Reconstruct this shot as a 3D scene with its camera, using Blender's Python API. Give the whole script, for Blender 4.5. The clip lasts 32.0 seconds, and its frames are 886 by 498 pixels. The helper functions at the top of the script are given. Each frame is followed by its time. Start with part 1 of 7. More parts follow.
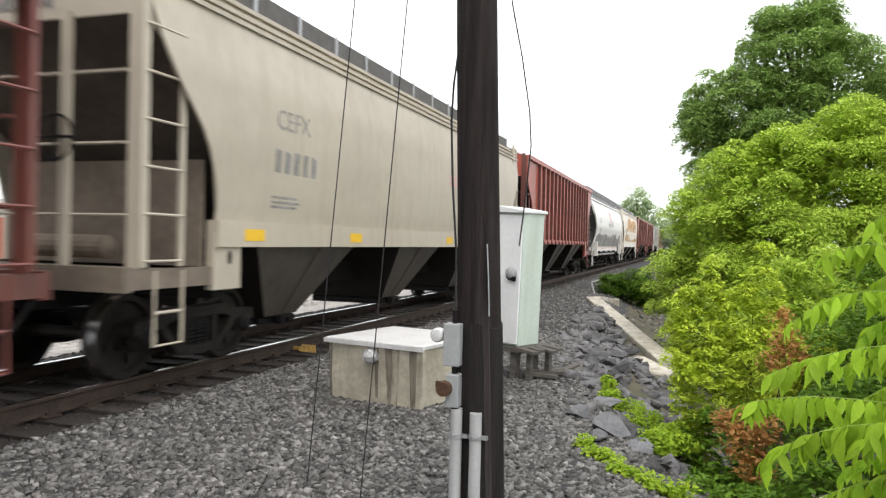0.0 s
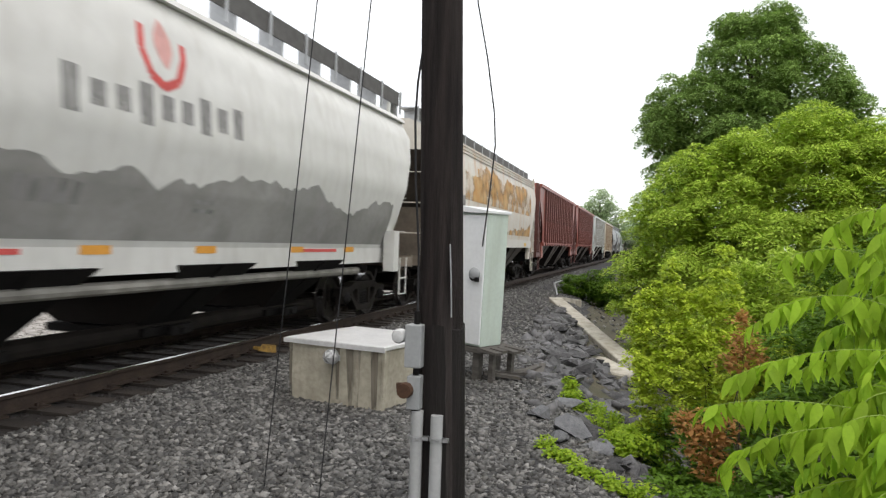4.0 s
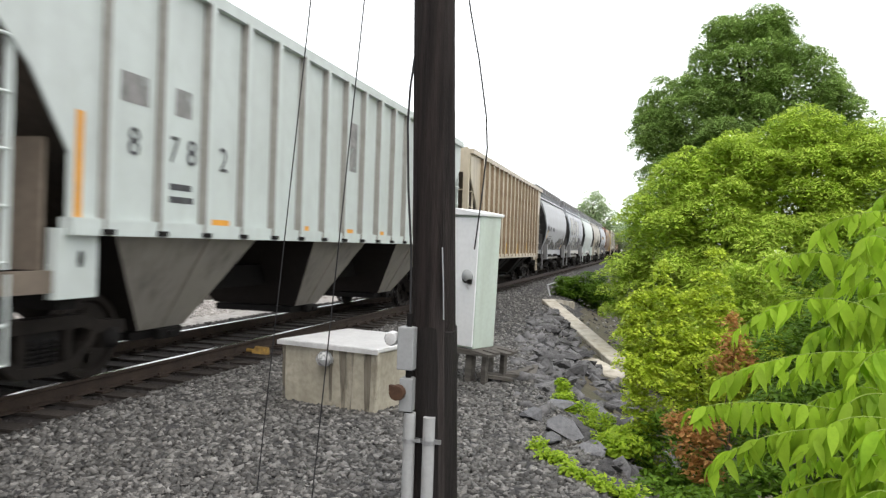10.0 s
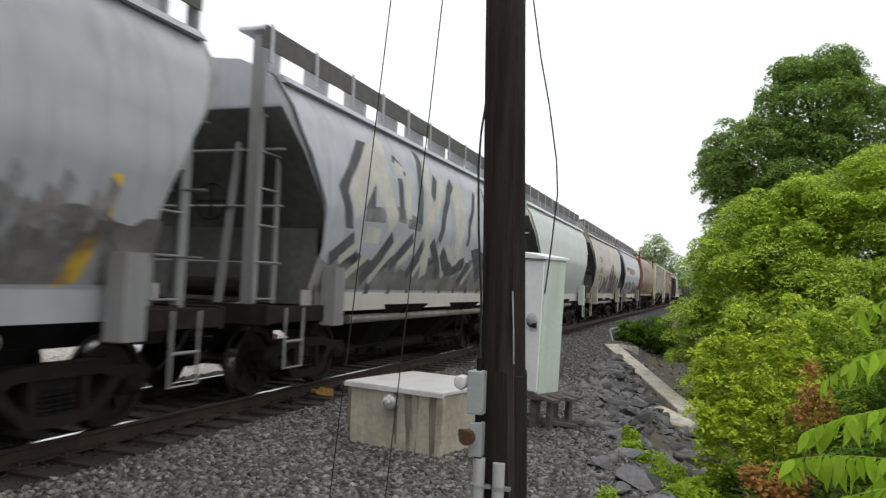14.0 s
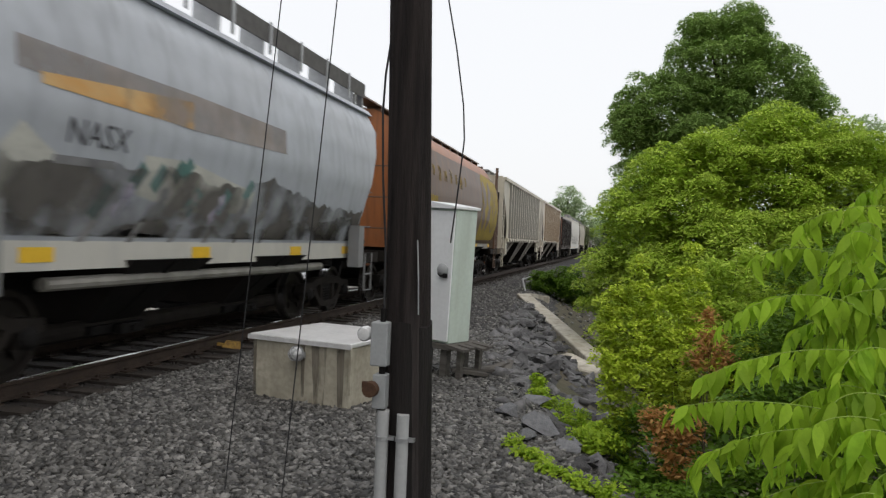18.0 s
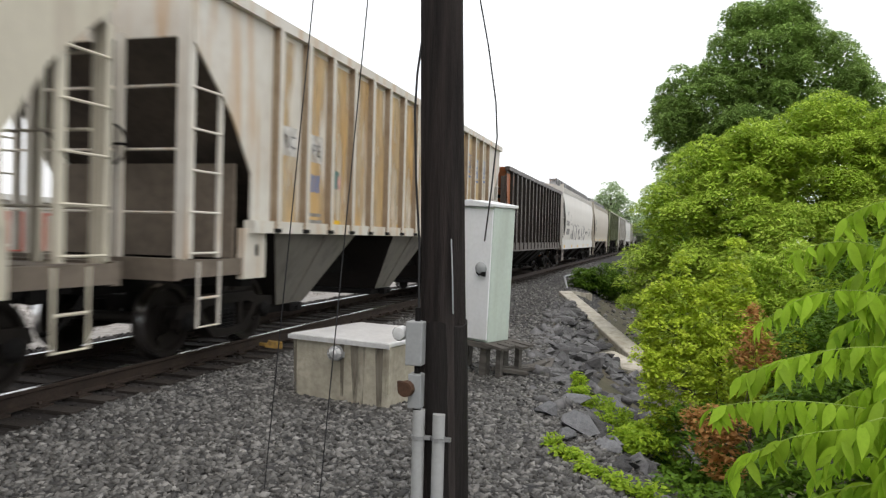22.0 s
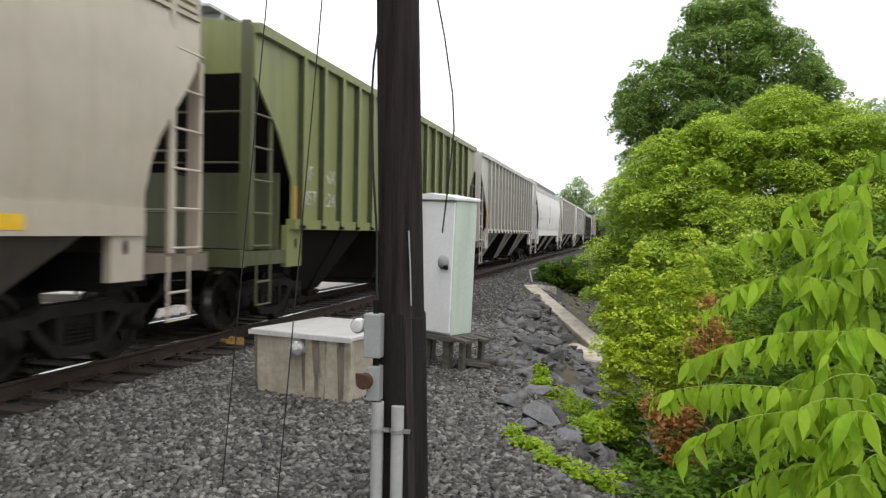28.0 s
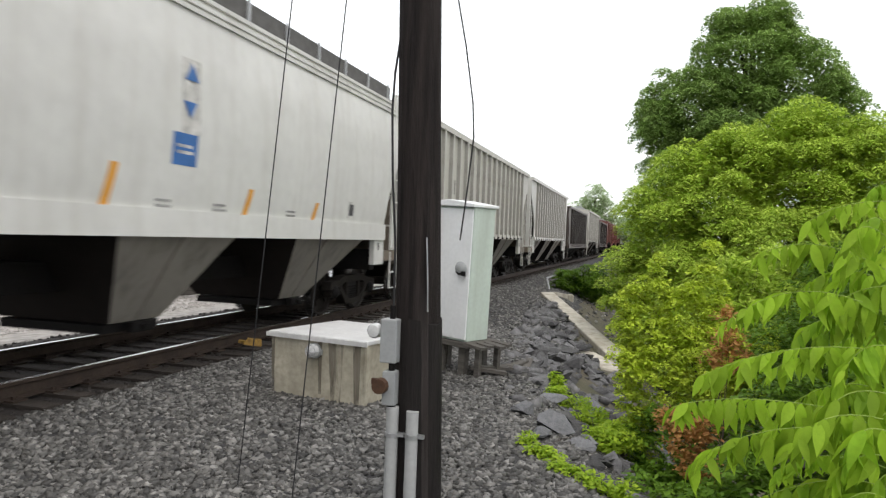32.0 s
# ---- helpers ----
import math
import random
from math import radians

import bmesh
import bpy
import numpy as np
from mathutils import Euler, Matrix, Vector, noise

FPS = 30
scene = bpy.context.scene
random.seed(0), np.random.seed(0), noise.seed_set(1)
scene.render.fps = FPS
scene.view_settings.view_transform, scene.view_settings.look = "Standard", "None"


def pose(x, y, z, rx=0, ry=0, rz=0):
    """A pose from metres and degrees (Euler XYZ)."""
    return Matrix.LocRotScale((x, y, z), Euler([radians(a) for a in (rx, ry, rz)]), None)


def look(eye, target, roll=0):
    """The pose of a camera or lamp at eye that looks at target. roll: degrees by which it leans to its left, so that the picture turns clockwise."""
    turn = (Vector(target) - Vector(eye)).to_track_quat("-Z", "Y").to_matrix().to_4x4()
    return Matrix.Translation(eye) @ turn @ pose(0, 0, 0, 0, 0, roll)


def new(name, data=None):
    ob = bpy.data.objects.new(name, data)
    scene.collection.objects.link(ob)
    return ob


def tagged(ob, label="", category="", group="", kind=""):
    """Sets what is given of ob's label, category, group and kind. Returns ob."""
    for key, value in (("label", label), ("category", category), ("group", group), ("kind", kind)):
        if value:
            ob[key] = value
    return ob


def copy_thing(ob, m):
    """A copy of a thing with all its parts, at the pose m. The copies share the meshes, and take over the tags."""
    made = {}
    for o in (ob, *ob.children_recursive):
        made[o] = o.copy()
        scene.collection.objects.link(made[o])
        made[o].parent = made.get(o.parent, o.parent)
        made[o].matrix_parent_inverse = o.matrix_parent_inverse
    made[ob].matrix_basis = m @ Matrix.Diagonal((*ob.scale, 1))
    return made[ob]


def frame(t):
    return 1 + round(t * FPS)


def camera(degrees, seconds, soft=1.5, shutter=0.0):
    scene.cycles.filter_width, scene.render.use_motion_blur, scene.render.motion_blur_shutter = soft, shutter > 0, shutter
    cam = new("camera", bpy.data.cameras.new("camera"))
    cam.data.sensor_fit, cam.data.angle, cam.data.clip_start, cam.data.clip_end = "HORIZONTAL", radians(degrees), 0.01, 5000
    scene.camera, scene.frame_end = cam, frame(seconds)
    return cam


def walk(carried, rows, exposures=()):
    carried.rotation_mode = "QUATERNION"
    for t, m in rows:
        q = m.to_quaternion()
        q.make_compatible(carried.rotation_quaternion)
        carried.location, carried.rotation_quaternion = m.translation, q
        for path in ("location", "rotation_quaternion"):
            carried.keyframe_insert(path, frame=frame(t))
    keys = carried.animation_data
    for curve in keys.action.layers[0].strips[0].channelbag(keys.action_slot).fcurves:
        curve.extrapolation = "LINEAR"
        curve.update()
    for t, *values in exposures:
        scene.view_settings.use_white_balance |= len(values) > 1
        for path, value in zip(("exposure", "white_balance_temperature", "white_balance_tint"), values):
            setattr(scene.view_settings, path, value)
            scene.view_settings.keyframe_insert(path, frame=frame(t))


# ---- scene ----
cam = camera(61.48, 32.0, soft=1.3, shutter=0.3)
PATH = [
    (0, (-0.042, 1.035, 1.562), (-0.671, 2.933, 1.541), 1.34),
    (0.5, (-0.047, 1.031, 1.575), (-0.677, 2.929, 1.562), 1.84),
    (1, (-0.049, 1.078, 1.572), (-0.627, 2.993, 1.559), 1.73),
    (1.5, (-0.045, 1.084, 1.570), (-0.599, 3.006, 1.557), 1.73),
    (2, (-0.048, 1.105, 1.566), (-0.571, 3.035, 1.547), 2.13),
    (2.5, (-0.035, 1.108, 1.568), (-0.512, 3.050, 1.547), 2.33),
    (3, (-0.041, 1.106, 1.560), (-0.530, 3.045, 1.538), 2.03),
    (3.5, (-0.040, 1.109, 1.562), (-0.546, 3.044, 1.541), 2.03),
    (4, (-0.051, 1.100, 1.564), (-0.588, 3.026, 1.545), 1.93),
    (4.5, (-0.053, 1.084, 1.568), (-0.606, 3.006, 1.546), 2.33),
    (6.5, (-0.048, 1.103, 1.558), (-0.601, 3.025, 1.513), 2.13),
    (7, (-0.050, 1.116, 1.556), (-0.585, 3.043, 1.520), 1.73),
    (7.5, (-0.043, 1.111, 1.561), (-0.556, 3.044, 1.514), 2.03),
    (8, (-0.038, 1.109, 1.556), (-0.547, 3.042, 1.500), 1.83),
    (8.5, (-0.042, 1.110, 1.557), (-0.573, 3.037, 1.504), 1.83),
    (9, (-0.048, 1.118, 1.564), (-0.576, 3.047, 1.534), 1.63),
    (9.5, (-0.037, 1.091, 1.562), (-0.554, 3.023, 1.548), 1.93),
    (10, (-0.033, 1.070, 1.573), (-0.554, 3.001, 1.559), 1.93),
    (10.5, (-0.034, 1.095, 1.565), (-0.549, 3.027, 1.558), 1.73),
    (11, (-0.033, 1.122, 1.570), (-0.508, 3.065, 1.558), 1.83),
    (11.5, (-0.013, 1.092, 1.568), (-0.456, 3.042, 1.563), 1.73),
    (12, (-0.012, 1.094, 1.567), (-0.445, 3.046, 1.560), 1.53),
    (12.5, (-0.026, 1.098, 1.571), (-0.479, 3.046, 1.547), 2.23),
    (13, (-0.042, 1.124, 1.558), (-0.555, 3.057, 1.530), 1.73),
    (13.5, (-0.086, 1.126, 1.556), (-0.706, 3.027, 1.521), 4.14),
    (14, (-0.104, 1.018, 1.578), (-0.777, 2.899, 1.672), 2.34),
    (14.5, (-0.096, 0.971, 1.590), (-0.810, 2.839, 1.651), 2.14),
    (16.5, (-0.114, 1.052, 1.559), (-0.865, 2.901, 1.684), 3.34),
    (17, (-0.113, 1.103, 1.546), (-0.826, 2.967, 1.661), 3.44),
    (17.5, (-0.095, 1.162, 1.575), (-0.695, 3.071, 1.571), 1.23),
    (18, (-0.066, 1.193, 1.568), (-0.522, 3.140, 1.540), 2.33),
    (18.5, (-0.073, 1.183, 1.574), (-0.559, 3.123, 1.551), 2.83),
    (19, (-0.075, 1.177, 1.570), (-0.579, 3.113, 1.548), 2.33),
    (19.5, (-0.074, 1.205, 1.563), (-0.543, 3.149, 1.529), 1.63),
    (20, (-0.071, 1.184, 1.569), (-0.586, 3.117, 1.548), 2.03),
    (20.5, (-0.055, 1.168, 1.567), (-0.557, 3.104, 1.553), 1.93),
    (21, (-0.063, 1.181, 1.569), (-0.596, 3.109, 1.553), 1.63),
    (21.5, (-0.048, 1.209, 1.575), (-0.615, 3.127, 1.561), 1.43),
    (22, (-0.020, 1.233, 1.571), (-0.585, 3.151, 1.535), 1.53),
    (22.5, (-0.018, 1.242, 1.582), (-0.598, 3.155, 1.555), 0.73),
    (23, (-0.001, 1.229, 1.581), (-0.565, 3.147, 1.559), 1.03),
    (23.5, (0.010, 1.237, 1.574), (-0.550, 3.157, 1.542), 1.33),
    (24, (0.011, 1.241, 1.574), (-0.535, 3.165, 1.549), 1.13),
    (24.5, (0.009, 1.236, 1.566), (-0.546, 3.157, 1.527), 1.63),
    (25, (0.018, 1.237, 1.569), (-0.520, 3.163, 1.519), 0.93),
    (25.5, (0.036, 1.240, 1.562), (-0.468, 3.175, 1.519), 0.43),
    (26, (0.052, 1.218, 1.576), (-0.429, 3.159, 1.519), 0.83),
    (26.5, (0.043, 1.225, 1.566), (-0.419, 3.171, 1.524), 1.13),
    (28.5, (0.039, 1.251, 1.548), (-0.452, 3.190, 1.501), 1.13),
    (29, (0.046, 1.229, 1.561), (-0.458, 3.164, 1.519), 1.23),
    (29.5, (0.041, 1.226, 1.561), (-0.467, 3.160, 1.522), 1.83),
    (30, (0.045, 1.227, 1.560), (-0.475, 3.158, 1.516), 1.63),
    (30.5, (0.036, 1.235, 1.552), (-0.476, 3.168, 1.509), 1.73),
    (31, (0.042, 1.234, 1.553), (-0.477, 3.165, 1.510), 1.53),
    (31.5, (0.034, 1.235, 1.549), (-0.508, 3.160, 1.504), 2.03),
    (32, (0.049, 1.219, 1.562), (-0.477, 3.148, 1.528), 2.23),
]
walk(cam, [(t, look(eye, aim, roll)) for t, eye, aim, roll in PATH], exposures=[
    (0, 0.31, 6650, 11), (1, 0.06, 6650, 11), (3, 0.16, 6650, 11), (4, -0.16, 6650, 11), (7, 0.11, 6650, 11), (9, 0.26, 6650, 11), (10, 0.16, 6650, 11), (11, -0.14, 6650, 11), (13, -0.29, 6650, 11), (14, -0.44, 6650, 11),
    (16.5, -0.78, 6650, 11), (18, -0.68, 6650, 11), (19, -0.39, 6650, 11), (20, -0.09, 6650, 11), (21, -0.04, 6650, 11), (22, -0.24, 6650, 11), (24, -0.19, 6650, 11), (25.3, 0.01, 6650, 11), (26, -0.26, 6650, 11), (29, -0.09, 6650, 11), (32, -0.14, 6650, 11)
])

# ------------------------------------------------------------------ light
world = bpy.data.worlds.new("overcast_sky")
scene.world = world
world.use_nodes = True
wn, wl = world.node_tree.nodes, world.node_tree.links
wn.clear()
sky = wn.new("ShaderNodeTexSky")
sky.sky_type = "NISHITA"
sky.sun_disc = False
sky.sun_elevation, sky.sun_rotation = radians(63), radians(145)
sky.dust_density, sky.air_density, sky.ozone_density = 6.0, 1.0, 1.0
veil = wn.new("ShaderNodeMix")
veil.data_type = "RGBA"
veil.inputs[0].default_value = 0.8
veil.inputs[7].default_value = (10.0, 10.3, 10.6, 1)      # even cloud cover
back = wn.new("ShaderNodeBackground")
back.inputs[1].default_value = 0.178
wout = wn.new("ShaderNodeOutputWorld")
wl.new(sky.outputs[0], veil.inputs[6])
wl.new(veil.outputs[2], back.inputs[0])
wl.new(back.outputs[0], wout.inputs[0])
sun = new("sun", bpy.data.lights.new("sun", "SUN"))
sun.data.energy, sun.data.angle, sun.data.color = 0.9, radians(40), (1.0, 0.96, 0.9)
sun.matrix_world = look((7, -10, 24), (0, 0, 0))

# ------------------------------------------------------------------ materials
MATS = {}


def material(name, colour, rough=0.7, metal=0.0, dark=None, scale=6.0, amount=0.5, bump=0.0, bump_scale=40.0,
             streak=None, streak_amount=0.0, island=None, spread=0.0, translucent=0.0, stretch=(1, 1, 1), spec=0.3, skew=1.0, worn=0.0):
    """A node material: base colour broken up at two scales, with optional streaks, relief and per-piece variation."""
    if name in MATS:
        return MATS[name]
    m = bpy.data.materials.new(name)
    m.use_nodes = True
    n, l = m.node_tree.nodes, m.node_tree.links
    b = n["Principled BSDF"]
    b.inputs["Roughness"].default_value, b.inputs["Metallic"].default_value = rough, metal
    b.inputs["Specular IOR Level"].default_value = spec
    co = n.new("ShaderNodeTexCoord")
    mp = n.new("ShaderNodeMapping")
    mp.inputs["Scale"].default_value = stretch
    l.new(co.outputs["Object"], mp.inputs[0])

    def noise_tex(sc, detail=6.0, vec=None):
        t = n.new("ShaderNodeTexNoise")
        t.inputs["Scale"].default_value, t.inputs["Detail"].default_value = sc, detail
        l.new(vec or mp.outputs[0], t.inputs["Vector"])
        return t.outputs["Fac"]

    def ramp(fac, lo, hi):
        r = n.new("ShaderNodeMapRange")
        r.inputs[1].default_value, r.inputs[2].default_value = lo, hi
        l.new(fac, r.inputs[0])
        return r.outputs[0]

    def mix(fac, a, c, k=1.0):
        x = n.new("ShaderNodeMix")
        x.data_type = "RGBA"
        if k != 1.0:
            q = n.new("ShaderNodeMath")
            q.operation = "MULTIPLY"
            q.inputs[1].default_value = k
            l.new(fac, q.inputs[0])
            fac = q.outputs[0]
        l.new(fac, x.inputs[0])
        for sock, val in ((x.inputs[6], a), (x.inputs[7], c)):
            if isinstance(val, tuple):
                sock.default_value = (*val, 1)
            else:
                l.new(val, sock)
        return x.outputs[2]

    dark = dark or tuple(c * 0.6 for c in colour)
    col = mix(ramp(noise_tex(scale), 0.35, 0.7), colour, dark, amount)
    col = mix(ramp(noise_tex(scale * 7.3, 3.0), 0.4, 0.75), col, tuple(c * 0.75 for c in dark), amount * 0.5)
    if streak:
        sm = n.new("ShaderNodeMapping")
        sm.inputs["Scale"].default_value = (2.6, 2.6, 0.22)
        l.new(co.outputs["Object"], sm.inputs[0])
        col = mix(ramp(noise_tex(1.9, 5.0, sm.outputs[0]), 0.5, 0.72), col, streak, streak_amount)
    if island:
        g = n.new("ShaderNodeNewGeometry")
        pw = n.new("ShaderNodeMath")
        pw.operation = "POWER"
        pw.inputs[1].default_value = skew
        l.new(g.outputs["Random Per Island"], pw.inputs[0])
        col = mix(pw.outputs[0], col, island, 0.75 if skew == 1.0 else 0.95)
    if spread:
        o = n.new("ShaderNodeObjectInfo")
        h = n.new("ShaderNodeHueSaturation")
        q = n.new("ShaderNodeMapRange")
        q.inputs[3].default_value, q.inputs[4].default_value = 1 - spread, 1 + spread
        l.new(o.outputs["Random"], q.inputs[0])
        l.new(q.outputs[0], h.inputs["Value"])
        l.new(col, h.inputs["Color"])
        col = h.outputs[0]
    l.new(col, b.inputs["Base Color"])
    if bump:
        bp = n.new("ShaderNodeBump")
        bp.inputs["Strength"].default_value, bp.inputs["Distance"].default_value = bump, 0.02
        l.new(noise_tex(bump_scale, 8.0), bp.inputs["Height"])
        l.new(bp.outputs[0], b.inputs["Normal"])
    if translucent:
        tr = n.new("ShaderNodeBsdfTranslucent")
        l.new(col, tr.inputs[0])
        ms = n.new("ShaderNodeMixShader")
        ms.inputs[0].default_value = translucent
        l.new(b.outputs[0], ms.inputs[1])
        l.new(tr.outputs[0], ms.inputs[2])
        l.new(ms.outputs[0], n["Material Output"].inputs[0])
    if worn:                                                # flaked or thin paint lets the sheet show through
        tp = n.new("ShaderNodeBsdfTransparent")
        ms = n.new("ShaderNodeMixShader")
        q = n.new("ShaderNodeMath")
        q.operation = "MULTIPLY"
        q.inputs[1].default_value = worn
        l.new(ramp(noise_tex(scale * 0.6, 4.0), 0.38, 0.62), q.inputs[0])
        l.new(q.outputs[0], ms.inputs[0])
        l.new(b.outputs[0], ms.inputs[1])
        l.new(tp.outputs[0], ms.inputs[2])
        l.new(ms.outputs[0], n["Material Output"].inputs[0])
    MATS[name] = m
    return m


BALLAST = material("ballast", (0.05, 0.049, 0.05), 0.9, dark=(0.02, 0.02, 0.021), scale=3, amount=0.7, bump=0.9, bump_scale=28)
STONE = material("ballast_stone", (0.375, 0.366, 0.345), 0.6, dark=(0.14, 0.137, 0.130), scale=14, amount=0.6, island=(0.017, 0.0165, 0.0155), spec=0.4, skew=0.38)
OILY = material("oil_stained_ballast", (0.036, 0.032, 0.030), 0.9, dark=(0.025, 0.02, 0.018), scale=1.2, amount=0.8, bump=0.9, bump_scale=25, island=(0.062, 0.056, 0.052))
GRAVEL_PALE = material("pale_gravel", (0.47, 0.445, 0.415), 0.9, dark=(0.19, 0.178, 0.165), scale=5.0, amount=0.9, bump=1.0, bump_scale=20)
SOIL = material("slope_soil", (0.10, 0.085, 0.06), 0.95, dark=(0.05, 0.055, 0.03), scale=1.5, amount=0.8, bump=0.8, bump_scale=12)
RIPRAP = material("riprap_rock", (0.135, 0.134, 0.136), 0.8, dark=(0.05, 0.05, 0.052), scale=5, amount=0.75, bump=0.8, bump_scale=14, spread=0.45)
BOULDER = material("pale_grey_boulder", (0.19, 0.195, 0.205), 0.75, dark=(0.085, 0.087, 0.092), scale=6, amount=0.6, bump=0.6, bump_scale=16, spread=0.2)
TIE = material("weathered_tie_wood", (0.062, 0.051, 0.043), 0.9, dark=(0.022, 0.019, 0.017), scale=5, amount=0.8, bump=0.7, bump_scale=30, stretch=(0.25, 3, 3), spread=0.25)
RAIL_SIDE = material("rusty_rail_steel", (0.062, 0.044, 0.034), 0.75, 0.3, dark=(0.028, 0.021, 0.018), scale=5, amount=0.7, bump=0.3)
RAIL_TOP = material("polished_rail_head", (0.75, 0.75, 0.76), 0.22, 1.0, dark=(0.5, 0.5, 0.5), scale=8, amount=0.3)
VAULT_CONCRETE = material("blotched_concrete", (0.53, 0.495, 0.40), 0.85, dark=(0.26, 0.235, 0.18), scale=2.6, amount=0.8, bump=0.2, bump_scale=30, streak=(0.20, 0.18, 0.135), streak_amount=0.3)
CONCRETE = material("stained_concrete", (0.52, 0.49, 0.42), 0.85, dark=(0.30, 0.275, 0.22), scale=1.7, amount=0.75, bump=0.15, bump_scale=30, streak=(0.16, 0.145, 0.11), streak_amount=0.6)
RAIN_STAIN = material("brown_rain_stain", (0.15, 0.13, 0.10), 0.85, dark=(0.27, 0.245, 0.2), scale=5, amount=0.8, stretch=(3, 3, 0.5), worn=0.9)
LID = material("grey_painted_lid", (0.74, 0.74, 0.74), 0.33, 0.2, dark=(0.5, 0.5, 0.5), scale=3, amount=0.5, bump=0.1)
POLE_WOOD = material("creosoted_pole_wood", (0.036, 0.029, 0.027), 0.8, dark=(0.011, 0.009, 0.009), scale=3.0, amount=0.95, bump=1.0, bump_scale=22, stretch=(6, 6, 0.3), streak=(0.10, 0.09, 0.086), streak_amount=0.55, spec=0.15)
BUTT_WRAP = material("tarred_wrap", (0.020, 0.017, 0.016), 0.7, dark=(0.008, 0.007, 0.007), scale=4, amount=0.8, bump=0.6, bump_scale=18, stretch=(4, 4, 0.4), spec=0.2)
CONDUIT = material("grey_plastic_conduit", (0.40, 0.41, 0.41), 0.5, dark=(0.28, 0.29, 0.29), scale=4, amount=0.5)
GALV = material("galvanised_steel", (0.50, 0.51, 0.52), 0.4, 0.7, dark=(0.35, 0.36, 0.37), scale=12, amount=0.5)
WALK_EDGE = material("weathered_grating", (0.13, 0.125, 0.12), 0.6, 0.4, dark=(0.07, 0.066, 0.062), scale=6, amount=0.7)
PIPE_DUST = material("dusty_grey_pipe", (0.30, 0.29, 0.26), 0.55, 0.2, dark=(0.13, 0.12, 0.105), scale=5, amount=0.7)
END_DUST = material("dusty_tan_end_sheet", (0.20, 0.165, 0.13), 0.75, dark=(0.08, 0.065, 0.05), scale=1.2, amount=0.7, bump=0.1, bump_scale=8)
GREY_BOX = material("grey_enamel_box", (0.33, 0.345, 0.35), 0.5, dark=(0.22, 0.23, 0.23), scale=5, amount=0.4)
CABINET = material("pale_green_cabinet_paint", (0.52, 0.60, 0.54), 0.5, dark=(0.42, 0.48, 0.43), scale=2.5, amount=0.4, bump=0.05, streak=(0.33, 0.36, 0.31), streak_amount=0.35)
CABINET_DOOR = material("white_cabinet_paint", (0.74, 0.76, 0.77), 0.45, dark=(0.6, 0.62, 0.62), scale=2.5, amount=0.35, streak=(0.5, 0.5, 0.48), streak_amount=0.3)
WIRE = material("black_cable", (0.025, 0.025, 0.027), 0.6)
OLD_WOOD = material("grey_weathered_plank", (0.125, 0.116, 0.104), 0.9, dark=(0.05, 0.045, 0.04), scale=6, amount=0.7, stretch=(0.3, 4, 4))
GLASS = material("lamp_glass", (0.62, 0.63, 0.63), 0.1, dark=(0.4, 0.4, 0.4), scale=18, amount=0.5, spec=0.6)
YELLOW_TAG = material("faded_yellow_plastic", (0.36, 0.22, 0.04), 0.7, dark=(0.14, 0.08, 0.03), scale=25, amount=0.9)
RUST_TAG = material("rusty_lock", (0.085, 0.045, 0.026), 0.85, dark=(0.04, 0.022, 0.015), scale=30, amount=0.7)
# Holds the shade of end recesses and bay ends in its colour, with soot.
SHADE_BLACK = material("sooty_slope_sheet", (0.024, 0.020, 0.018), 0.8, spec=0.15, dark=(0.018, 0.015, 0.014), scale=1.2, amount=0.7, bump=0.1, bump_scale=8)
CAST = material("dusty_cast_steel", (0.024, 0.020, 0.017), 0.8, 0.1, spec=0.15, dark=(0.010, 0.009, 0.008), scale=5, amount=0.7, bump=0.25, bump_scale=30)
# Shadow lines beside the ribs, with dirt and rust, put into flank colours.
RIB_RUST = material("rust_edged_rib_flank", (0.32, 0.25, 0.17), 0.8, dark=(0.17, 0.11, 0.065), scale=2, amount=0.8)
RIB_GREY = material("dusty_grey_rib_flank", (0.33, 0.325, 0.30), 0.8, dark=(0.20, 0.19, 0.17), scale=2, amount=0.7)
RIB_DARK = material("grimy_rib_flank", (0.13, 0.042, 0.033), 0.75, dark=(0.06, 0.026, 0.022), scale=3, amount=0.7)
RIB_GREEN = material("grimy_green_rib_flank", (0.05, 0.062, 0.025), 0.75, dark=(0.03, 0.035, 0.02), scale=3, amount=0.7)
# Slope sheet colours hold the shade of the recessed car ends, besides dust.
SLOPE_BROWN = material("dusty_brown_slope_sheet", (0.115, 0.095, 0.078), 0.8, dark=(0.05, 0.042, 0.036), scale=1.2, amount=0.8, bump=0.1, bump_scale=8)
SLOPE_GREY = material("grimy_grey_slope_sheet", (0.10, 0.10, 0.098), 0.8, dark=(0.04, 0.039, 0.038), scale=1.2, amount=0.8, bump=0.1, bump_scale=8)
IRON = material("grimy_black_iron", (0.013, 0.0115, 0.011), 0.75, 0.1, spec=0.15, dark=(0.008, 0.008, 0.008), scale=6, amount=0.7, bump=0.25, bump_scale=30)
WHEEL = material("wheel_steel", (0.026, 0.021, 0.018), 0.6, 0.4, dark=(0.018, 0.015, 0.013), scale=9, amount=0.8)
TREAD = material("polished_wheel_tread", (0.7, 0.7, 0.71), 0.25, 1.0)
WHITE_MARK = material("worn_white_stencil", (0.72, 0.71, 0.68), 0.7, dark=(0.45, 0.43, 0.40), scale=9, amount=0.6, worn=0.55)
BLACK_MARK = material("black_stencil", (0.05, 0.05, 0.055), 0.7, dark=(0.10, 0.10, 0.11), scale=9, amount=0.6, worn=0.3)
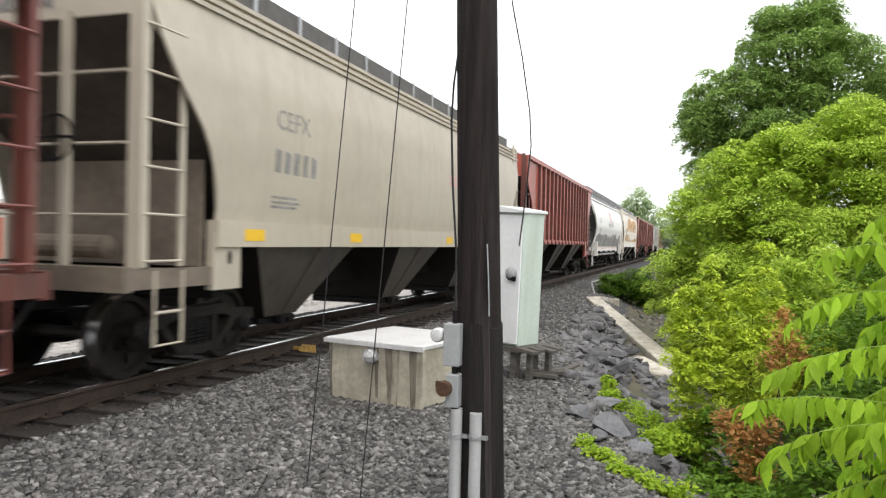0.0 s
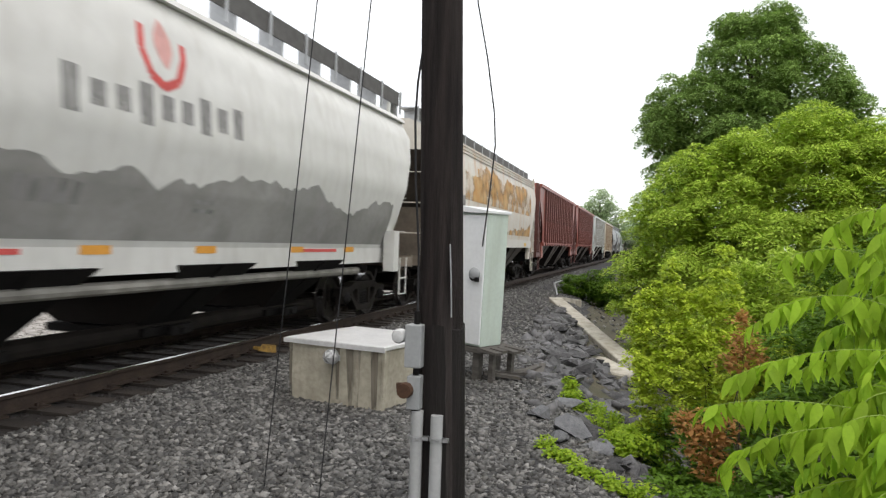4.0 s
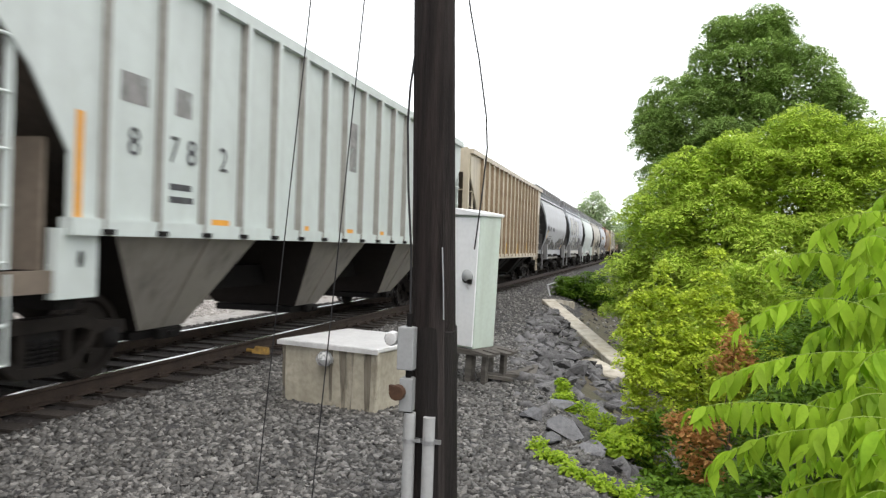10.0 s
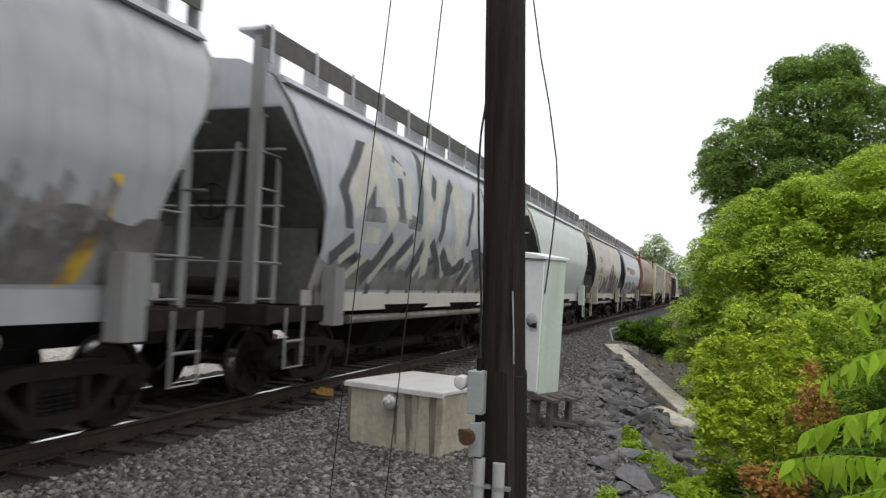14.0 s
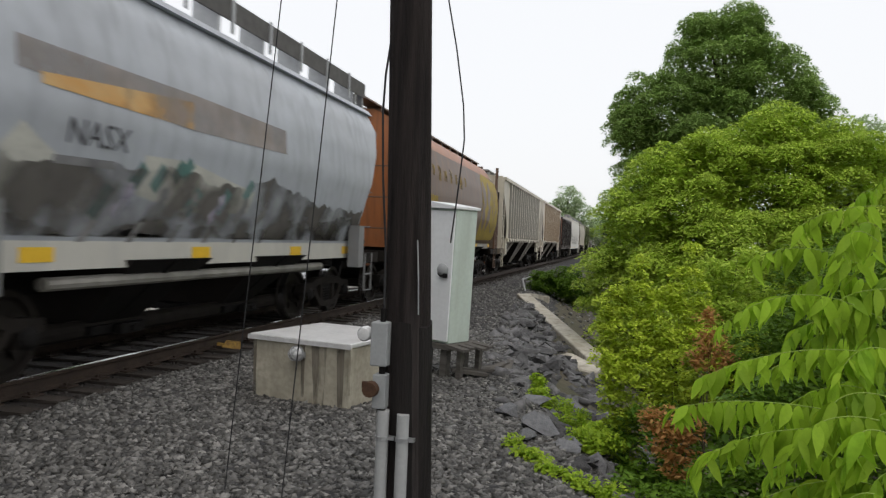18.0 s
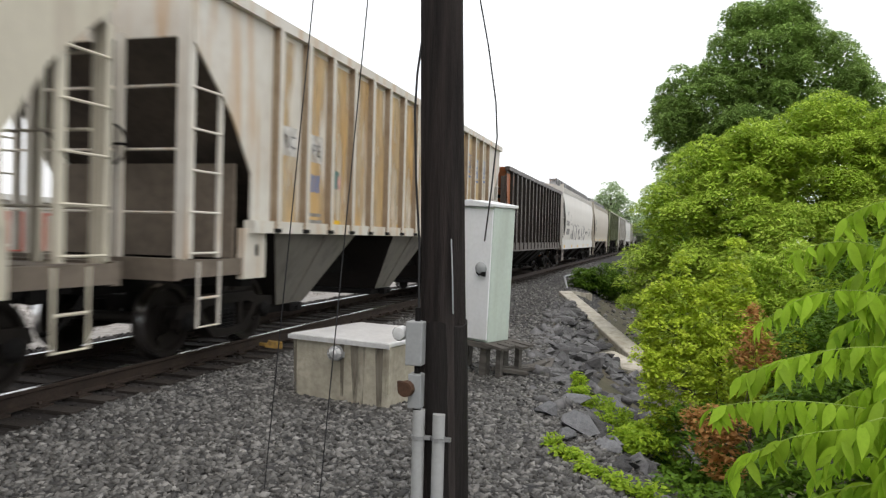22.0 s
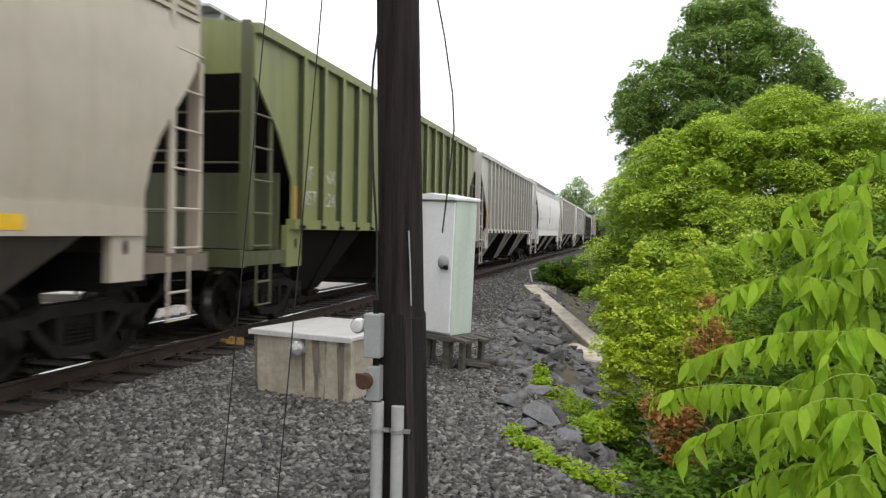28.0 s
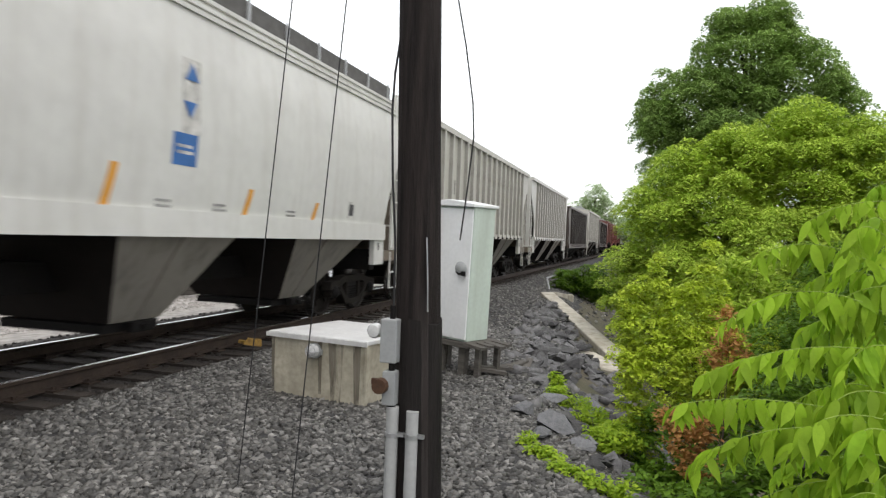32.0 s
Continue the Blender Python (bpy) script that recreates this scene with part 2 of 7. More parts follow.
GREY_MARK = material("grey_stencil", (0.23, 0.225, 0.22), 0.7, dark=(0.34, 0.335, 0.325), scale=7, amount=0.6, worn=0.5)
YELLOW_MARK = material("yellow_reflector", (0.75, 0.47, 0.03), 0.5, dark=(0.55, 0.33, 0.03), scale=8, amount=0.4)
ORANGE_MARK = material("orange_reflector", (0.70, 0.33, 0.05), 0.5, dark=(0.5, 0.22, 0.04), scale=8, amount=0.4)
RED_MARK = material("red_emblem", (0.62, 0.10, 0.09), 0.6)
BLUE_MARK = material("blue_emblem", (0.05, 0.16, 0.42), 0.6)
LEAF_PALE = material("pale_compound_leaf", (0.25, 0.44, 0.028), 0.5, dark=(0.09, 0.21, 0.012), scale=5, amount=0.6, island=(0.42, 0.60, 0.05), spread=0.25, spec=0.12, translucent=0.5)
LEAF_LIME = material("lime_shrub_leaf", (0.46, 0.60, 0.055), 0.5, dark=(0.20, 0.31, 0.03), scale=2.4, amount=0.75, island=(0.70, 0.80, 0.10), spec=0.12, translucent=0.32)
LEAF_LOCUST = material("light_green_tree_leaf", (0.36, 0.53, 0.055), 0.5, dark=(0.16, 0.28, 0.03), scale=0.6, amount=0.7, island=(0.60, 0.72, 0.13), spec=0.12, translucent=0.32)
# Distance haze is put into these two leaf colours, paler and greyer.
LEAF_DARK = material("dark_green_tree_leaf", (0.25, 0.39, 0.095), 0.55, dark=(0.11, 0.19, 0.05), scale=0.6, amount=0.7, island=(0.38, 0.53, 0.16), spec=0.12, translucent=0.32)
LEAF_FAR = material("distant_tree_leaf", (0.40, 0.50, 0.30), 0.7, dark=(0.30, 0.40, 0.23), scale=0.4, amount=0.5, island=(0.46, 0.58, 0.30), translucent=0.45)
LEAF_RUST = material("dead_reddish_leaf", (0.48, 0.25, 0.085), 0.7, dark=(0.33, 0.16, 0.06), scale=4, amount=0.5, island=(0.56, 0.34, 0.12), translucent=0.45)
LEAF_SHRUB = material("mid_green_shrub_leaf", (0.085, 0.17, 0.016), 0.5, dark=(0.04, 0.10, 0.010), scale=1.5, amount=0.6, island=(0.15, 0.27, 0.025), spec=0.12, translucent=0.32)
LEAF_VINE = material("low_vine_leaf", (0.30, 0.46, 0.045), 0.5, dark=(0.16, 0.28, 0.03), scale=3, amount=0.5, island=(0.50, 0.64, 0.06), spec=0.12, translucent=0.5)
BARK = material("grey_brown_bark", (0.085, 0.065, 0.05), 0.9, dark=(0.04, 0.032, 0.025), scale=5, amount=0.7, bump=0.6, bump_scale=20, stretch=(3, 3, 0.5))
STEM = material("green_stem", (0.30, 0.42, 0.08), 0.6)


def paint(name, colour, grime=(0.16, 0.14, 0.12), streak=(0.20, 0.13, 0.08), amount=0.35, streak_amount=0.35):
    """Freight car paint, faded and streaked by the weather."""
    return material(name, colour, 0.42, 0.0, spec=0.45, dark=tuple(0.55 * c + 0.45 * g for c, g in zip(colour, grime)), scale=0.7, amount=amount,
                    bump=0.06, bump_scale=5, streak=streak, streak_amount=streak_amount)


# ------------------------------------------------------------------ building tools
class Geo:
    """Collects verts and faces of one mesh."""

    def __init__(self):
        self.v, self.f, self.m = [], [], []

    def add(self, verts, faces, mat=0):
        k = len(self.v)
        self.v += [tuple(p) for p in verts]
        self.f += [tuple(i + k for i in f) for f in faces]
        self.m += [mat] * len(faces)
        return self

    def box(self, x0, x1, y0, y1, z0, z1, mat=0):
        p = [(x, y, z) for z in (z0, z1) for y in (y0, y1) for x in (x0, x1)]
        return self.add(p, [(0, 2, 3, 1), (4, 5, 7, 6), (0, 1, 5, 4), (2, 6, 7, 3), (0, 4, 6, 2), (1, 3, 7, 5)], mat)

    def prism(self, poly, a0, a1, axis="x", mat=0):
        """poly: corners in the two other axes (in x, y, z order), extruded from a0 to a1 along axis."""
        n = len(poly)

        def p(a, u, w):
            return {"x": (a, u, w), "y": (u, a, w), "z": (u, w, a)}[axis]
        v = [p(a0, *q) for q in poly] + [p(a1, *q) for q in poly]
        f = [tuple(range(n - 1, -1, -1)), tuple(range(n, 2 * n))] + [(i, (i + 1) % n, n + (i + 1) % n, n + i) for i in range(n)]
        return self.add(v, f, mat)

    def frustum(self, r0, z0, r1, z1, mat=0, ends=0):
        """Rectangles (x0, x1, y0, y1) at two heights, joined."""
        v = [(x, y, z) for (a, b, c, d), z in ((r0, z0), (r1, z1)) for x, y in ((a, c), (b, c), (b, d), (a, d))]
        self.add(v, [(3, 2, 1, 0), (4, 5, 6, 7)] + [(i, (i + 1) % 4, 4 + (i + 1) % 4, 4 + i) for i in range(4)], mat)
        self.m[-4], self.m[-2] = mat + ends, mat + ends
        return self

    def tube(self, pts, r, n=6, mat=0, r_end=None):
        pts = [Vector(p) for p in pts]
        rings = []
        for i, p in enumerate(pts):
            d = (pts[min(i + 1, len(pts) - 1)] - pts[max(i - 1, 0)]).normalized()
            a = d.cross(Vector((0, 0, 1)) if abs(d.z) < 0.9 else Vector((1, 0, 0))).normalized()
            b = d.cross(a)
            rr = r if r_end is None else r + (r_end - r) * i / (len(pts) - 1)
            rings.append([p + rr * (math.cos(t) * a + math.sin(t) * b) for t in (2 * math.pi * k / n for k in range(n))])
        v = [q for ring in rings for q in ring]
        f = [(i * n + k, i * n + (k + 1) % n, (i + 1) * n + (k + 1) % n, (i + 1) * n + k) for i in range(len(pts) - 1) for k in range(n)]
        f += [tuple(range(n - 1, -1, -1)), tuple(range((len(pts) - 1) * n, len(pts) * n))]
        return self.add(v, f, mat)

    def lathe(self, profile, n=20, axis="x", at=(0, 0, 0), mat=0):
        """profile: (along, radius) turned round the axis through at."""
        v = []
        for a, r in profile:
            for k in range(n):
                t = 2 * math.pi * k / n
                c, s = r * math.cos(t), r * math.sin(t)
                q = {"x": (a, c, s), "y": (c, a, s), "z": (c, s, a)}[axis]
                v.append((q[0] + at[0], q[1] + at[1], q[2] + at[2]))
        m = len(profile)
        f = [(i * n + k, i * n + (k + 1) % n, (i + 1) * n + (k + 1) % n, (i + 1) * n + k) for i in range(m - 1) for k in range(n)]
        f += [tuple(range(n - 1, -1, -1)), tuple(range((m - 1) * n, m * n))]
        return self.add(v, f, mat)

    def mesh(self, name, *mats, smooth=False):
        me = bpy.data.meshes.new(name)
        me.from_pydata(self.v, [], self.f)
        for mt in mats:
            me.materials.append(mt)
        if len(mats) > 1:
            me.polygons.foreach_set("material_index", self.m)
        bm = bmesh.new()
        bm.from_mesh(me)
        bmesh.ops.recalc_face_normals(bm, faces=bm.faces)
        bm.to_mesh(me)
        bm.free()
        if smooth:
            me.shade_smooth()
            me.set_sharp_from_angle(angle=radians(38))
        return me


def part(name, me, parent, label="", at=None, bevel=0.0):
    """Links a mesh (or Geo with its material) as one object under a thing or part."""
    ob = new(name, me)
    ob.parent = parent
    if at is not None:
        ob.matrix_basis = at
    if label:
        ob["label"] = label
    if bevel:
        md = ob.modifiers.new("bevel", "BEVEL")
        md.width, md.segments, md.limit_method, md.angle_limit = bevel, 2, "ANGLE", radians(40)
    return ob


def thing(name, label, category, at=None, group="", kind=""):
    ob = tagged(new(name), label, category, group, kind)
    ob.empty_display_size = 0.2
    if at is not None:
        ob.matrix_basis = at
    return ob


def leaf_mesh(name, centres, size, mat, rng, droop=0.3, aspect=2.0, fold=0.25, ways=None):
    """Thousands of small folded leaves, one per centre, in one mesh."""
    c = np.asarray(centres, dtype=np.float64)
    n = len(c)
    yaw = rng.uniform(0, 2 * math.pi, n)
    pitch = rng.normal(-droop, 0.45, n)
    d = np.stack([np.cos(yaw) * np.cos(pitch), np.sin(yaw) * np.cos(pitch), np.sin(pitch)], 1)
    up = np.stack([rng.normal(0, 0.4, n), rng.normal(0, 0.4, n), np.ones(n)], 1)
    if ways is not None:                                    # leaves point out of their lobe and face up and outward
        d = d * 0.7 + ways * np.array((1.0, 1.0, 0.3))
        d /= np.linalg.norm(d, axis=1)[:, None]
        up += 0.7 * ways
    s = np.cross(d, up)
    s /= np.linalg.norm(s, axis=1)[:, None]
    u = np.cross(s, d)
    ln = np.asarray(size) * rng.uniform(0.65, 1.35, (n, 1))
    w = ln / aspect / 2
    p0 = c - d * ln / 2
    p2 = c + d * ln / 2
    mid = c + d * ln * 0.05
    p1 = mid + s * w + u * w * fold
    p3 = mid - s * w + u * w * fold
    v = np.stack([p0, p1, p2, p3], 1).reshape(-1, 3)
    me = bpy.data.meshes.new(name)
    me.vertices.add(4 * n)
    me.vertices.foreach_set("co", v.ravel())
    idx = np.arange(n)[:, None] * 4
    tri = np.concatenate([idx + [0, 1, 2], idx + [0, 2, 3]], 1).reshape(-1)
    me.loops.add(6 * n)
    me.loops.foreach_set("vertex_index", tri.astype(np.int32))
    me.polygons.add(2 * n)
    me.polygons.foreach_set("loop_start", np.arange(2 * n, dtype=np.int32) * 3)
    me.update(calc_edges=True)
    me.materials.append(mat)
    return me

# ------------------------------------------------------------------ ground and track
X_NEAR, X_FAR = -5.81, -7.317                      # rail centre lines; rail tops at z = 0
X_TRACK = (X_NEAR + X_FAR) / 2
CREST_Y = (-60, 2, 5, 6.5, 9, 12, 20, 30, 60, 400)
CREST_X = (1.6, 1.3, 0.4, -0.35, -1.1, -1.75, -2.5, -3.1, -3.6, -3.6)


def crest(y):
    return np.interp(y, CREST_Y, CREST_X)


def ground_z(x, y):
    x, y = np.asarray(x, float), np.asarray(y, float)
    z = np.interp(x, (-60, -12, -9.6, -8.6, -5.05, -4.3, -3.4), (-0.4, -0.42, -0.42, -0.21, -0.21, -0.27, -0.27))
    over = np.clip(x - crest(y), 0, None)
    drop = np.where(over < 0.4, over * over / 0.8 * 0.5, (over - 0.2) * 0.5)
    return np.maximum(z - drop, -3.2 - 0.02 * np.clip(x, 0, 100))


gx = np.unique(np.concatenate([np.linspace(-900, -60, 15), np.linspace(-60, -9, 35), np.linspace(-9, 6, 101), np.linspace(6, 40, 25), np.linspace(40, 900, 14)]))
gy = np.unique(np.concatenate([np.linspace(-500, -20, 14), np.linspace(-20, 3, 20), np.linspace(3, 26, 140), np.linspace(26, 120, 100), np.linspace(120, 1500, 30)]))
GX, GY = np.meshgrid(gx, gy)
GZ = ground_z(GX, GY)
rng = np.random.default_rng(5)
near = (GY > 2) & (GY < 30) & (GX > -5) & (GX < 5)
GZ = GZ + near * rng.normal(0, 0.008, GZ.shape)
nx, ny = len(gx), len(gy)
me = bpy.data.meshes.new("ground")
quads = [(j * nx + i, j * nx + i + 1, (j + 1) * nx + i + 1, (j + 1) * nx + i) for j in range(ny - 1) for i in range(nx - 1)]
me.from_pydata(np.stack([GX, GY, GZ], -1).reshape(-1, 3).tolist(), [], quads)
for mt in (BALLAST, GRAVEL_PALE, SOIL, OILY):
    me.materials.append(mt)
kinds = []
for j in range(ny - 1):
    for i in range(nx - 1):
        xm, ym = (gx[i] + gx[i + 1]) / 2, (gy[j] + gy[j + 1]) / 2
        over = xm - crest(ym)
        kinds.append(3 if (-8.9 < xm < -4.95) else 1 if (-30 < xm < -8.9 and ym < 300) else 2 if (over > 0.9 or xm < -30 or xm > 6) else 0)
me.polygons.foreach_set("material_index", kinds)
me.shade_smooth()
ground = tagged(new("ground", me), "grey crushed-stone railway bed falling to a soil slope", "ground", kind="structure")

track = thing("railway_track", "single railway track with rusty rails on weathered wooden ties", "railway track", kind="structure")
rail_prof = [(-0.07, -0.17), (0.07, -0.17), (0.07, -0.158), (0.012, -0.14), (0.010, -0.05), (0.036, -0.035), (0.036, -0.008), (0.028, 0.0), (-0.028, 0.0), (-0.036, -0.008), (-0.036, -0.035), (-0.010, -0.05), (-0.012, -0.14), (-0.07, -0.158)]
for xr in (X_NEAR, X_FAR):
    g = Geo().prism([(xr + a, z) for a, z in rail_prof], -60, 420, "y")
    g.m = [1 if i == 2 + 7 else 0 for i in range(len(g.f))]
    part("rail", g.mesh("rail", RAIL_SIDE, RAIL_TOP), track, "rusty steel rail with a bright worn head")

# stones of the near bed, thinning out with distance
rng = np.random.default_rng(11)


def stones(pts, size, rng, mat, name, squash=0.7):
    """Angular crushed stones in one mesh."""
    n = len(pts)
    base = np.array([(1, 0, 0), (-1, 0, 0), (0, 1, 0), (0, -1, 0), (0, 0, 1), (0, 0, -1)], float)
    tri = np.array([(0, 2, 4), (2, 1, 4), (1, 3, 4), (3, 0, 4), (2, 0, 5), (1, 2, 5), (3, 1, 5), (0, 3, 5)])
    v = base[None] * rng.uniform(0.55, 1.25, (n, 6, 1)) + rng.normal(0, 0.22, (n, 6, 3))
    q = rng.normal(size=(n, 4))
    q /= np.linalg.norm(q, axis=1)[:, None]
    w, x, y, z = q.T
    R = np.stack([np.stack([1 - 2 * (y * y + z * z), 2 * (x * y - z * w), 2 * (x * z + y * w)], -1),
                  np.stack([2 * (x * y + z * w), 1 - 2 * (x * x + z * z), 2 * (y * z - x * w)], -1),
                  np.stack([2 * (x * z - y * w), 2 * (y * z + x * w), 1 - 2 * (x * x + y * y)], -1)], -2)
    v = np.einsum("nij,nkj->nki", R, v) * (size * rng.uniform(0.55, 1.3, n))[:, None, None]
    v[:, :, 2] *= squash
    v += np.asarray(pts)[:, None, :]
    me = bpy.data.meshes.new(name)
    me.vertices.add(6 * n)
    me.vertices.foreach_set("co", v.ravel())
    idx = (np.arange(n)[:, None, None] * 6 + tri[None]).reshape(-1)
    me.loops.add(24 * n)
    me.loops.foreach_set("vertex_index", idx.astype(np.int32))
    me.polygons.add(8 * n)
    me.polygons.foreach_set("loop_start", np.arange(8 * n, dtype=np.int32) * 3)
    me.update(calc_edges=True)
    me.materials.append(mat)
    return me


def scatter(n, x0, x1, y0, y1, keep):
    x, y = rng.uniform(x0, x1, n), rng.uniform(y0, y1, n)
    k = keep(x, y)
    x, y = x[k], y[k]
    return np.stack([x, y, ground_z(x, y)], 1)


bed = lambda x, y: (x < crest(y) + 0.7)
pts = np.concatenate([scatter(36000, -5.3, 1.2, 4.2, 10, bed), scatter(16000, -5.3, -0.2, 10, 16, bed), scatter(9000, -5.4, -1.5, 16, 30, bed), scatter(7000, -5.4, -2.5, 30, 60, bed), scatter(16000, -5.3, 1.8, -6, 4.2, bed)])
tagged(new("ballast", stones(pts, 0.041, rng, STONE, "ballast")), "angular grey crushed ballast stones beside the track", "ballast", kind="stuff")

# ------------------------------------------------------------------ freight cars
CACHE = {}
RIB_PITCH = 0.82


def cached(key, make):
    if key not in CACHE:
        CACHE[key] = make()
    return CACHE[key]


def wheelset_mesh():
    g = Geo()
    for s in (-1, 1):
        a = s * 0.7535
        prof = [(a - s * 0.10, 0.485), (a - s * 0.085, 0.487), (a - s * 0.068, 0.457), (a + s * 0.055, 0.452), (a + s * 0.055, 0.39), (a + s * 0.0, 0.36), (a - s * 0.01, 0.17), (a + s * 0.05, 0.15),
                (a + s * 0.05, 0.09), (a - s * 0.12, 0.09), (a - s * 0.12, 0.15), (a - s * 0.07, 0.17), (a - s * 0.06, 0.37), (a - s * 0.10, 0.39)]
        n0 = len(g.f)
        g.lathe(prof, 24, "x")
        for k in range(n0 + 48, n0 + 72):
            g.m[k] = 1
        for k in range(4):                                  # casting ribs and chalk marks on the wheel plate
            t = k * math.pi / 2 + 0.3
            g.box(a + s * 0.02, a + s * 0.045, 0.25 * math.cos(t) - 0.05, 0.25 * math.cos(t) + 0.05, 0.25 * math.sin(t) - 0.05, 0.25 * math.sin(t) + 0.05)
    g.lathe([(-1.05, 0.07), (1.05, 0.07)], 10, "x")
    return g.mesh("wheelset", WHEEL, TREAD, smooth=True)


def sideframe_mesh():
    g = Geo()
    for s in (1, -1):
        def y(a):
            return s * a
        g.prism([(y(0.0), 0.74), (y(0.5), 0.74), (y(0.72), 0.66), (y(1.08), 0.64), (y(1.12), 0.50), (y(0.98), 0.50), (y(0.96), 0.55), (y(0.70), 0.53), (y(0.46), 0.61), (y(0.0), 0.61)], -0.09, 0.09)
        g.prism([(y(0.72), 0.58), (y(0.64), 0.44), (y(0.36), 0.20), (y(0.0), 0.18), (y(0.0), 0.28), (y(0.30), 0.30), (y(0.52), 0.46), (y(0.60), 0.58)], -0.09, 0.09)
        g.box(-0.08, 0.08, min(y(0.24), y(0.33)), max(y(0.24), y(0.33)), 0.28, 0.62)
        g.prism([(y(0.76), 0.55), (y(0.76), 0.36), (y(0.82), 0.36), (y(0.82), 0.53), (y(0.97), 0.53), (y(0.97), 0.36), (y(1.03), 0.36), (y(1.05), 0.55)], -0.07, 0.07)
    return g.mesh("sideframe", CAST)


def spring_mesh():
    prof = [(0.27, 0.03)]
    for k in range(6):
        prof += [(0.28 + k * 0.045, 0.058), (0.30 + k * 0.045, 0.058), (0.31 + k * 0.045, 0.042)]
    return Geo().lathe(prof, 10, "z").mesh("spring", IRON)


def truck(car, yt):
    t = part("truck", cached("bolster", lambda: Geo().box(-1.05, 1.05, -0.2, 0.2, 0.48, 0.66).box(-0.35, 0.35, -0.25, 0.25, 0.6, 0.8).mesh("bolster", IRON)), car, at=pose(0, yt, 0))
    for s in (-1, 1):
        part("sideframe", cached("sideframe", sideframe_mesh), t, at=pose(s * 1.0, 0, 0))
        for dy in (-0.14, 0.0, 0.14):
            part("spring", cached("spring", spring_mesh), t, at=pose(s * 1.02, dy, 0))
        for dy in (-0.89, 0.89):
            part("bearing_cap", cached("cap", lambda: Geo().lathe([(-0.14, 0.10), (0.10, 0.12), (0.15, 0.07), (0.16, 0.02)], 12, "x").mesh("bearing_cap", IRON)), t, at=pose(s * 1.0, dy, 0.457, 0, 0, 0 if s > 0 else 180))
        part("brake_beam", cached("beam", lambda: Geo().box(-0.8, 0.8, -0.05, 0.05, 0.3, 0.42).box(-0.78, -0.68, -0.12, 0.12, 0.25, 0.6).box(0.68, 0.78, -0.12, 0.12, 0.25, 0.6).mesh("brake_beam", IRON)), t, at=pose(0, s * 0.36, 0))
    ws = [part("wheelset", cached("wheelset", wheelset_mesh), t, at=pose(0, s * 0.89, 0.457)) for s in (-1, 1)]
    return ws


def ladder(car, at, h, w, mat):
    """Two flat stiles up to the roof with round rungs on their lower part."""
    lad = part("ladder", cached(("stiles", h, w, mat.name), lambda: Geo().box(-0.025, 0.025, -0.055, 0.055, 0, h).box(-0.02, 0.02, w - 0.035, w + 0.035, 0, h * 0.72).mesh("ladder", mat)), car, at=at)
    rung = cached(("rung", w, mat.name), lambda: Geo().tube([(0.012, 0, 0), (0.05, 0.03, 0), (0.05, w - 0.03, 0), (0.012, w, 0)], 0.015, 6).mesh("rung", mat))
    for k in range(int(h * 0.72 / 0.46) + 1):
        part("rung", rung, lad, at=pose(0, 0, 0.06 + 0.46 * k))
    return lad


def section(kind):
    """Half cross-section (x, z) from sill to roof ridge."""
    if kind in ("rib", "rib_low"):
        return [(1.52, 1.60 if kind == "rib" else 1.18), (1.52, 4.30), (1.36, 4.40), (0.7, 4.50), (0, 4.53)]
    if kind == "open":
        return [(1.52, 1.15), (1.52, 3.9)]
    if kind in ("smooth", "smooth_low"):
        return [(1.47 if kind == "smooth" else 1.45, 1.50 if kind == "smooth" else 1.08), (1.53, 2.0), (1.57, 2.7), (1.55, 3.4), (1.46, 4.0), (1.36, 4.28), (1.0, 4.42), (0, 4.50)]
    if kind == "tank":
        return [(1.22, 1.30), (1.44, 1.75), (1.57, 2.3), (1.60, 2.8), (1.55, 3.4), (1.38, 4.0), (1.06, 4.44), (0.57, 4.67), (0, 4.73)]
    return [(1.26, 1.18), (1.34, 1.45), (1.52, 2.0), (1.63, 2.6), (1.58, 3.2), (1.44, 3.75), (1.20, 4.15), (0.8, 4.34), (0, 4.42)]   # curved


def side_x(kind, z):
    s = section(kind)
    s = [p for i, p in enumerate(s) if i == 0 or p[1] > s[i - 1][1]]
    return float(np.interp(z, [p[1] for p in s], [p[0] for p in s]))


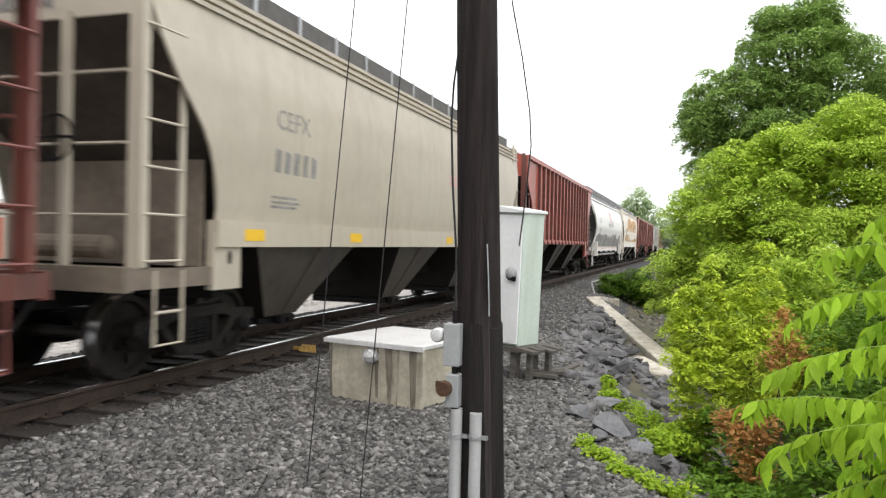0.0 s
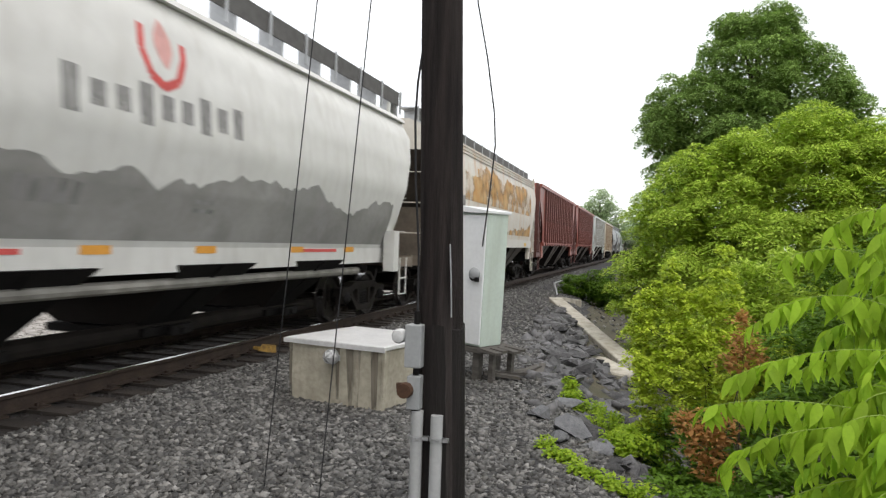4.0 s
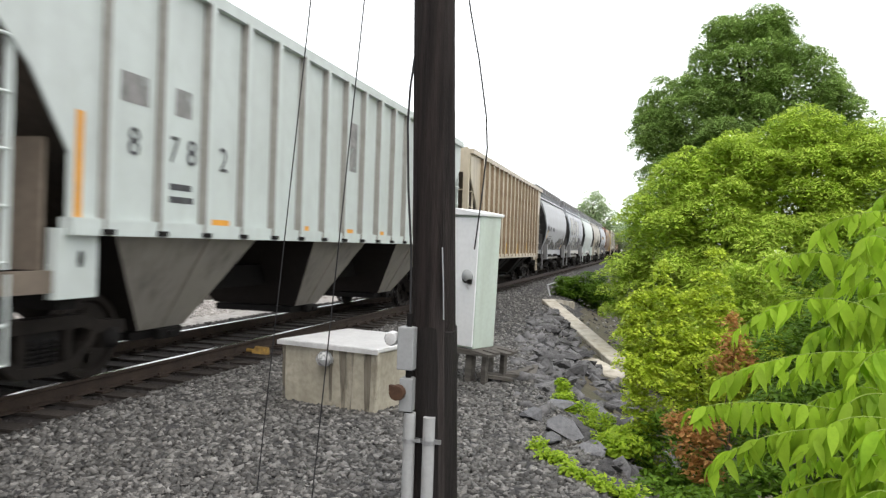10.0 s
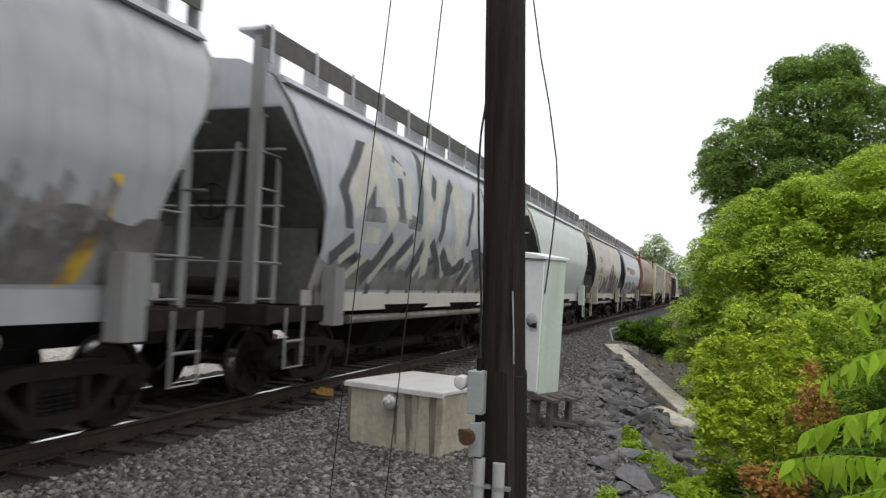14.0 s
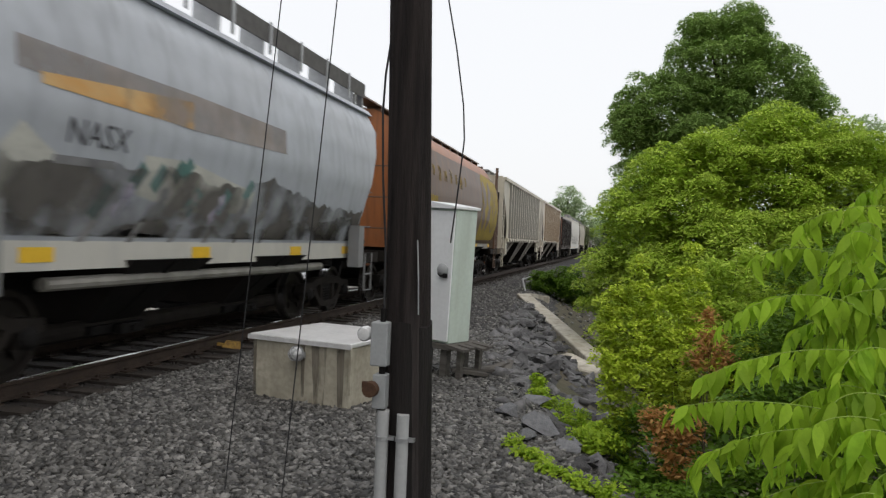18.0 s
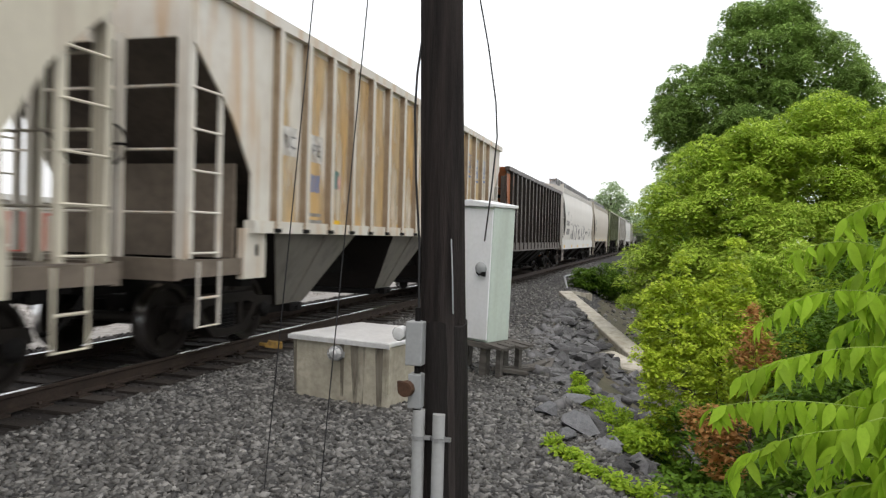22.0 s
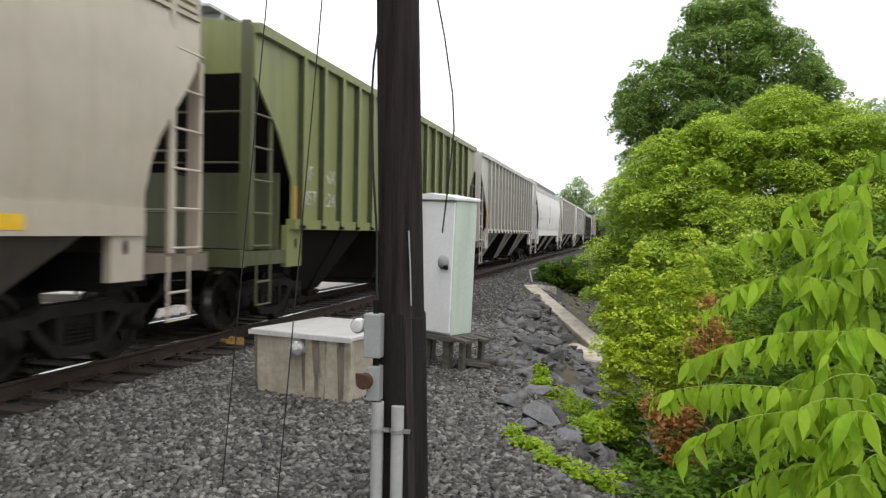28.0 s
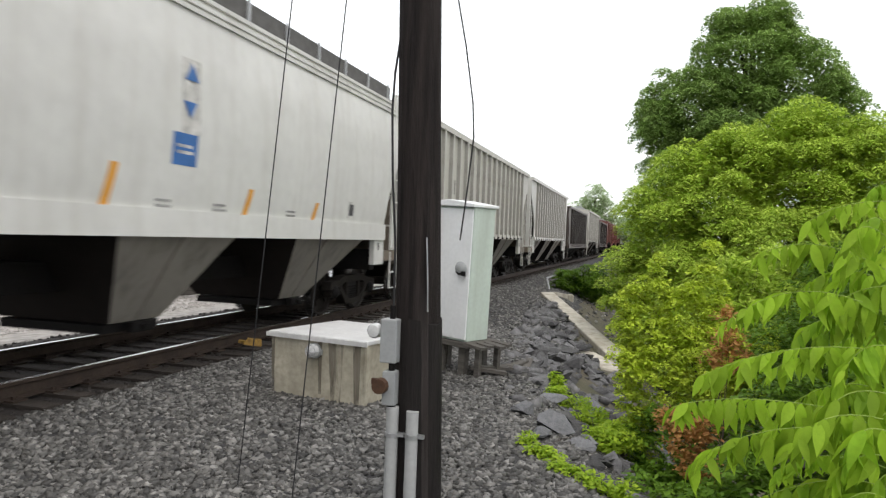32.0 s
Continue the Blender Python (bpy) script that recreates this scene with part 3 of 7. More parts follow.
def body_mesh(kind, half, mat, roof_mat, cut, slope_mat, band_mat):
    """The closed hopper body, its ends drawn in below by sloped sheets."""
    sec = section(kind)
    if kind != "tank" and kind != "open":
        sec = sorted(sec[:-1] + [(side_x(kind, 3.7), 3.7)], key=lambda p: p[1]) + sec[-1:]
    full = sec + [(-x, z) for x, z in reversed(sec[:-1] if sec[-1][0] == 0 else sec)]
    ys = np.linspace(-1, 1, 9)
    rows = []
    z_lo = sec[0][1]
    for u in ys:
        row = []
        for x, z in full:
            if abs(u) == 1:
                yy = u * (half - cut * max(0.0, (3.7 - z) / (3.7 - z_lo)))
            else:
                yy = u * (half - cut)
            row.append((x * 0.985, yy, z))
        rows.append(row)
    n = len(full)
    g = Geo()
    v = [p for r in rows for p in r]
    f, m = [], []
    for i in range(len(rows) - 1):
        for k in range(n - 1):
            f.append((i * n + k, i * n + k + 1, (i + 1) * n + k + 1, (i + 1) * n + k))
            m.append(1 if min(full[k][1], full[k + 1][1]) >= 4.1 else 0)
        f.append((i * n + n - 1, i * n, (i + 1) * n, (i + 1) * n + n - 1))
        m.append(0)
    for o in (0, (len(rows) - 1) * n):                       # ends, strip by strip between the two sides
        for k in range(n // 2):
            a, b, c, d = o + k, o + k + 1, o + n - 2 - k, o + n - 1 - k
            if a != d:
                f.append((a, b, c, d) if b != c else (a, b, d))
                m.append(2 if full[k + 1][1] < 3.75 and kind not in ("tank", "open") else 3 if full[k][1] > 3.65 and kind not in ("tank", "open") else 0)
    g.v, g.f, g.m = v, f, m
    return g.mesh("body", mat, roof_mat, slope_mat, band_mat, smooth=kind not in ("rib", "rib_low", "open"))


def side_mesh(kind, half, mat, end):
    """One side sheet, 3 cm thick, following the cross-section; end(z): how far it stops short of the body's end."""
    sec = [p for p in section(kind) if p[1] <= 4.35]
    zs = []
    for (x0, z0), (x1, z1) in zip(sec, sec[1:]):
        for k in range(4):
            zs.append((x0 + (x1 - x0) * k / 4, z0 + (z1 - z0) * k / 4))
    zs.append(sec[-1])
    n, cols = len(zs), 7
    v, f = [], []
    for off in (0.0, 0.035):
        for x, z in zs:
            for c in range(cols):
                v.append((x + off, (half - end(z)) * (2 * c / (cols - 1) - 1), z))
    k = n * cols
    for o in (0, k):
        for i in range(n - 1):
            for c in range(cols - 1):
                q = (o + i * cols + c, o + i * cols + c + 1, o + (i + 1) * cols + c + 1, o + (i + 1) * cols + c)
                f.append(q)
    rim = [c for c in range(cols)] + [i * cols + cols - 1 for i in range(1, n)] + [(n - 1) * cols + c for c in range(cols - 2, -1, -1)] + [i * cols for i in range(n - 2, 0, -1)]
    for a, b in zip(rim, rim[1:] + rim[:1]):
        f.append((a, b, b + k, a + k))
    g = Geo()
    g.v, g.f, g.m = v, f, [0] * len(f)
    return g.mesh("side_sheet", mat, smooth=kind not in ("rib", "rib_low", "open"))


ENDS = {
    "rib": lambda z: 0.0 if z > 3.65 else min(1.25, (3.65 - z) * 1.12),
    "rib_low": lambda z: 0.0 if z > 3.65 else min(1.25, (3.65 - z) * 1.12),
    "smooth_low": lambda z: 0.05 + 1.0 * (1 / (1 + math.exp((z - 2.95) * 3.2))) - (1.05 / (1 + math.exp((z - 1.62) * 14))),
    "open": lambda z: 0.0 if z > 3.3 else min(0.5, (3.3 - z) * 0.6),
    "smooth": lambda z: 0.05 + 1.15 * (1 / (1 + math.exp((z - 2.95) * 3.2))) if z > 1.9 else 1.18,
    "tank": lambda z: 0.0,
    "curved": lambda z: 0.15 + 0.95 * (1 / (1 + math.exp((z - 3.0) * 2.6))),
}


def text_mesh(words, size):
    cu = bpy.data.curves.new("lettering", "FONT")
    cu.body, cu.size, cu.align_x, cu.extrude, cu.resolution_u = words, size, "CENTER", 0.0, 2
    tmp = bpy.data.objects.new("lettering", cu)
    me = bpy.data.meshes.new_from_object(tmp)
    bpy.data.objects.remove(tmp)
    return me


def lay_on(me, kind, y, z, off):
    """Cuts a flat mark where the side sheet bends and lays it on the sheet."""
    bm = bmesh.new()
    bm.from_mesh(me)
    for _, zc in section(kind)[1:]:
        bmesh.ops.bisect_plane(bm, geom=bm.verts[:] + bm.edges[:] + bm.faces[:], plane_co=(0, zc - z, 0), plane_no=(0, 1, 0))
    for p in bm.verts:
        a, b = p.co.x, p.co.y
        p.co = (side_x(kind, z + b) + off, y + a, z + b)
    bm.to_mesh(me)
    bm.free()
    me.shade_smooth()


LAYER = [0]
DATUM = {}                                                # how far a car's stencils are set from its middle


def decal(car, kind, y, z, mat, shape, name="stencil", label="", snapped=False):
    """A painted mark on the side that faces the camera: (y, z) corners or a lettering mesh, laid just proud of the sheet."""
    if isinstance(shape, bpy.types.Mesh):
        me, off = shape, 0.045
    else:
        me = bpy.data.meshes.new(name)
        polys = shape if isinstance(shape[0][0], (tuple, list)) else [shape]
        v, f = [], []
        for poly in polys:
            f.append(tuple(range(len(v), len(v) + len(poly))))
            v += [(a, b, 0) for a, b in poly]
        me.from_pydata(v, [], f)
        LAYER[0] += 1
        off = 0.037 + 0.0003 * (LAYER[0] % 20)
    lay_on(me, kind, y if snapped else y + DATUM.get(car.name, 0.0), z, off)
    me.materials.clear()
    me.materials.append(mat)
    return part(name, me, car, label)


def rect(w, h):
    return [(-w / 2, -h / 2), (w / 2, -h / 2), (w / 2, h / 2), (-w / 2, h / 2)]


def bars(w, h, n, gap=1.0):
    """Unreadable lines of stencilling."""
    return [[(-w / 2, -k * h * (1 + gap)), (w / 2 * (0.8 + 0.2 * (k % 2)), -k * h * (1 + gap)), (w / 2 * (0.8 + 0.2 * (k % 2)), -k * h * (1 + gap) + h), (-w / 2, -k * h * (1 + gap) + h)] for k in range(n)]


def end_lettering():
    """Two short rows of unreadable stencilling for the end of a car, pale and dark."""
    out = []
    for mat in (WHITE_MARK, GREY_MARK):
        g = Geo()
        for row, n, w in ((0.16, 4, 0.13), (-0.10, 6, 0.11)):
            for k in range(n):
                g.box((k - n / 2) * w * 1.25, (k - n / 2) * w * 1.25 + w, -0.004, 0, row - 0.07, row + 0.07)
        out.append(g.mesh("end_stencil", mat))
    return out


def freight_car(kind, length, mat, label, end_mat=None, under=None, bays=3, sill=None, walkway=True, trim=None):
    """A railway freight car about its middle on the rail tops; the end that leads points to -y."""
    car = thing("open_hopper_car" if kind == "open" else "covered_hopper_car", label, "freight car", group="cars of the train")
    half = length / 2 - (1.75 if kind == "tank" else 0.6)
    end_mat, under, trim = end_mat or mat, under or IRON, trim or mat
    cut = {"rib": 2.5, "rib_low": 2.5, "open": 2.2, "smooth": 2.6, "smooth_low": 2.6, "curved": 1.9, "tank": 0.02}[kind]
    ribbed = kind in ("rib", "rib_low")
    sleek = kind in ("smooth", "smooth_low")
    key = (kind, round(length, 1))
    # Dark paints take the blackest slope sheets, recess shade included.
    dark_car = mat.name.split("_")[0] in ("oxide", "brighter", "dark", "grey", "blue", "olive")
    part("body", body_mesh(kind, half - 0.02, end_mat, mat, cut, SHADE_BLACK if dark_car and kind != "curved" else SLOPE_GREY if kind == "curved" else SLOPE_BROWN, mat), car)
    z_sill = section(kind)[0][1]
    z_top = section(kind)[-1][1]
    sheet = side_mesh(kind, half, mat, ENDS[kind])
    part("side_sheet", sheet, car)
    part("side_sheet", sheet, car, at=pose(0, 0, 0, 0, 0, 180))
    if ribbed or kind == "open":
        z1 = 4.26 if ribbed else 3.8
        flank = RIB_DARK if dark_car and "olive" not in mat.name else RIB_GREEN if dark_car else RIB_RUST if mat.name.split("_")[0] in ("tan", "rust") else RIB_GREY
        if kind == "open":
            flank = SHADE_BLACK

        def rib_mesh():
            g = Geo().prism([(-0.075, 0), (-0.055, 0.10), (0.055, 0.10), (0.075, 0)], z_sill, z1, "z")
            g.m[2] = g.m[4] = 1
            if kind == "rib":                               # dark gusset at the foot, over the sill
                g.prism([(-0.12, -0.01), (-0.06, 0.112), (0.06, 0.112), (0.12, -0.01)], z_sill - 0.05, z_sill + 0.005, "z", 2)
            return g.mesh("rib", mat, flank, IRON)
        rib = cached(("ribmesh", kind, mat.name), rib_mesh)
        # the prism lies in x, y: turn its height outward
        for k in range(16):
            yy = RIB_PITCH * (k - 7.5)
            for s in (-1, 1):
                part("rib", rib, car, at=pose(s * 1.552, yy, 0, 0, 0, -90 if s > 0 else 90))
        rail = cached(("top_chord", key, mat.name), lambda: Geo().box(-0.05, 0.10, -half, half, z1 - 0.02, z1 + 0.12).mesh("top_chord", mat))
        for s in (0, 180):
            part("top_chord", rail, car, at=pose(math.cos(radians(s)) * 1.54, 0, 0, 0, 0, s))
    # side sill band
    sm = sill or mat
    h_sill = 0.10 if ribbed else (0.44 if kind == "smooth_low" else 0.24)
    low = half - ENDS[kind](z_sill + 0.05)
    for s in (0, 180):
        part("side_sill", Geo().box(section(kind)[0][0] - 0.06, section(kind)[0][0] + 0.10, -low, low, z_sill - 0.06, z_sill + h_sill).mesh("side_sill", sm), car, at=pose(0, 0, 0, 0, 0, s))
    # roof
    if kind == "open":
        part("load_floor", Geo().box(-1.4, 1.4, -half + 0.3, half - 0.3, 2.9, 3.0).mesh("load_floor", IRON), car)
    else:
        wx = 0.62 if ribbed else 0.42 if kind == "tank" else 0.92                          # walkway along each edge of the roof
        lift = 0.13 if kind == "curved" else 0.0
        zw = z_top + lift + (0.13 if ribbed else 0.05 if kind == "tank" else 0.16)
        top_half = length / 2 - 0.62
        g = Geo()
        for s in (-1, 1):
            g.box(s * wx - 0.2, s * wx + 0.2, -top_half, top_half, zw, zw + 0.04)
            for k in range(int(length / 1.3)):
                yy = -half + 0.4 + k * 1.3
                g.box(s * wx - 0.2, s * wx + 0.2, yy - 0.03, yy + 0.03, z_top - 0.3, zw)
        part("running_board", g.mesh("running_board", mat if kind == "tank" else GALV), car, "grating walkway along the roof")
        if not ribbed and kind != "tank":
            for s in (-1, 1):
                part("walk_edge", Geo().box(s * 1.13 - 0.012, s * 1.13 + 0.012, -top_half, top_half, z_top + lift - 0.08, z_top + lift + 0.21).mesh("walk_edge", WALK_EDGE), car)
                post = cached(("roof_post", z_top), lambda: Geo().box(-0.015, 0.015, -0.03, 0.03, z_top - 0.12, z_top + lift + 0.24).mesh("roof_post", GALV))
                for k in range(int(2 * half / 1.15) + 1):
                    part("roof_post", post, car, at=pose(s * 1.15, -half + 0.15 + k * 1.15, 0))
        n = 8 if length > 15 else 6
        hatch = cached("hatch", lambda: Geo().lathe([(0, 0.34), (0.10, 0.36), (0.16, 0.28), (0.18, 0.05)], 14, "z").mesh("roof_hatch", GALV))
        for k in range(n):
            part("roof_hatch", hatch, car, at=pose(0, -half + (k + 0.7) * 2 * half / (n + 0.4), z_top - 0.02))
    if kind == "curved":
        part("roof_chord", Geo().prism([(1.26, 4.06), (1.38, 4.06), (1.30, 4.16), (1.22, 4.16)], -half + 0.2, half - 0.2, "y").mesh("roof_chord", mat), car)
    if sleek:
        for z, x in ((4.24, 1.42), (4.12, 1.46), (4.02, 1.49)):
            part("roof_chord", Geo().box(x - 0.03, x + 0.035, -half + 0.08, half - 0.08, z, z + 0.05).mesh("roof_chord", mat), car)
    # centre sill, end platforms, couplers
    part("centre_sill", Geo().box(-0.33, 0.33, -length / 2 + 0.5, length / 2 - 0.5, 0.78, 1.12).mesh("centre_sill", IRON), car)
    blk = ribbed or kind == "smooth"                         # flat-sided cars; braces lean back on the others
    low_mat = CAST if kind in ("tank", "open") or mat.name.split("_")[0] in ("grey", "blue") else RED_GRIME if dark_car and "olive" not in mat.name else GREEN_D if dark_car else END_DUST       # light cars are dusty down here
    plat = cached(("platform", low_mat.name), lambda: Geo().box(-1.45, 1.45, 0.10, 0.85, 1.18, 1.21).mesh("end_platform", low_mat))
    beam = cached(("end_beam", low_mat.name), lambda: Geo().box(-1.5, 1.5, 0, 0.10, 1.0, 1.24).mesh("end_beam", low_mat))
    arm = cached(("arm", low_mat.name), lambda: Geo().box(-0.05, 0.05, 0.10, 1.6, 1.02, 1.22).mesh("platform_arm", low_mat))
    slot = cached("slot", lambda: Geo().lathe([(-0.002, 0.055), (0.003, 0.055)], 12, "x").mesh("lifting_slot", IRON))
    stencil = cached("end_stencil", lambda: end_lettering())
    knuckle = cached("coupler", lambda: Geo().box(-0.1, 0.1, -0.02, 0.5, 0.80, 0.98).prism([(-0.18, -0.06), (0.16, -0.04), (0.2, 0.18), (0.05, 0.12), (-0.16, 0.2)], 0.72, 1.02, "z").mesh("coupler", IRON))
    hose = cached("hose", lambda: Geo().tube([(0.35, 0.45, 0.85), (0.38, 0.2, 0.6), (0.3, 0.0, 0.42), (0.15, -0.05, 0.38)], 0.03, 6).mesh("air_hose", IRON))
    z_lad = 3.1 if ribbed else (2.4 if kind == "open" else 2.9 if kind == "tank" else 3.2)
    post_top = z_top + (0.2 if kind == "curved" else -0.1) if kind != "open" else 3.6
    for e, s in ((0, -1), (180, 1)):
        base = pose(0, s * (length / 2 - 0.42), 0, 0, 0, e)
        deck = part("end_platform", plat, car, at=base)
        part("end_beam", beam, deck)
        for sx in (-1.45, 1.45):
            part("platform_arm", arm, deck, at=pose(sx, 0, 0))
        if ribbed or sleek:
            dark_side = dark_car and not sleek
            part("end_stencil", stencil[0 if dark_side else 1], car, at=pose(0, s * (half - 0.012), 4.0, 0, 0, e))
        if kind != "tank":
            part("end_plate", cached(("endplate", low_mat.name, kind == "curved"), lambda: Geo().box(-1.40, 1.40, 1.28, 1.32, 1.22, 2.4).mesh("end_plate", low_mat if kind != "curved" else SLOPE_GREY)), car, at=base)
        if blk:
            part("bolster", cached("body_bolster", lambda: Geo().box(-1.40, 1.40, 1.5, 1.75, 0.85, 1.25).mesh("bolster", IRON)), car, at=base)
            for sx in (-1, 1):
                part("shear_plate", cached(("shear", mat.name), lambda: Geo().box(-0.05, 0.05, 1.33, 1.85, 0.96, 1.60).mesh("shear_plate", mat)), car, at=base @ pose(sx * 1.48, 0, 0))
        part("coupler", knuckle, car, at=pose(0, s * (length / 2), 0, 0, 0, e))
        part("air_hose", hose, car, at=pose(0, s * (length / 2), 0, 0, 0, e))
        for sx in (-1, 1):
            xl = 1.13 if kind == "curved" else 1.5
            ladder(car, base @ (pose(xl, 0.22, 1.24) if sx > 0 else pose(-xl, 0.80, 1.24, 0, 0, 180)), z_lad, 0.58 if xl > 1.3 else 0.45, trim)
            if blk:
                part("lifting_slot", slot, car, at=base @ pose(sx * 1.53, 1.63, 1.32) @ Matrix.Diagonal((1, 0.75, 1.5, 1)))
            part("corner_post", cached(("post", post_top, trim.name), lambda: Geo().box(-0.06, 0.06, -0.04, 0.04, 1.2, post_top).mesh("corner_post", trim)), car, at=base @ pose(sx * (xl - 0.09), 0.22, 0))
            part("end_post", cached(("endpost", blk, post_top, trim.name), lambda: (Geo().box(-0.05, 0.05, 0.02, 0.08, 1.2, 3.75) if blk else Geo().prism([(0.09, 1.2), (0.16, 1.2), (0.50, post_top - 0.9), (0.43, post_top - 0.9)], -0.04, 0.04, "x")).mesh("end_post", trim)), car, at=base @ pose(sx * 0.62, 0.1, 0))
            part("step", cached(("step", trim.name), lambda: Geo().tube([(0, 0, 1.2), (0, 0.0, 0.45), (0, 0.42, 0.45), (0, 0.42, 1.2)], 0.022, 6).tube([(0, 0, 0.78), (0, 0.42, 0.78)], 0.018, 6).mesh("step", trim)), car, at=base @ pose(sx * 1.5, 0.42, 0))
        for k in range(3):
            z = 1.75 + 0.72 * k
            if z < post_top - 0.3:
                part("grab_iron", cached(("grab", trim.name), lambda: Geo().tube([(-1.42, 0, 0), (1.42, 0, 0)], 0.017, 6).mesh("grab_iron", trim)), car, at=base @ pose(0, 0.34, z))
    part("brake_wheel", cached("brakewheel", lambda: Geo().tube([(0.23 * math.cos(k * math.pi / 8), 0, 0.23 * math.sin(k * math.pi / 8)) for k in range(17)], 0.014, 6).box(-0.22, 0.22, -0.01, 0.01, -0.015, 0.015).box(-0.015, 0.015, -0.01, 0.01, -0.22, 0.22).mesh("brake_wheel", IRON)), car, at=pose(0.55, -length / 2 + 0.5, 2.5))
    if not ribbed:
        part("air_reservoir", cached(("reservoir", low_mat.name), lambda: Geo().lathe([(-0.6, 0.04), (-0.55, 0.13), (0.55, 0.13), (0.6, 0.04)], 14, "x").mesh("air_reservoir", low_mat)), car, at=pose(0, -length / 2 + 1.25, 1.42))
    # hopper bays
    span = 2 * (length / 2 - 3.4)
    z_hi = z_sill + 0.02
    spaced = bays == 3 and kind != "open"                    # steep hoppers with open gaps between them
    for k in range(bays):
        yb = 4.1 * (length / 16.8) * (k - 1) if spaced else -span / 2 + span * (k + 0.5) / bays
        w = 1.18 if spaced else span / bays / 2 * (0.55 if kind == "curved" else 1.0)
        xb = 0.78 if spaced else 0.62
        w0, w1 = (1.75 if spaced and k == 0 else w), (1.75 if spaced and k == 2 else w)     # the end bays reach out to the trucks
        # Bay ends get a near-black sheet: their shade is put into the colour.
        bay = part("hopper_bay", cached(("bay", key, bays, under.name, w0, w1), lambda: Geo().frustum((-xb, xb, -0.45, 0.45), 0.42, (-1.46, 1.46, -w0, w1), z_hi, ends=1).mesh("hopper_bay", under, SHADE_BLACK)), car, at=pose(0, yb, 0))
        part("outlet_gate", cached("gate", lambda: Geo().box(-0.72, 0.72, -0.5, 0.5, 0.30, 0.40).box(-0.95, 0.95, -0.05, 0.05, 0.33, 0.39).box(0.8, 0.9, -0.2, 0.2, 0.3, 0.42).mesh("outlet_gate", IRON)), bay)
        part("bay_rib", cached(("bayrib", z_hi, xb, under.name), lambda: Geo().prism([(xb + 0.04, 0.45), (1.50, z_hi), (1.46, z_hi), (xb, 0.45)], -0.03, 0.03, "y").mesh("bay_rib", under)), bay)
    if kind == "curved":                                     # unloading pipe under the sill
        part("unloading_pipe", Geo().tube([(1.25, -span / 2 - 0.4, 0.98), (1.25, span / 2 + 0.4, 0.98)], 0.07, 10).mesh("unloading_pipe", PIPE_DUST), car)
        part("unloading_pipe", Geo().tube([(0.55, -span / 2, 0.36), (0.55, span / 2, 0.36)], 0.11, 10).mesh("unloading_pipe", CAST), car)
        for s in (-1, 1):
            part("jacking_post", cached(("jack", trim.name), lambda: Geo().box(1.44, 1.66, -0.14, 0.14, 0.95, 1.75).mesh("jacking_post", trim)), car, at=pose(0, s * (half - 1.35), 0))
    sets = []
    for s in (-1, 1):
        sets += truck(car, s * (length / 2 - 2.15))
    return car, sets

# ------------------------------------------------------------------ the train
SPEED = 10.62
RED = paint("oxide_red_paint", (0.29, 0.062, 0.038), streak=(0.16, 0.06, 0.045), amount=0.45, streak_amount=0.4)
RED_B = paint("brighter_red_paint", (0.36, 0.07, 0.042), streak=(0.20, 0.08, 0.06), amount=0.35, streak_amount=0.35)
MAROON = paint("dark_maroon_paint", (0.16, 0.042, 0.033), amount=0.5)
BEIGE = paint("beige_paint", (0.45, 0.405, 0.325), streak=(0.33, 0.28, 0.21), amount=0.35, streak_amount=0.45)
BEIGE_D = paint("dirty_beige_paint", (0.45, 0.41, 0.34), streak=(0.17, 0.15, 0.13), amount=0.5, streak_amount=0.55)
TAN = paint("tan_paint", (0.56, 0.495, 0.375), streak=(0.28, 0.23, 0.17), amount=0.5, streak_amount=0.55)
CREAM = paint("cream_paint", (0.60, 0.56, 0.45), streak=(0.25, 0.17, 0.12), amount=0.35, streak_amount=0.4)
WHITE = paint("off_white_paint", (0.64, 0.64, 0.61), streak=(0.44, 0.42, 0.38), amount=0.3, streak_amount=0.35)
WHITE_W = paint("warm_white_paint", (0.63, 0.61, 0.56), streak=(0.48, 0.44, 0.38), amount=0.25, streak_amount=0.3)
WHITE_G = paint("greenish_white_paint", (0.55, 0.61, 0.59), streak=(0.42, 0.45, 0.44), amount=0.3, streak_amount=0.35)
RUSTY = paint("rust_stained_white_paint", (0.66, 0.64, 0.58), grime=(0.36, 0.19, 0.06), streak=(0.48, 0.26, 0.08), amount=0.45, streak_amount=0.7)
GREY = paint("grey_paint", (0.36, 0.38, 0.40), streak=(0.20, 0.20, 0.21), amount=0.4, streak_amount=0.45)
GREY_D = paint("dark_grey_paint", (0.21, 0.215, 0.22), streak=(0.12, 0.12, 0.12), amount=0.5, streak_amount=0.4)
GREY_L = paint("light_grey_paint", (0.52, 0.51, 0.46), streak=(0.35, 0.35, 0.34), amount=0.3, streak_amount=0.35)
GREY_B = paint("blue_grey_paint", (0.41, 0.44, 0.48), streak=(0.22, 0.23, 0.25), amount=0.4, streak_amount=0.5)
BROWN = paint("chocolate_brown_paint", (0.115, 0.06, 0.033), streak=(0.22, 0.10, 0.035), amount=0.6, streak_amount=0.55)
ORANGE_END = paint("orange_brown_paint", (0.50, 0.16, 0.05), streak=(0.17, 0.07, 0.04), amount=0.5, streak_amount=0.5)
TANK_END = paint("rust_brown_paint", (0.37, 0.125, 0.035), streak=(0.10, 0.05, 0.03), amount=0.6, streak_amount=0.6)
STAINED = paint("stain_blotched_beige_paint", (0.47, 0.44, 0.37), grime=(0.05, 0.048, 0.045), streak=(0.15, 0.14, 0.125), amount=0.75, streak_amount=0.6)
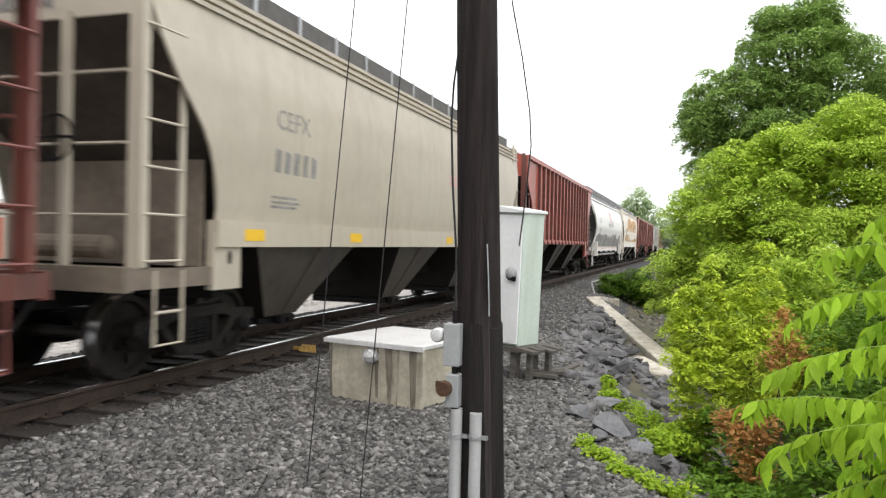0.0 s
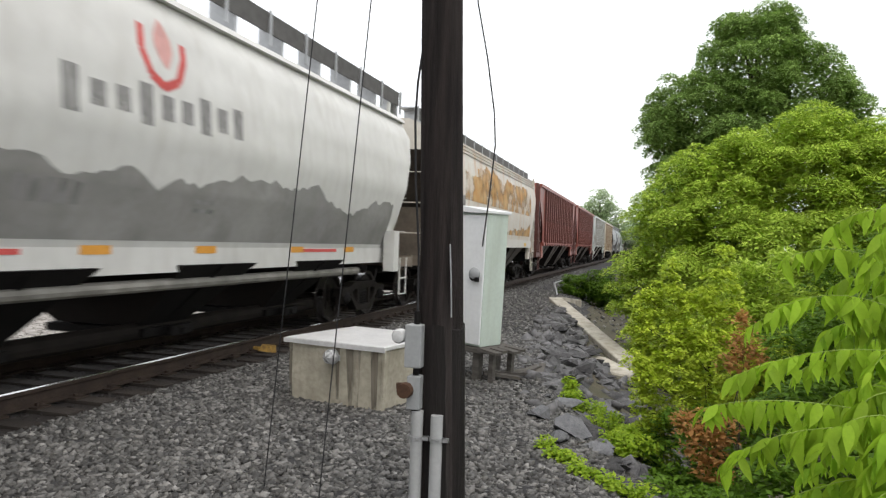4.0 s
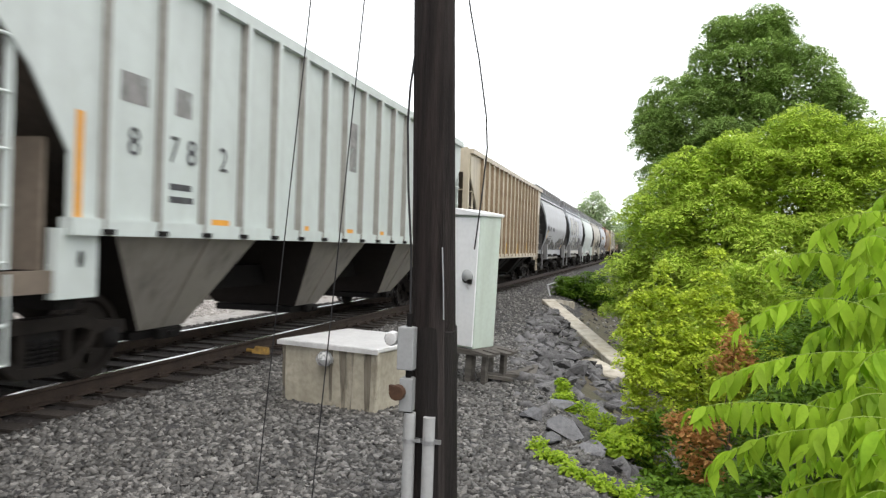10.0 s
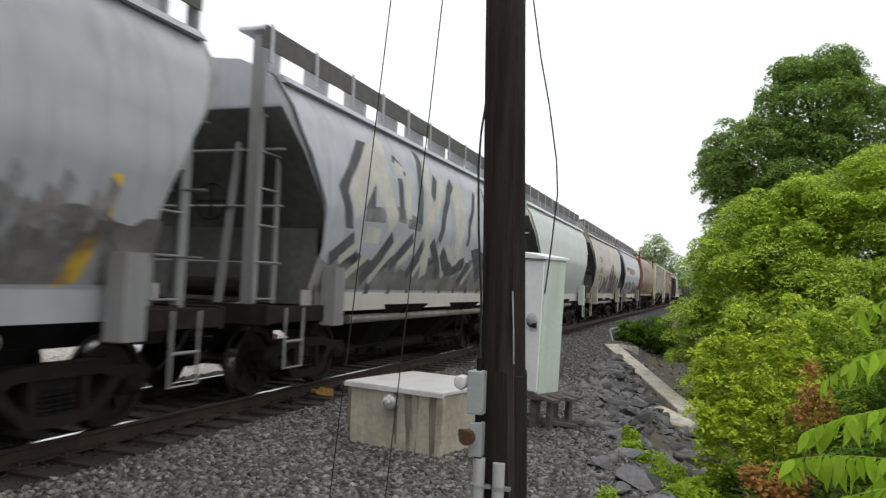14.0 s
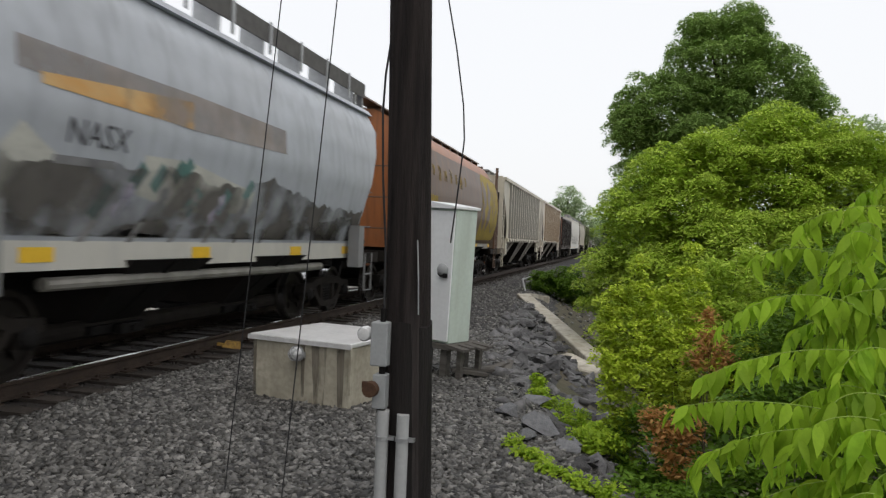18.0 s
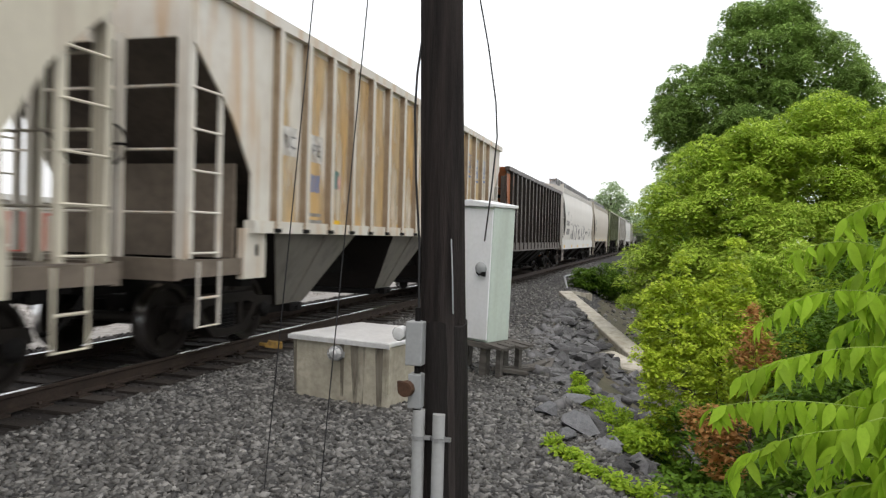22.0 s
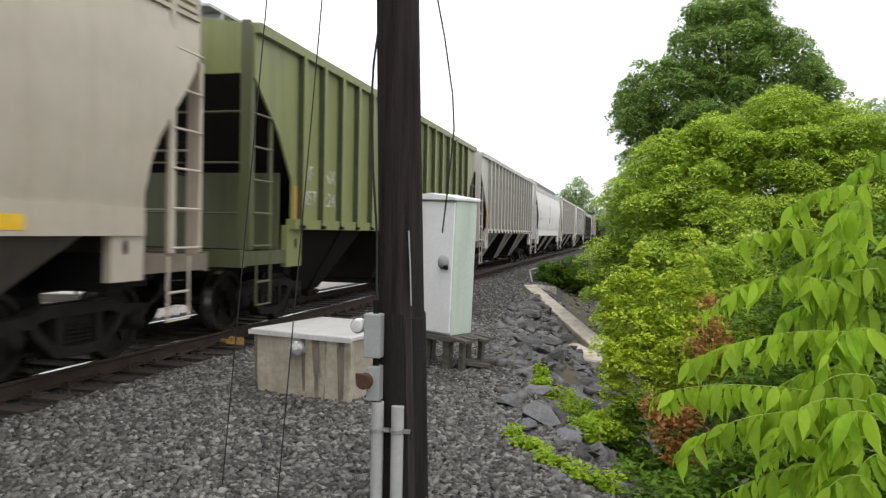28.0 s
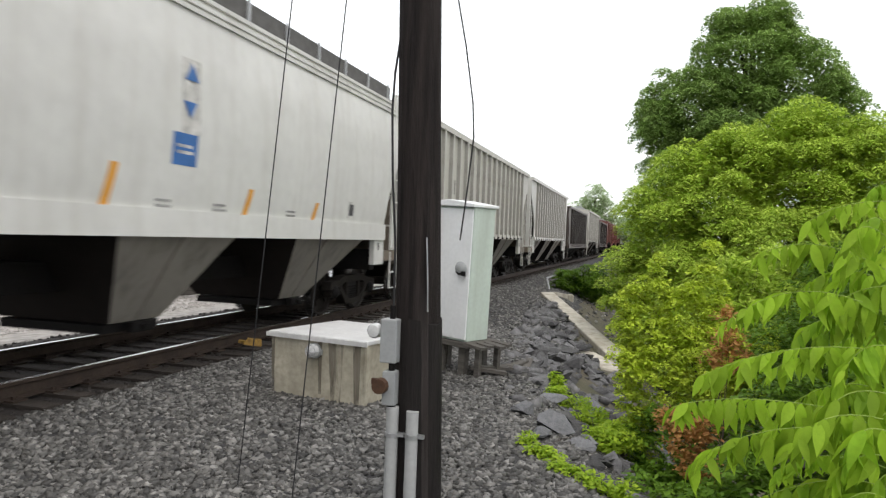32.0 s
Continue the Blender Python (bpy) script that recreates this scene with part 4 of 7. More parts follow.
DARK = paint("dark_brown_hopper_paint", (0.052, 0.039, 0.032), streak=(0.085, 0.06, 0.045), amount=0.5, streak_amount=0.5)
GREEN = paint("olive_green_paint", (0.21, 0.235, 0.085), streak=(0.10, 0.12, 0.06), amount=0.4, streak_amount=0.4)
RED_GRIME = paint("sooty_red_paint", (0.125, 0.034, 0.026), streak=(0.05, 0.03, 0.026), amount=0.6, streak_amount=0.5)
GREEN_D = paint("grimy_green_paint", (0.085, 0.10, 0.042), streak=(0.05, 0.05, 0.035), amount=0.6, streak_amount=0.5)
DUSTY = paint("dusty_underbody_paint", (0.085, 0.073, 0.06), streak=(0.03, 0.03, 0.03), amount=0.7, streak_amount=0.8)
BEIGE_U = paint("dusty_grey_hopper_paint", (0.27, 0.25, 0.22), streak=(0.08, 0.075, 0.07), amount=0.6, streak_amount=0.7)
WHEAT = material("wheat_yellow_paint", (0.42, 0.31, 0.05), 0.6, dark=(0.27, 0.19, 0.04), scale=2.5, amount=0.6)
FADED_WHEAT = material("faded_yellow_lettering", (0.30, 0.21, 0.05), 0.65, dark=(0.16, 0.10, 0.04), scale=5, amount=0.7, worn=0.6)
DARK_FIELD = material("dark_dirt_stain", (0.085, 0.08, 0.073), 0.8, dark=(0.15, 0.14, 0.125), scale=2.2, amount=0.8, worn=0.9)

COUPLINGS = [6.3, 23.78, 40.95, 59.5, 77.0, 94.1, 110.97, 127.85, 144.35, 157.0, 170.5, 182.5, 195.3, 208.0, 224.15, 241.35, 258.45, 273.15, 291.0, 307.4, 323.88, 340.4, 356.9]
while len(COUPLINGS) < 34:
    COUPLINGS.append(COUPLINGS[-1] + 16.8)
COUPLINGS.insert(0, COUPLINGS[0] - 17.2)

SPECS = [  # kind, paint, end paint, underbody, bays, sill, label
    ("rib", MAROON, None, None, 3, None, "dark brown ribbed covered hopper car leading the visible train"),
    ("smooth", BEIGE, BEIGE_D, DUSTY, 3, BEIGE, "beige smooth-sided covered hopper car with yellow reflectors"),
    ("rib", RED_B, MAROON, DUSTY, 3, None, "oxide red ribbed covered hopper car with white stencils"),
    ("curved", WHITE, WHITE_W, IRON, 4, WHITE, "white curved-sided covered hopper car with a red and grey emblem"),
    ("smooth", RUSTY, WHITE_W, DUSTY, 3, WHITE_W, "white hopper car with an orange-stained upper side"),
    ("rib", RED, MAROON, DUSTY, 3, None, "faded red ribbed covered hopper car with white stencils"),
    ("rib", RED, MAROON, DUSTY, 3, None, "dull red ribbed covered hopper car with white lettering"),
    ("rib", WHITE_G, GREY_L, BEIGE_U, 3, None, "pale greenish-white ribbed covered hopper car"),
    ("rib_low", TAN, CREAM, IRON, 3, None, "tan ribbed covered hopper car with yellow bars"),
    ("curved", GREY, GREY_D, IRON, 2, GREY, "short grey curved-sided hopper car with a dark lower side"),
    ("curved", GREY_B, GREY_D, IRON, 2, GREY_L, "short grey hopper car covered in black and white graffiti"),
    ("curved", WHITE_G, WHITE, IRON, 2, WHITE, "short clean white curved-sided hopper car"),
    ("curved", STAINED, BEIGE_D, IRON, 2, BEIGE_D, "short dirty beige curved-sided hopper car with dark stains"),
    ("curved", GREY_B, GREY_D, IRON, 2, GREY_L, "short blue-grey hopper car with smeared graffiti"),
    ("tank", BROWN, TANK_END, IRON, 4, BEIGE_U, "brown cylindrical hopper car with a yellow wheat graphic"),
    ("rib", CREAM, CREAM, BEIGE_U, 3, None, "cream ribbed covered hopper car with rust-streaked ribs"),
    ("rib", RUSTY, BEIGE_D, BEIGE_U, 3, None, "rust-stained white ribbed covered hopper car"),
    ("open", DARK, ORANGE_END, IRON, 3, DARK, "dark brown open-top hopper car with an orange end"),
    ("smooth_low", WHITE_W, WHITE_W, IRON, 3, WHITE, "white smooth-sided hopper car with black graffiti along the sill"),
    ("smooth", BEIGE, BEIGE_D, DUSTY, 3, BEIGE, "beige smooth-sided covered hopper car"),
    ("rib", GREEN, GREEN, IRON, 3, None, "olive green ribbed covered hopper car"),
    ("rib", GREY_L, GREY_L, BEIGE_U, 3, None, "light grey ribbed covered hopper car with orange bars"),
    ("smooth", WHITE, WHITE, BEIGE_U, 3, WHITE, "white smooth-sided hopper car with a blue emblem"),
    ("rib", GREY_L, GREY_L, BEIGE_U, 3, None, "light grey ribbed covered hopper car"),
    ("rib", WHITE, WHITE, BEIGE_U, 3, None, "white ribbed covered hopper car with small dark marks"),
    ("open", DARK, DARK, IRON, 3, DARK, "black open-top hopper car"),
    ("rib", GREY_L, GREY, DUSTY, 3, None, "grey ribbed covered hopper car"),
    ("open", DARK, DARK, IRON, 3, DARK, "black open-top hopper car"),
    ("rib", MAROON, RED, IRON, 3, None, "maroon ribbed covered hopper car"),
    ("rib", RED, RED, IRON, 3, None, "red ribbed covered hopper car"),
    ("rib", MAROON, MAROON, IRON, 3, None, "maroon ribbed covered hopper car"),
    ("smooth", BEIGE, BEIGE, IRON, 3, BEIGE, "beige smooth-sided hopper car"),
    ("rib", GREY, GREY, IRON, 3, None, "grey ribbed covered hopper car"),
    ("rib", MAROON, MAROON, IRON, 3, None, "maroon ribbed covered hopper car"),
]
TRAIN = []
for (kind, mat, end_mat, under, bays, sill, label), c0, c1 in zip(SPECS, COUPLINGS, COUPLINGS[1:]):
    car, sets = freight_car(kind, c1 - c0, mat, label, end_mat, under, bays, sill, trim=GREY_D if mat in (GREY, GREY_B) else RED_GRIME if mat in (RED, RED_B) else GREEN_D if mat is GREEN else None)
    TRAIN.append((car, sets, (c0 + c1) / 2, kind, c1 - c0))
for i, dy in {0: -0.14, 1: -0.12, 2: 0.02, 3: 0.25, 4: 0.25, 5: 0.02, 6: -0.06, 7: 0.1, 8: 0.17, 11: 0.05, 12: 0.05, 13: 0.37, 14: 0.35, 15: -0.05, 16: -0.35, 17: 0.07, 18: 0.55, 19: 0.06, 20: -0.09, 21: 0.2}.items():
    DATUM[TRAIN[i + 1][0].name] = dy


def car_of(i):
    """Car number i, counted from the first one seen whole."""
    car, _, _, kind, ln = TRAIN[i + 1]
    return car, kind, ln

# ------------------------------------------------------------------ lettering, reflectors and graffiti on the sides
def mark(i, y, z, what, size, mat, w=0.0, name="stencil", label=""):
    """One painted mark on car i: lettering, or a shape by its name."""
    car, kind, ln = car_of(i)
    snapped = kind in ("rib", "rib_low", "open") and w < 0.7 and name in ("stencil", "placard", "placard_frame", "rust_stain")
    if snapped:                                              # lettering sits between the ribs
        y = RIB_PITCH * round((y + DATUM.get(car.name, 0.0)) / RIB_PITCH)
    if what == "rect":
        shape = rect(w, size)
    elif what == "bars":
        shape = bars(w, size, 3)
    elif what == "lines" and size > 0.085:                   # a worn row of figures
        n = max(3, round(w / (size * 1.7)))
        step = w / n
        shape = [[(-w / 2 + k * step, -size * 1.1), (-w / 2 + (k + 0.62) * step, -size * 1.1), (-w / 2 + (k + 0.62) * step, size * (1.1 - 0.3 * (k % 3 == 1))), (-w / 2 + k * step, size * 1.1)] for k in range(n)]
    elif what == "lines":
        shape = bars(w, size, 2)
    elif what == "frame":
        t = 0.03
        a, b = w / 2, size / 2
        shape = [[(-a, -b), (a, -b), (a, -b + t), (-a, -b + t)], [(-a, b - t), (a, b - t), (a, b), (-a, b)], [(-a, -b), (-a + t, -b), (-a + t, b), (-a, b)], [(a - t, -b), (a, -b), (a, b), (a - t, b)]]
    elif what == "disc":
        shape = [(size / 2 * math.cos(k * math.pi / 6), size / 2 * math.sin(k * math.pi / 6)) for k in range(12)]
    elif what == "slash":
        shape = [(-w / 2 - 0.06, -size / 2), (w / 2 - 0.06, -size / 2), (w / 2 + 0.06, size / 2), (-w / 2 + 0.06, size / 2)]
    elif what == "leaf":
        shape = [(w / 2 * math.sin(t), size / 2 * (1 - 2 * k / 8)) for k, t in ((k, math.pi * k / 8) for k in range(9))] + [(-w / 2 * math.sin(math.pi * k / 8), size / 2 * (1 - 2 * k / 8)) for k in range(7, 0, -1)]
    else:
        me = text_mesh(what, size)
        for p in me.vertices:
            p.co.y -= size * 0.35
        return decal(car, kind, y, z, mat, me, "lettering", snapped=snapped)
    return decal(car, kind, y, z, mat, shape, name, label, snapped)


def poly_mark(i, mat, y, z, *corners):
    car, kind, ln = car_of(i)
    return decal(car, kind, y, z, mat, list(corners), "graffiti")


def painted(i, mat, *corners):
    """A sprayed field by its corners (y, z) on the side of car i."""
    car, kind, ln = car_of(i)
    return decal(car, kind, 0, 0, mat, list(corners), "graffiti", snapped=True)


def stroke(i, mat, w, *pts, name="graffiti"):
    """A sprayed line of width w through points (y, z) on the side of car i."""
    car, kind, ln = car_of(i)
    quads = []
    for (a, b), (c, d) in zip(pts, pts[1:]):
        n = Vector((b - d, c - a)).normalized() * w / 2
        quads.append([(a - n.x, b - n.y), (c - n.x, d - n.y), (c + n.x, d + n.y), (a + n.x, b + n.y)])
    return decal(car, kind, 0, 0, mat, quads, name, snapped=True)


SPRAY_DARK = material("dark_spray_paint", (0.07, 0.07, 0.08), 0.65, dark=(0.13, 0.13, 0.14), scale=4, amount=0.7, worn=0.12)
SPRAY_GREY = material("grey_spray_paint", (0.17, 0.17, 0.175), 0.65, dark=(0.27, 0.27, 0.27), scale=4, amount=0.7, worn=0.3)
SPRAY_PALE = material("pale_spray_paint", (0.56, 0.56, 0.50), 0.6, dark=(0.42, 0.42, 0.38), scale=3, amount=0.7, worn=0.1)
SPRAY_TEAL = material("teal_spray_paint", (0.07, 0.19, 0.17), 0.65, dark=(0.20, 0.26, 0.26), scale=4, amount=0.7, worn=0.35)
DUST_BAND = material("brown_dust_band", (0.27, 0.23, 0.20), 0.75, dark=(0.33, 0.32, 0.32), scale=2, amount=0.7, worn=0.45)
RUST_WASH = material("orange_rust_wash", (0.54, 0.27, 0.065), 0.7, dark=(0.58, 0.42, 0.22), scale=2.5, amount=0.9, worn=0.9)
PALE_RED = material("pale_red_paint", (0.66, 0.36, 0.33), 0.6)
RUST_STREAK = material("streaked_rust", (0.54, 0.33, 0.12), 0.75, dark=(0.60, 0.48, 0.30), scale=2.2, amount=0.8, stretch=(1.6, 1.6, 0.3), worn=1.0)
SMEAR = material("smeared_grey_spray_paint", (0.16, 0.155, 0.15), 0.7, dark=(0.34, 0.33, 0.32), scale=5, amount=0.8, worn=0.7)
PALE_OCHRE = material("faded_ochre_spray_paint", (0.50, 0.40, 0.20), 0.7, dark=(0.55, 0.52, 0.42), scale=5, amount=0.8, worn=0.7)
PALE_VIOLET = material("faded_violet_spray_paint", (0.38, 0.35, 0.46), 0.7, dark=(0.52, 0.50, 0.54), scale=5, amount=0.8, worn=0.7)


def placard(i, y, z, s=0.34):
    mark(i, y, z, "rect", s, BLACK_MARK, s * 0.95, "placard")
    mark(i, y, z, "frame", s + 0.08, WHITE_MARK, s + 0.06, "placard_frame")


def reflectors(i, z, mat, *ys, w=0.42, h=0.14):
    for y in ys:
        car, kind, ln = car_of(i)
        y += DATUM.get(car.name, 0.0)
        g = Geo().box(section(kind)[0][0] + 0.10, section(kind)[0][0] + 0.106, y - w / 2, y + w / 2, z - h / 2, z + h / 2)
        part("reflector", g.mesh("reflector", mat), car)


def upright_bars(i, mat, h, *places):
    """Upright reflector bars (y, z)."""
    for y, z in places:
        mark(i, y, z, "rect", h, mat, 0.13, "reflector")


def ragged_field(i, y0, y1, z0, z1, seed, mat):
    """A ragged field of mat along the side, its upper edge wandering."""
    r = random.Random(seed)
    n = int((y1 - y0) / 0.12)
    level, top = 0.0, []
    for k in range(n + 1):
        level = 0.94 * level + r.uniform(-0.075, 0.075)
        top.append((y0 + (y1 - y0) * k / n, z1 + level))
    poly_mark(i, mat, 0, 0, (y0, z0), (y1, z0), *reversed(top))


# Ragged darker bands low on cars 8, 9 and 12; stains on 11.
ragged_field(8, -4.6, 4.6, 1.44, 2.05, 1, DARK_FIELD)
ragged_field(8, -4.6, 4.6, 1.45, 1.75, 2, DARK_FIELD)
ragged_field(9, -4.5, 4.5, 1.44, 2.0, 3, DARK_FIELD)
ragged_field(11, -2.9, 4.3, 1.46, 2.35, 4, DARK_FIELD)
ragged_field(11, 0.2, 2.4, 1.47, 2.75, 5, DARK_FIELD)
ragged_field(12, -4.6, 4.6, 1.44, 2.1, 6, DARK_FIELD)
ragged_field(12, -4.6, 4.6, 1.45, 1.75, 7, DARK_FIELD)
# beige car
mark(0, -5.28, 3.05, "CEFX", 0.36, GREY_MARK)
mark(0, -5.14, 2.52, "lines", 0.13, GREY_MARK, 1.15)
mark(0, -5.4, 2.05, "bars", 0.03, GREY_MARK, 0.7)
mark(0, 1.6, 2.9, "lines", 0.06, PALE_RED, 0.6)
placard(0, 5.78, 2.06)
reflectors(0, 1.58, YELLOW_MARK, -6.1, -3.25, 1.5, 3.57, 6.0)
# red cars
for i, s in ((1, 0.0), (4, -0.4), (5, -0.2)):
    if i != 5:
        mark(i, -4.75 + s, 3.05, "AT", 0.36, WHITE_MARK)
        mark(i, -4.02 + s, 3.05, "W", 0.36, WHITE_MARK)
        mark(i, -4.78 + s, 2.56, "lines", 0.14, WHITE_MARK, 0.54)
        mark(i, -4.02 + s, 2.56, "lines", 0.14, WHITE_MARK, 0.5)
    mark(i, -4.78 + s, 2.0, "bars", 0.04, WHITE_MARK, 0.5)
    mark(i, -4.05 + s, 2.0, "bars", 0.04, WHITE_MARK, 0.45)
    mark(i, -2.6 + s, 2.85, "frame", 0.3, WHITE_MARK, 0.2)
    mark(i, -0.95 + s, 2.2, "disc", 0.26, WHITE_MARK)
    mark(i, -1.8 + s, 1.9, "lines", 0.04, WHITE_MARK, 0.5)
    mark(i, 0.1 + s, 1.86, "lines", 0.05, WHITE_MARK, 0.4)
    mark(i, 0.9 + s, 1.86, "lines", 0.05, WHITE_MARK, 0.4)
    mark(i, 1.7 + s, 1.86, "lines", 0.05, WHITE_MARK, 0.4)
    mark(i, 5.8, 2.34, "rect", 0.2, YELLOW_MARK, 0.34)
    placard(i, 5.8, 2.0)
    for y in (-4.1, -1.75, 1.6, 4.0):
        mark(i, y + s, 1.71, "rect", 0.1, YELLOW_MARK if i == 1 else WHITE_MARK, 0.3, "reflector")
mark(5, -4.82, 3.14, "A", 0.36, WHITE_MARK)
mark(5, -4.18, 3.14, "T", 0.36, WHITE_MARK)
mark(5, -3.40, 3.14, "W", 0.36, WHITE_MARK)
mark(5, -4.9, 2.55, "45", 0.36, WHITE_MARK)
mark(5, -4.2, 2.55, "66", 0.36, WHITE_MARK)
mark(5, -3.45, 2.55, "26", 0.36, WHITE_MARK)
for i in (4, 5):                                         # red end reflectors on the bolster
    car, kind, ln = car_of(i)
    for dy in (1.85, 2.2):
        part("reflector", Geo().lathe([(1.53, 0.05), (1.55, 0.05), (1.555, 0.03)], 12, "x", (0, ln / 2 - dy, 1.45)).mesh("reflector", RED_MARK), car, "small red reflector")
# Low-side shade and dark reflection painted as a grey band, cars 2 and 9.
BELLY_SHADE = material("grey_road_grime", (0.30, 0.295, 0.28), 0.75, dark=(0.22, 0.215, 0.20), scale=1.5, amount=0.6, worn=0.35)
ragged_field(2, -7.2, 7.2, 1.47, 2.15, 41, BELLY_SHADE)
ragged_field(9, -5.2, 5.2, 1.44, 1.9, 42, BELLY_SHADE)
# white car with the emblem
mark(2, -5.87, 2.96, "CAGX", 0.38, GREY_MARK)
mark(2, -5.89, 2.42, "97032", 0.38, GREY_MARK)
mark(2, -6.0, 1.98, "bars", 0.04, GREY_MARK, 0.9)
stroke(2, RED_MARK, 0.1, (-0.28, 3.66), (-0.32, 3.4), (-0.22, 3.16), (0.0, 3.06), (0.22, 3.16), (0.38, 3.42), (0.4, 3.6), name="emblem")
mark(2, 0.03, 3.52, "leaf", 0.55, PALE_RED, 0.3, "emblem", "pale red oval inside the emblem")
for k in range(9):
    mark(2, -1.35 + 0.34 * k, 2.80 + 0.012 * k, "rect", (0.42, 0.24, 0.24, 0.42, 0.26, 0.24, 0.40, 0.28, 0.36)[k], GREY_MARK, 0.2, "emblem")
mark(2, -1.4, 1.9, "lines", 0.1, GREY_MARK, 0.8)
mark(2, 0.9, 1.9, "lines", 0.05, GREY_MARK, 0.4)
reflectors(2, 1.40, ORANGE_MARK, -4.4, -0.65, 1.2, 3.6, 5.6)
reflectors(2, 1.36, RED_MARK, -2.2, 4.4, -6.2, w=1.3, h=0.05)
# stained white car
mark(3, -5.6, 2.7, "rect", 0.3, GREY_MARK, 0.8)
ragged_field(3, -5.2, 6.3, 2.75, 3.65, 31, RUST_WASH)
ragged_field(3, -3.6, 5.6, 3.0, 3.85, 32, RUST_WASH)
ragged_field(3, -6.3, 6.3, 1.9, 2.3, 33, RUST_WASH)
reflectors(3, 1.56, YELLOW_MARK, -5.5, 0.2, 5.2)
# greenish-white car
for y, z, w in ((-5.45, 3.02, 0.42), (-4.84, 3.02, 0.3)):
    mark(6, y, z, "rect", 0.3, GREY_MARK, w)
for y, d in ((-5.6, "8"), (-4.98, "7 8"), (-4.18, "2")):
    mark(6, y, 2.5, d, 0.42, BLACK_MARK)
mark(6, -4.82, 2.06, "lines", 0.07, BLACK_MARK, 0.45)
mark(6, 0.11, 3.2, "rect", 0.85, GREY_MARK, 0.42)
placard(6, 4.73, 2.05)
mark(6, -6.42, 2.15, "rect", 1.05, ORANGE_MARK, 0.1, "reflector")
mark(6, 6.5, 2.15, "rect", 0.9, YELLOW_MARK, 0.1, "reflector")
for y in (-4.07, -1.8, 0.0, 1.6, 4.0):
    mark(6, y, 1.71, "rect", 0.12, ORANGE_MARK, 0.42, "reflector")
# tan car
upright_bars(7, YELLOW_MARK, 0.45, (-6.5, 1.62), (-3.9, 1.5), (-1.47, 1.45), (1.01, 1.45), (3.5, 1.5), (6.1, 1.6))
for y in (3.83, 4.62):
    mark(7, y, 1.6, "rect", 0.24, BLACK_MARK, 0.3, "placard")
for k in range(15):
    mark(7, RIB_PITCH * (k - 7) - DATUM.get(car_of(7)[0].name, 0.0), 2.66, "rect", 0.025, BLACK_MARK, 0.62, "seam")
mark(7, -4.9, 2.2, "bars", 0.045, GREY_MARK, 0.5)
# short grey car
mark(8, -3.45, 2.56, "NAMX", 0.36, BLACK_MARK)
mark(8, -1.95, 2.56, "lines", 0.1, BLACK_MARK, 0.8)
for k in range(7):
    poly_mark(8, (BLACK_MARK, SMEAR)[k % 2], -4.62 + 0.09 * k, 2.5 + 0.08 * (k % 3), (-0.08, -0.10), (0.06, -0.13), (0.12, 0.05), (0.0, 0.14), (-0.07, 0.06))
poly_mark(8, YELLOW_MARK, -4.4, 2.2, (-0.16, -0.22), (0.02, -0.2), (0.16, 0.2), (0.06, 0.32), (-0.02, 0.05), (-0.2, -0.05))
for k in range(9):
    poly_mark(8, SMEAR, 2.6 + 0.16 * k, 1.95 + 0.12 * (k % 3), (-0.10, -0.16), (0.04, -0.2), (0.12, 0.1), (0.0, 0.2), (-0.05, 0.0))
mark(8, -3.0, 2.14, "bars", 0.05, GREY_MARK, 1.2)
placard(8, 1.45, 1.98, 0.28)
poly_mark(8, YELLOW_MARK, 3.8, 1.92, (-0.25, -0.5), (0.0, -0.45), (0.16, 0.1), (0.2, 0.5), (0.1, 0.5), (-0.05, 0.0))
# graffiti car: dark shadows first, pale letters on top
painted(9, SPRAY_DARK, (-4.95, 2.88), (-4.63, 2.32), (-4.38, 2.32), (-4.65, 2.83), (-4.55, 3.03), (-3.85, 3.68), (-4.2, 3.66))
painted(9, SPRAY_PALE, (-4.62, 2.9), (-4.38, 2.42), (-4.1, 2.66), (-3.73, 3.1), (-3.5, 2.82), (-3.12, 2.37), (-2.9, 2.5), (-2.85, 2.7), (-3.2, 3.2), (-3.2, 3.7), (-3.3, 3.9), (-3.9, 3.66))
painted(9, SPRAY_DARK, (-4.1, 2.66), (-3.74, 2.68), (-3.7, 3.08))
stroke(9, SPRAY_DARK, 0.14, (-2.9, 3.62), (-2.5, 3.46), (-2.5, 3.38))
stroke(9, SPRAY_PALE, 0.2, (-2.85, 3.5), (-2.5, 3.42))
stroke(9, SPRAY_DARK, 0.2, (-2.72, 3.3), (-2.68, 2.62))
stroke(9, SPRAY_PALE, 0.26, (-2.38, 3.36), (-2.4, 2.66))
stroke(9, SPRAY_DARK, 0.24, (-1.58, 3.94), (-1.76, 3.3), (-1.88, 2.62))
stroke(9, SPRAY_PALE, 0.3, (-1.3, 3.86), (-1.38, 3.3), (-1.5, 2.4), (-1.2, 1.7))
stroke(9, SPRAY_DARK, 0.2, (-0.88, 3.58), (-1.2, 3.16))
stroke(9, SPRAY_PALE, 0.28, (-0.5, 3.62), (-0.95, 3.05), (-1.44, 2.65))
stroke(9, SPRAY_DARK, 0.22, (0.1, 3.62), (-0.2, 3.42), (-0.6, 2.88), (-0.85, 2.2))
painted(9, SPRAY_PALE, (0.0, 3.4), (0.1, 2.7), (0.2, 2.12), (0.5, 2.2), (0.8, 3.1), (0.82, 3.55), (0.45, 3.72))
stroke(9, SPRAY_DARK, 0.26, (-0.55, 2.2), (-0.1, 1.9), (0.3, 1.86), (0.95, 2.04))
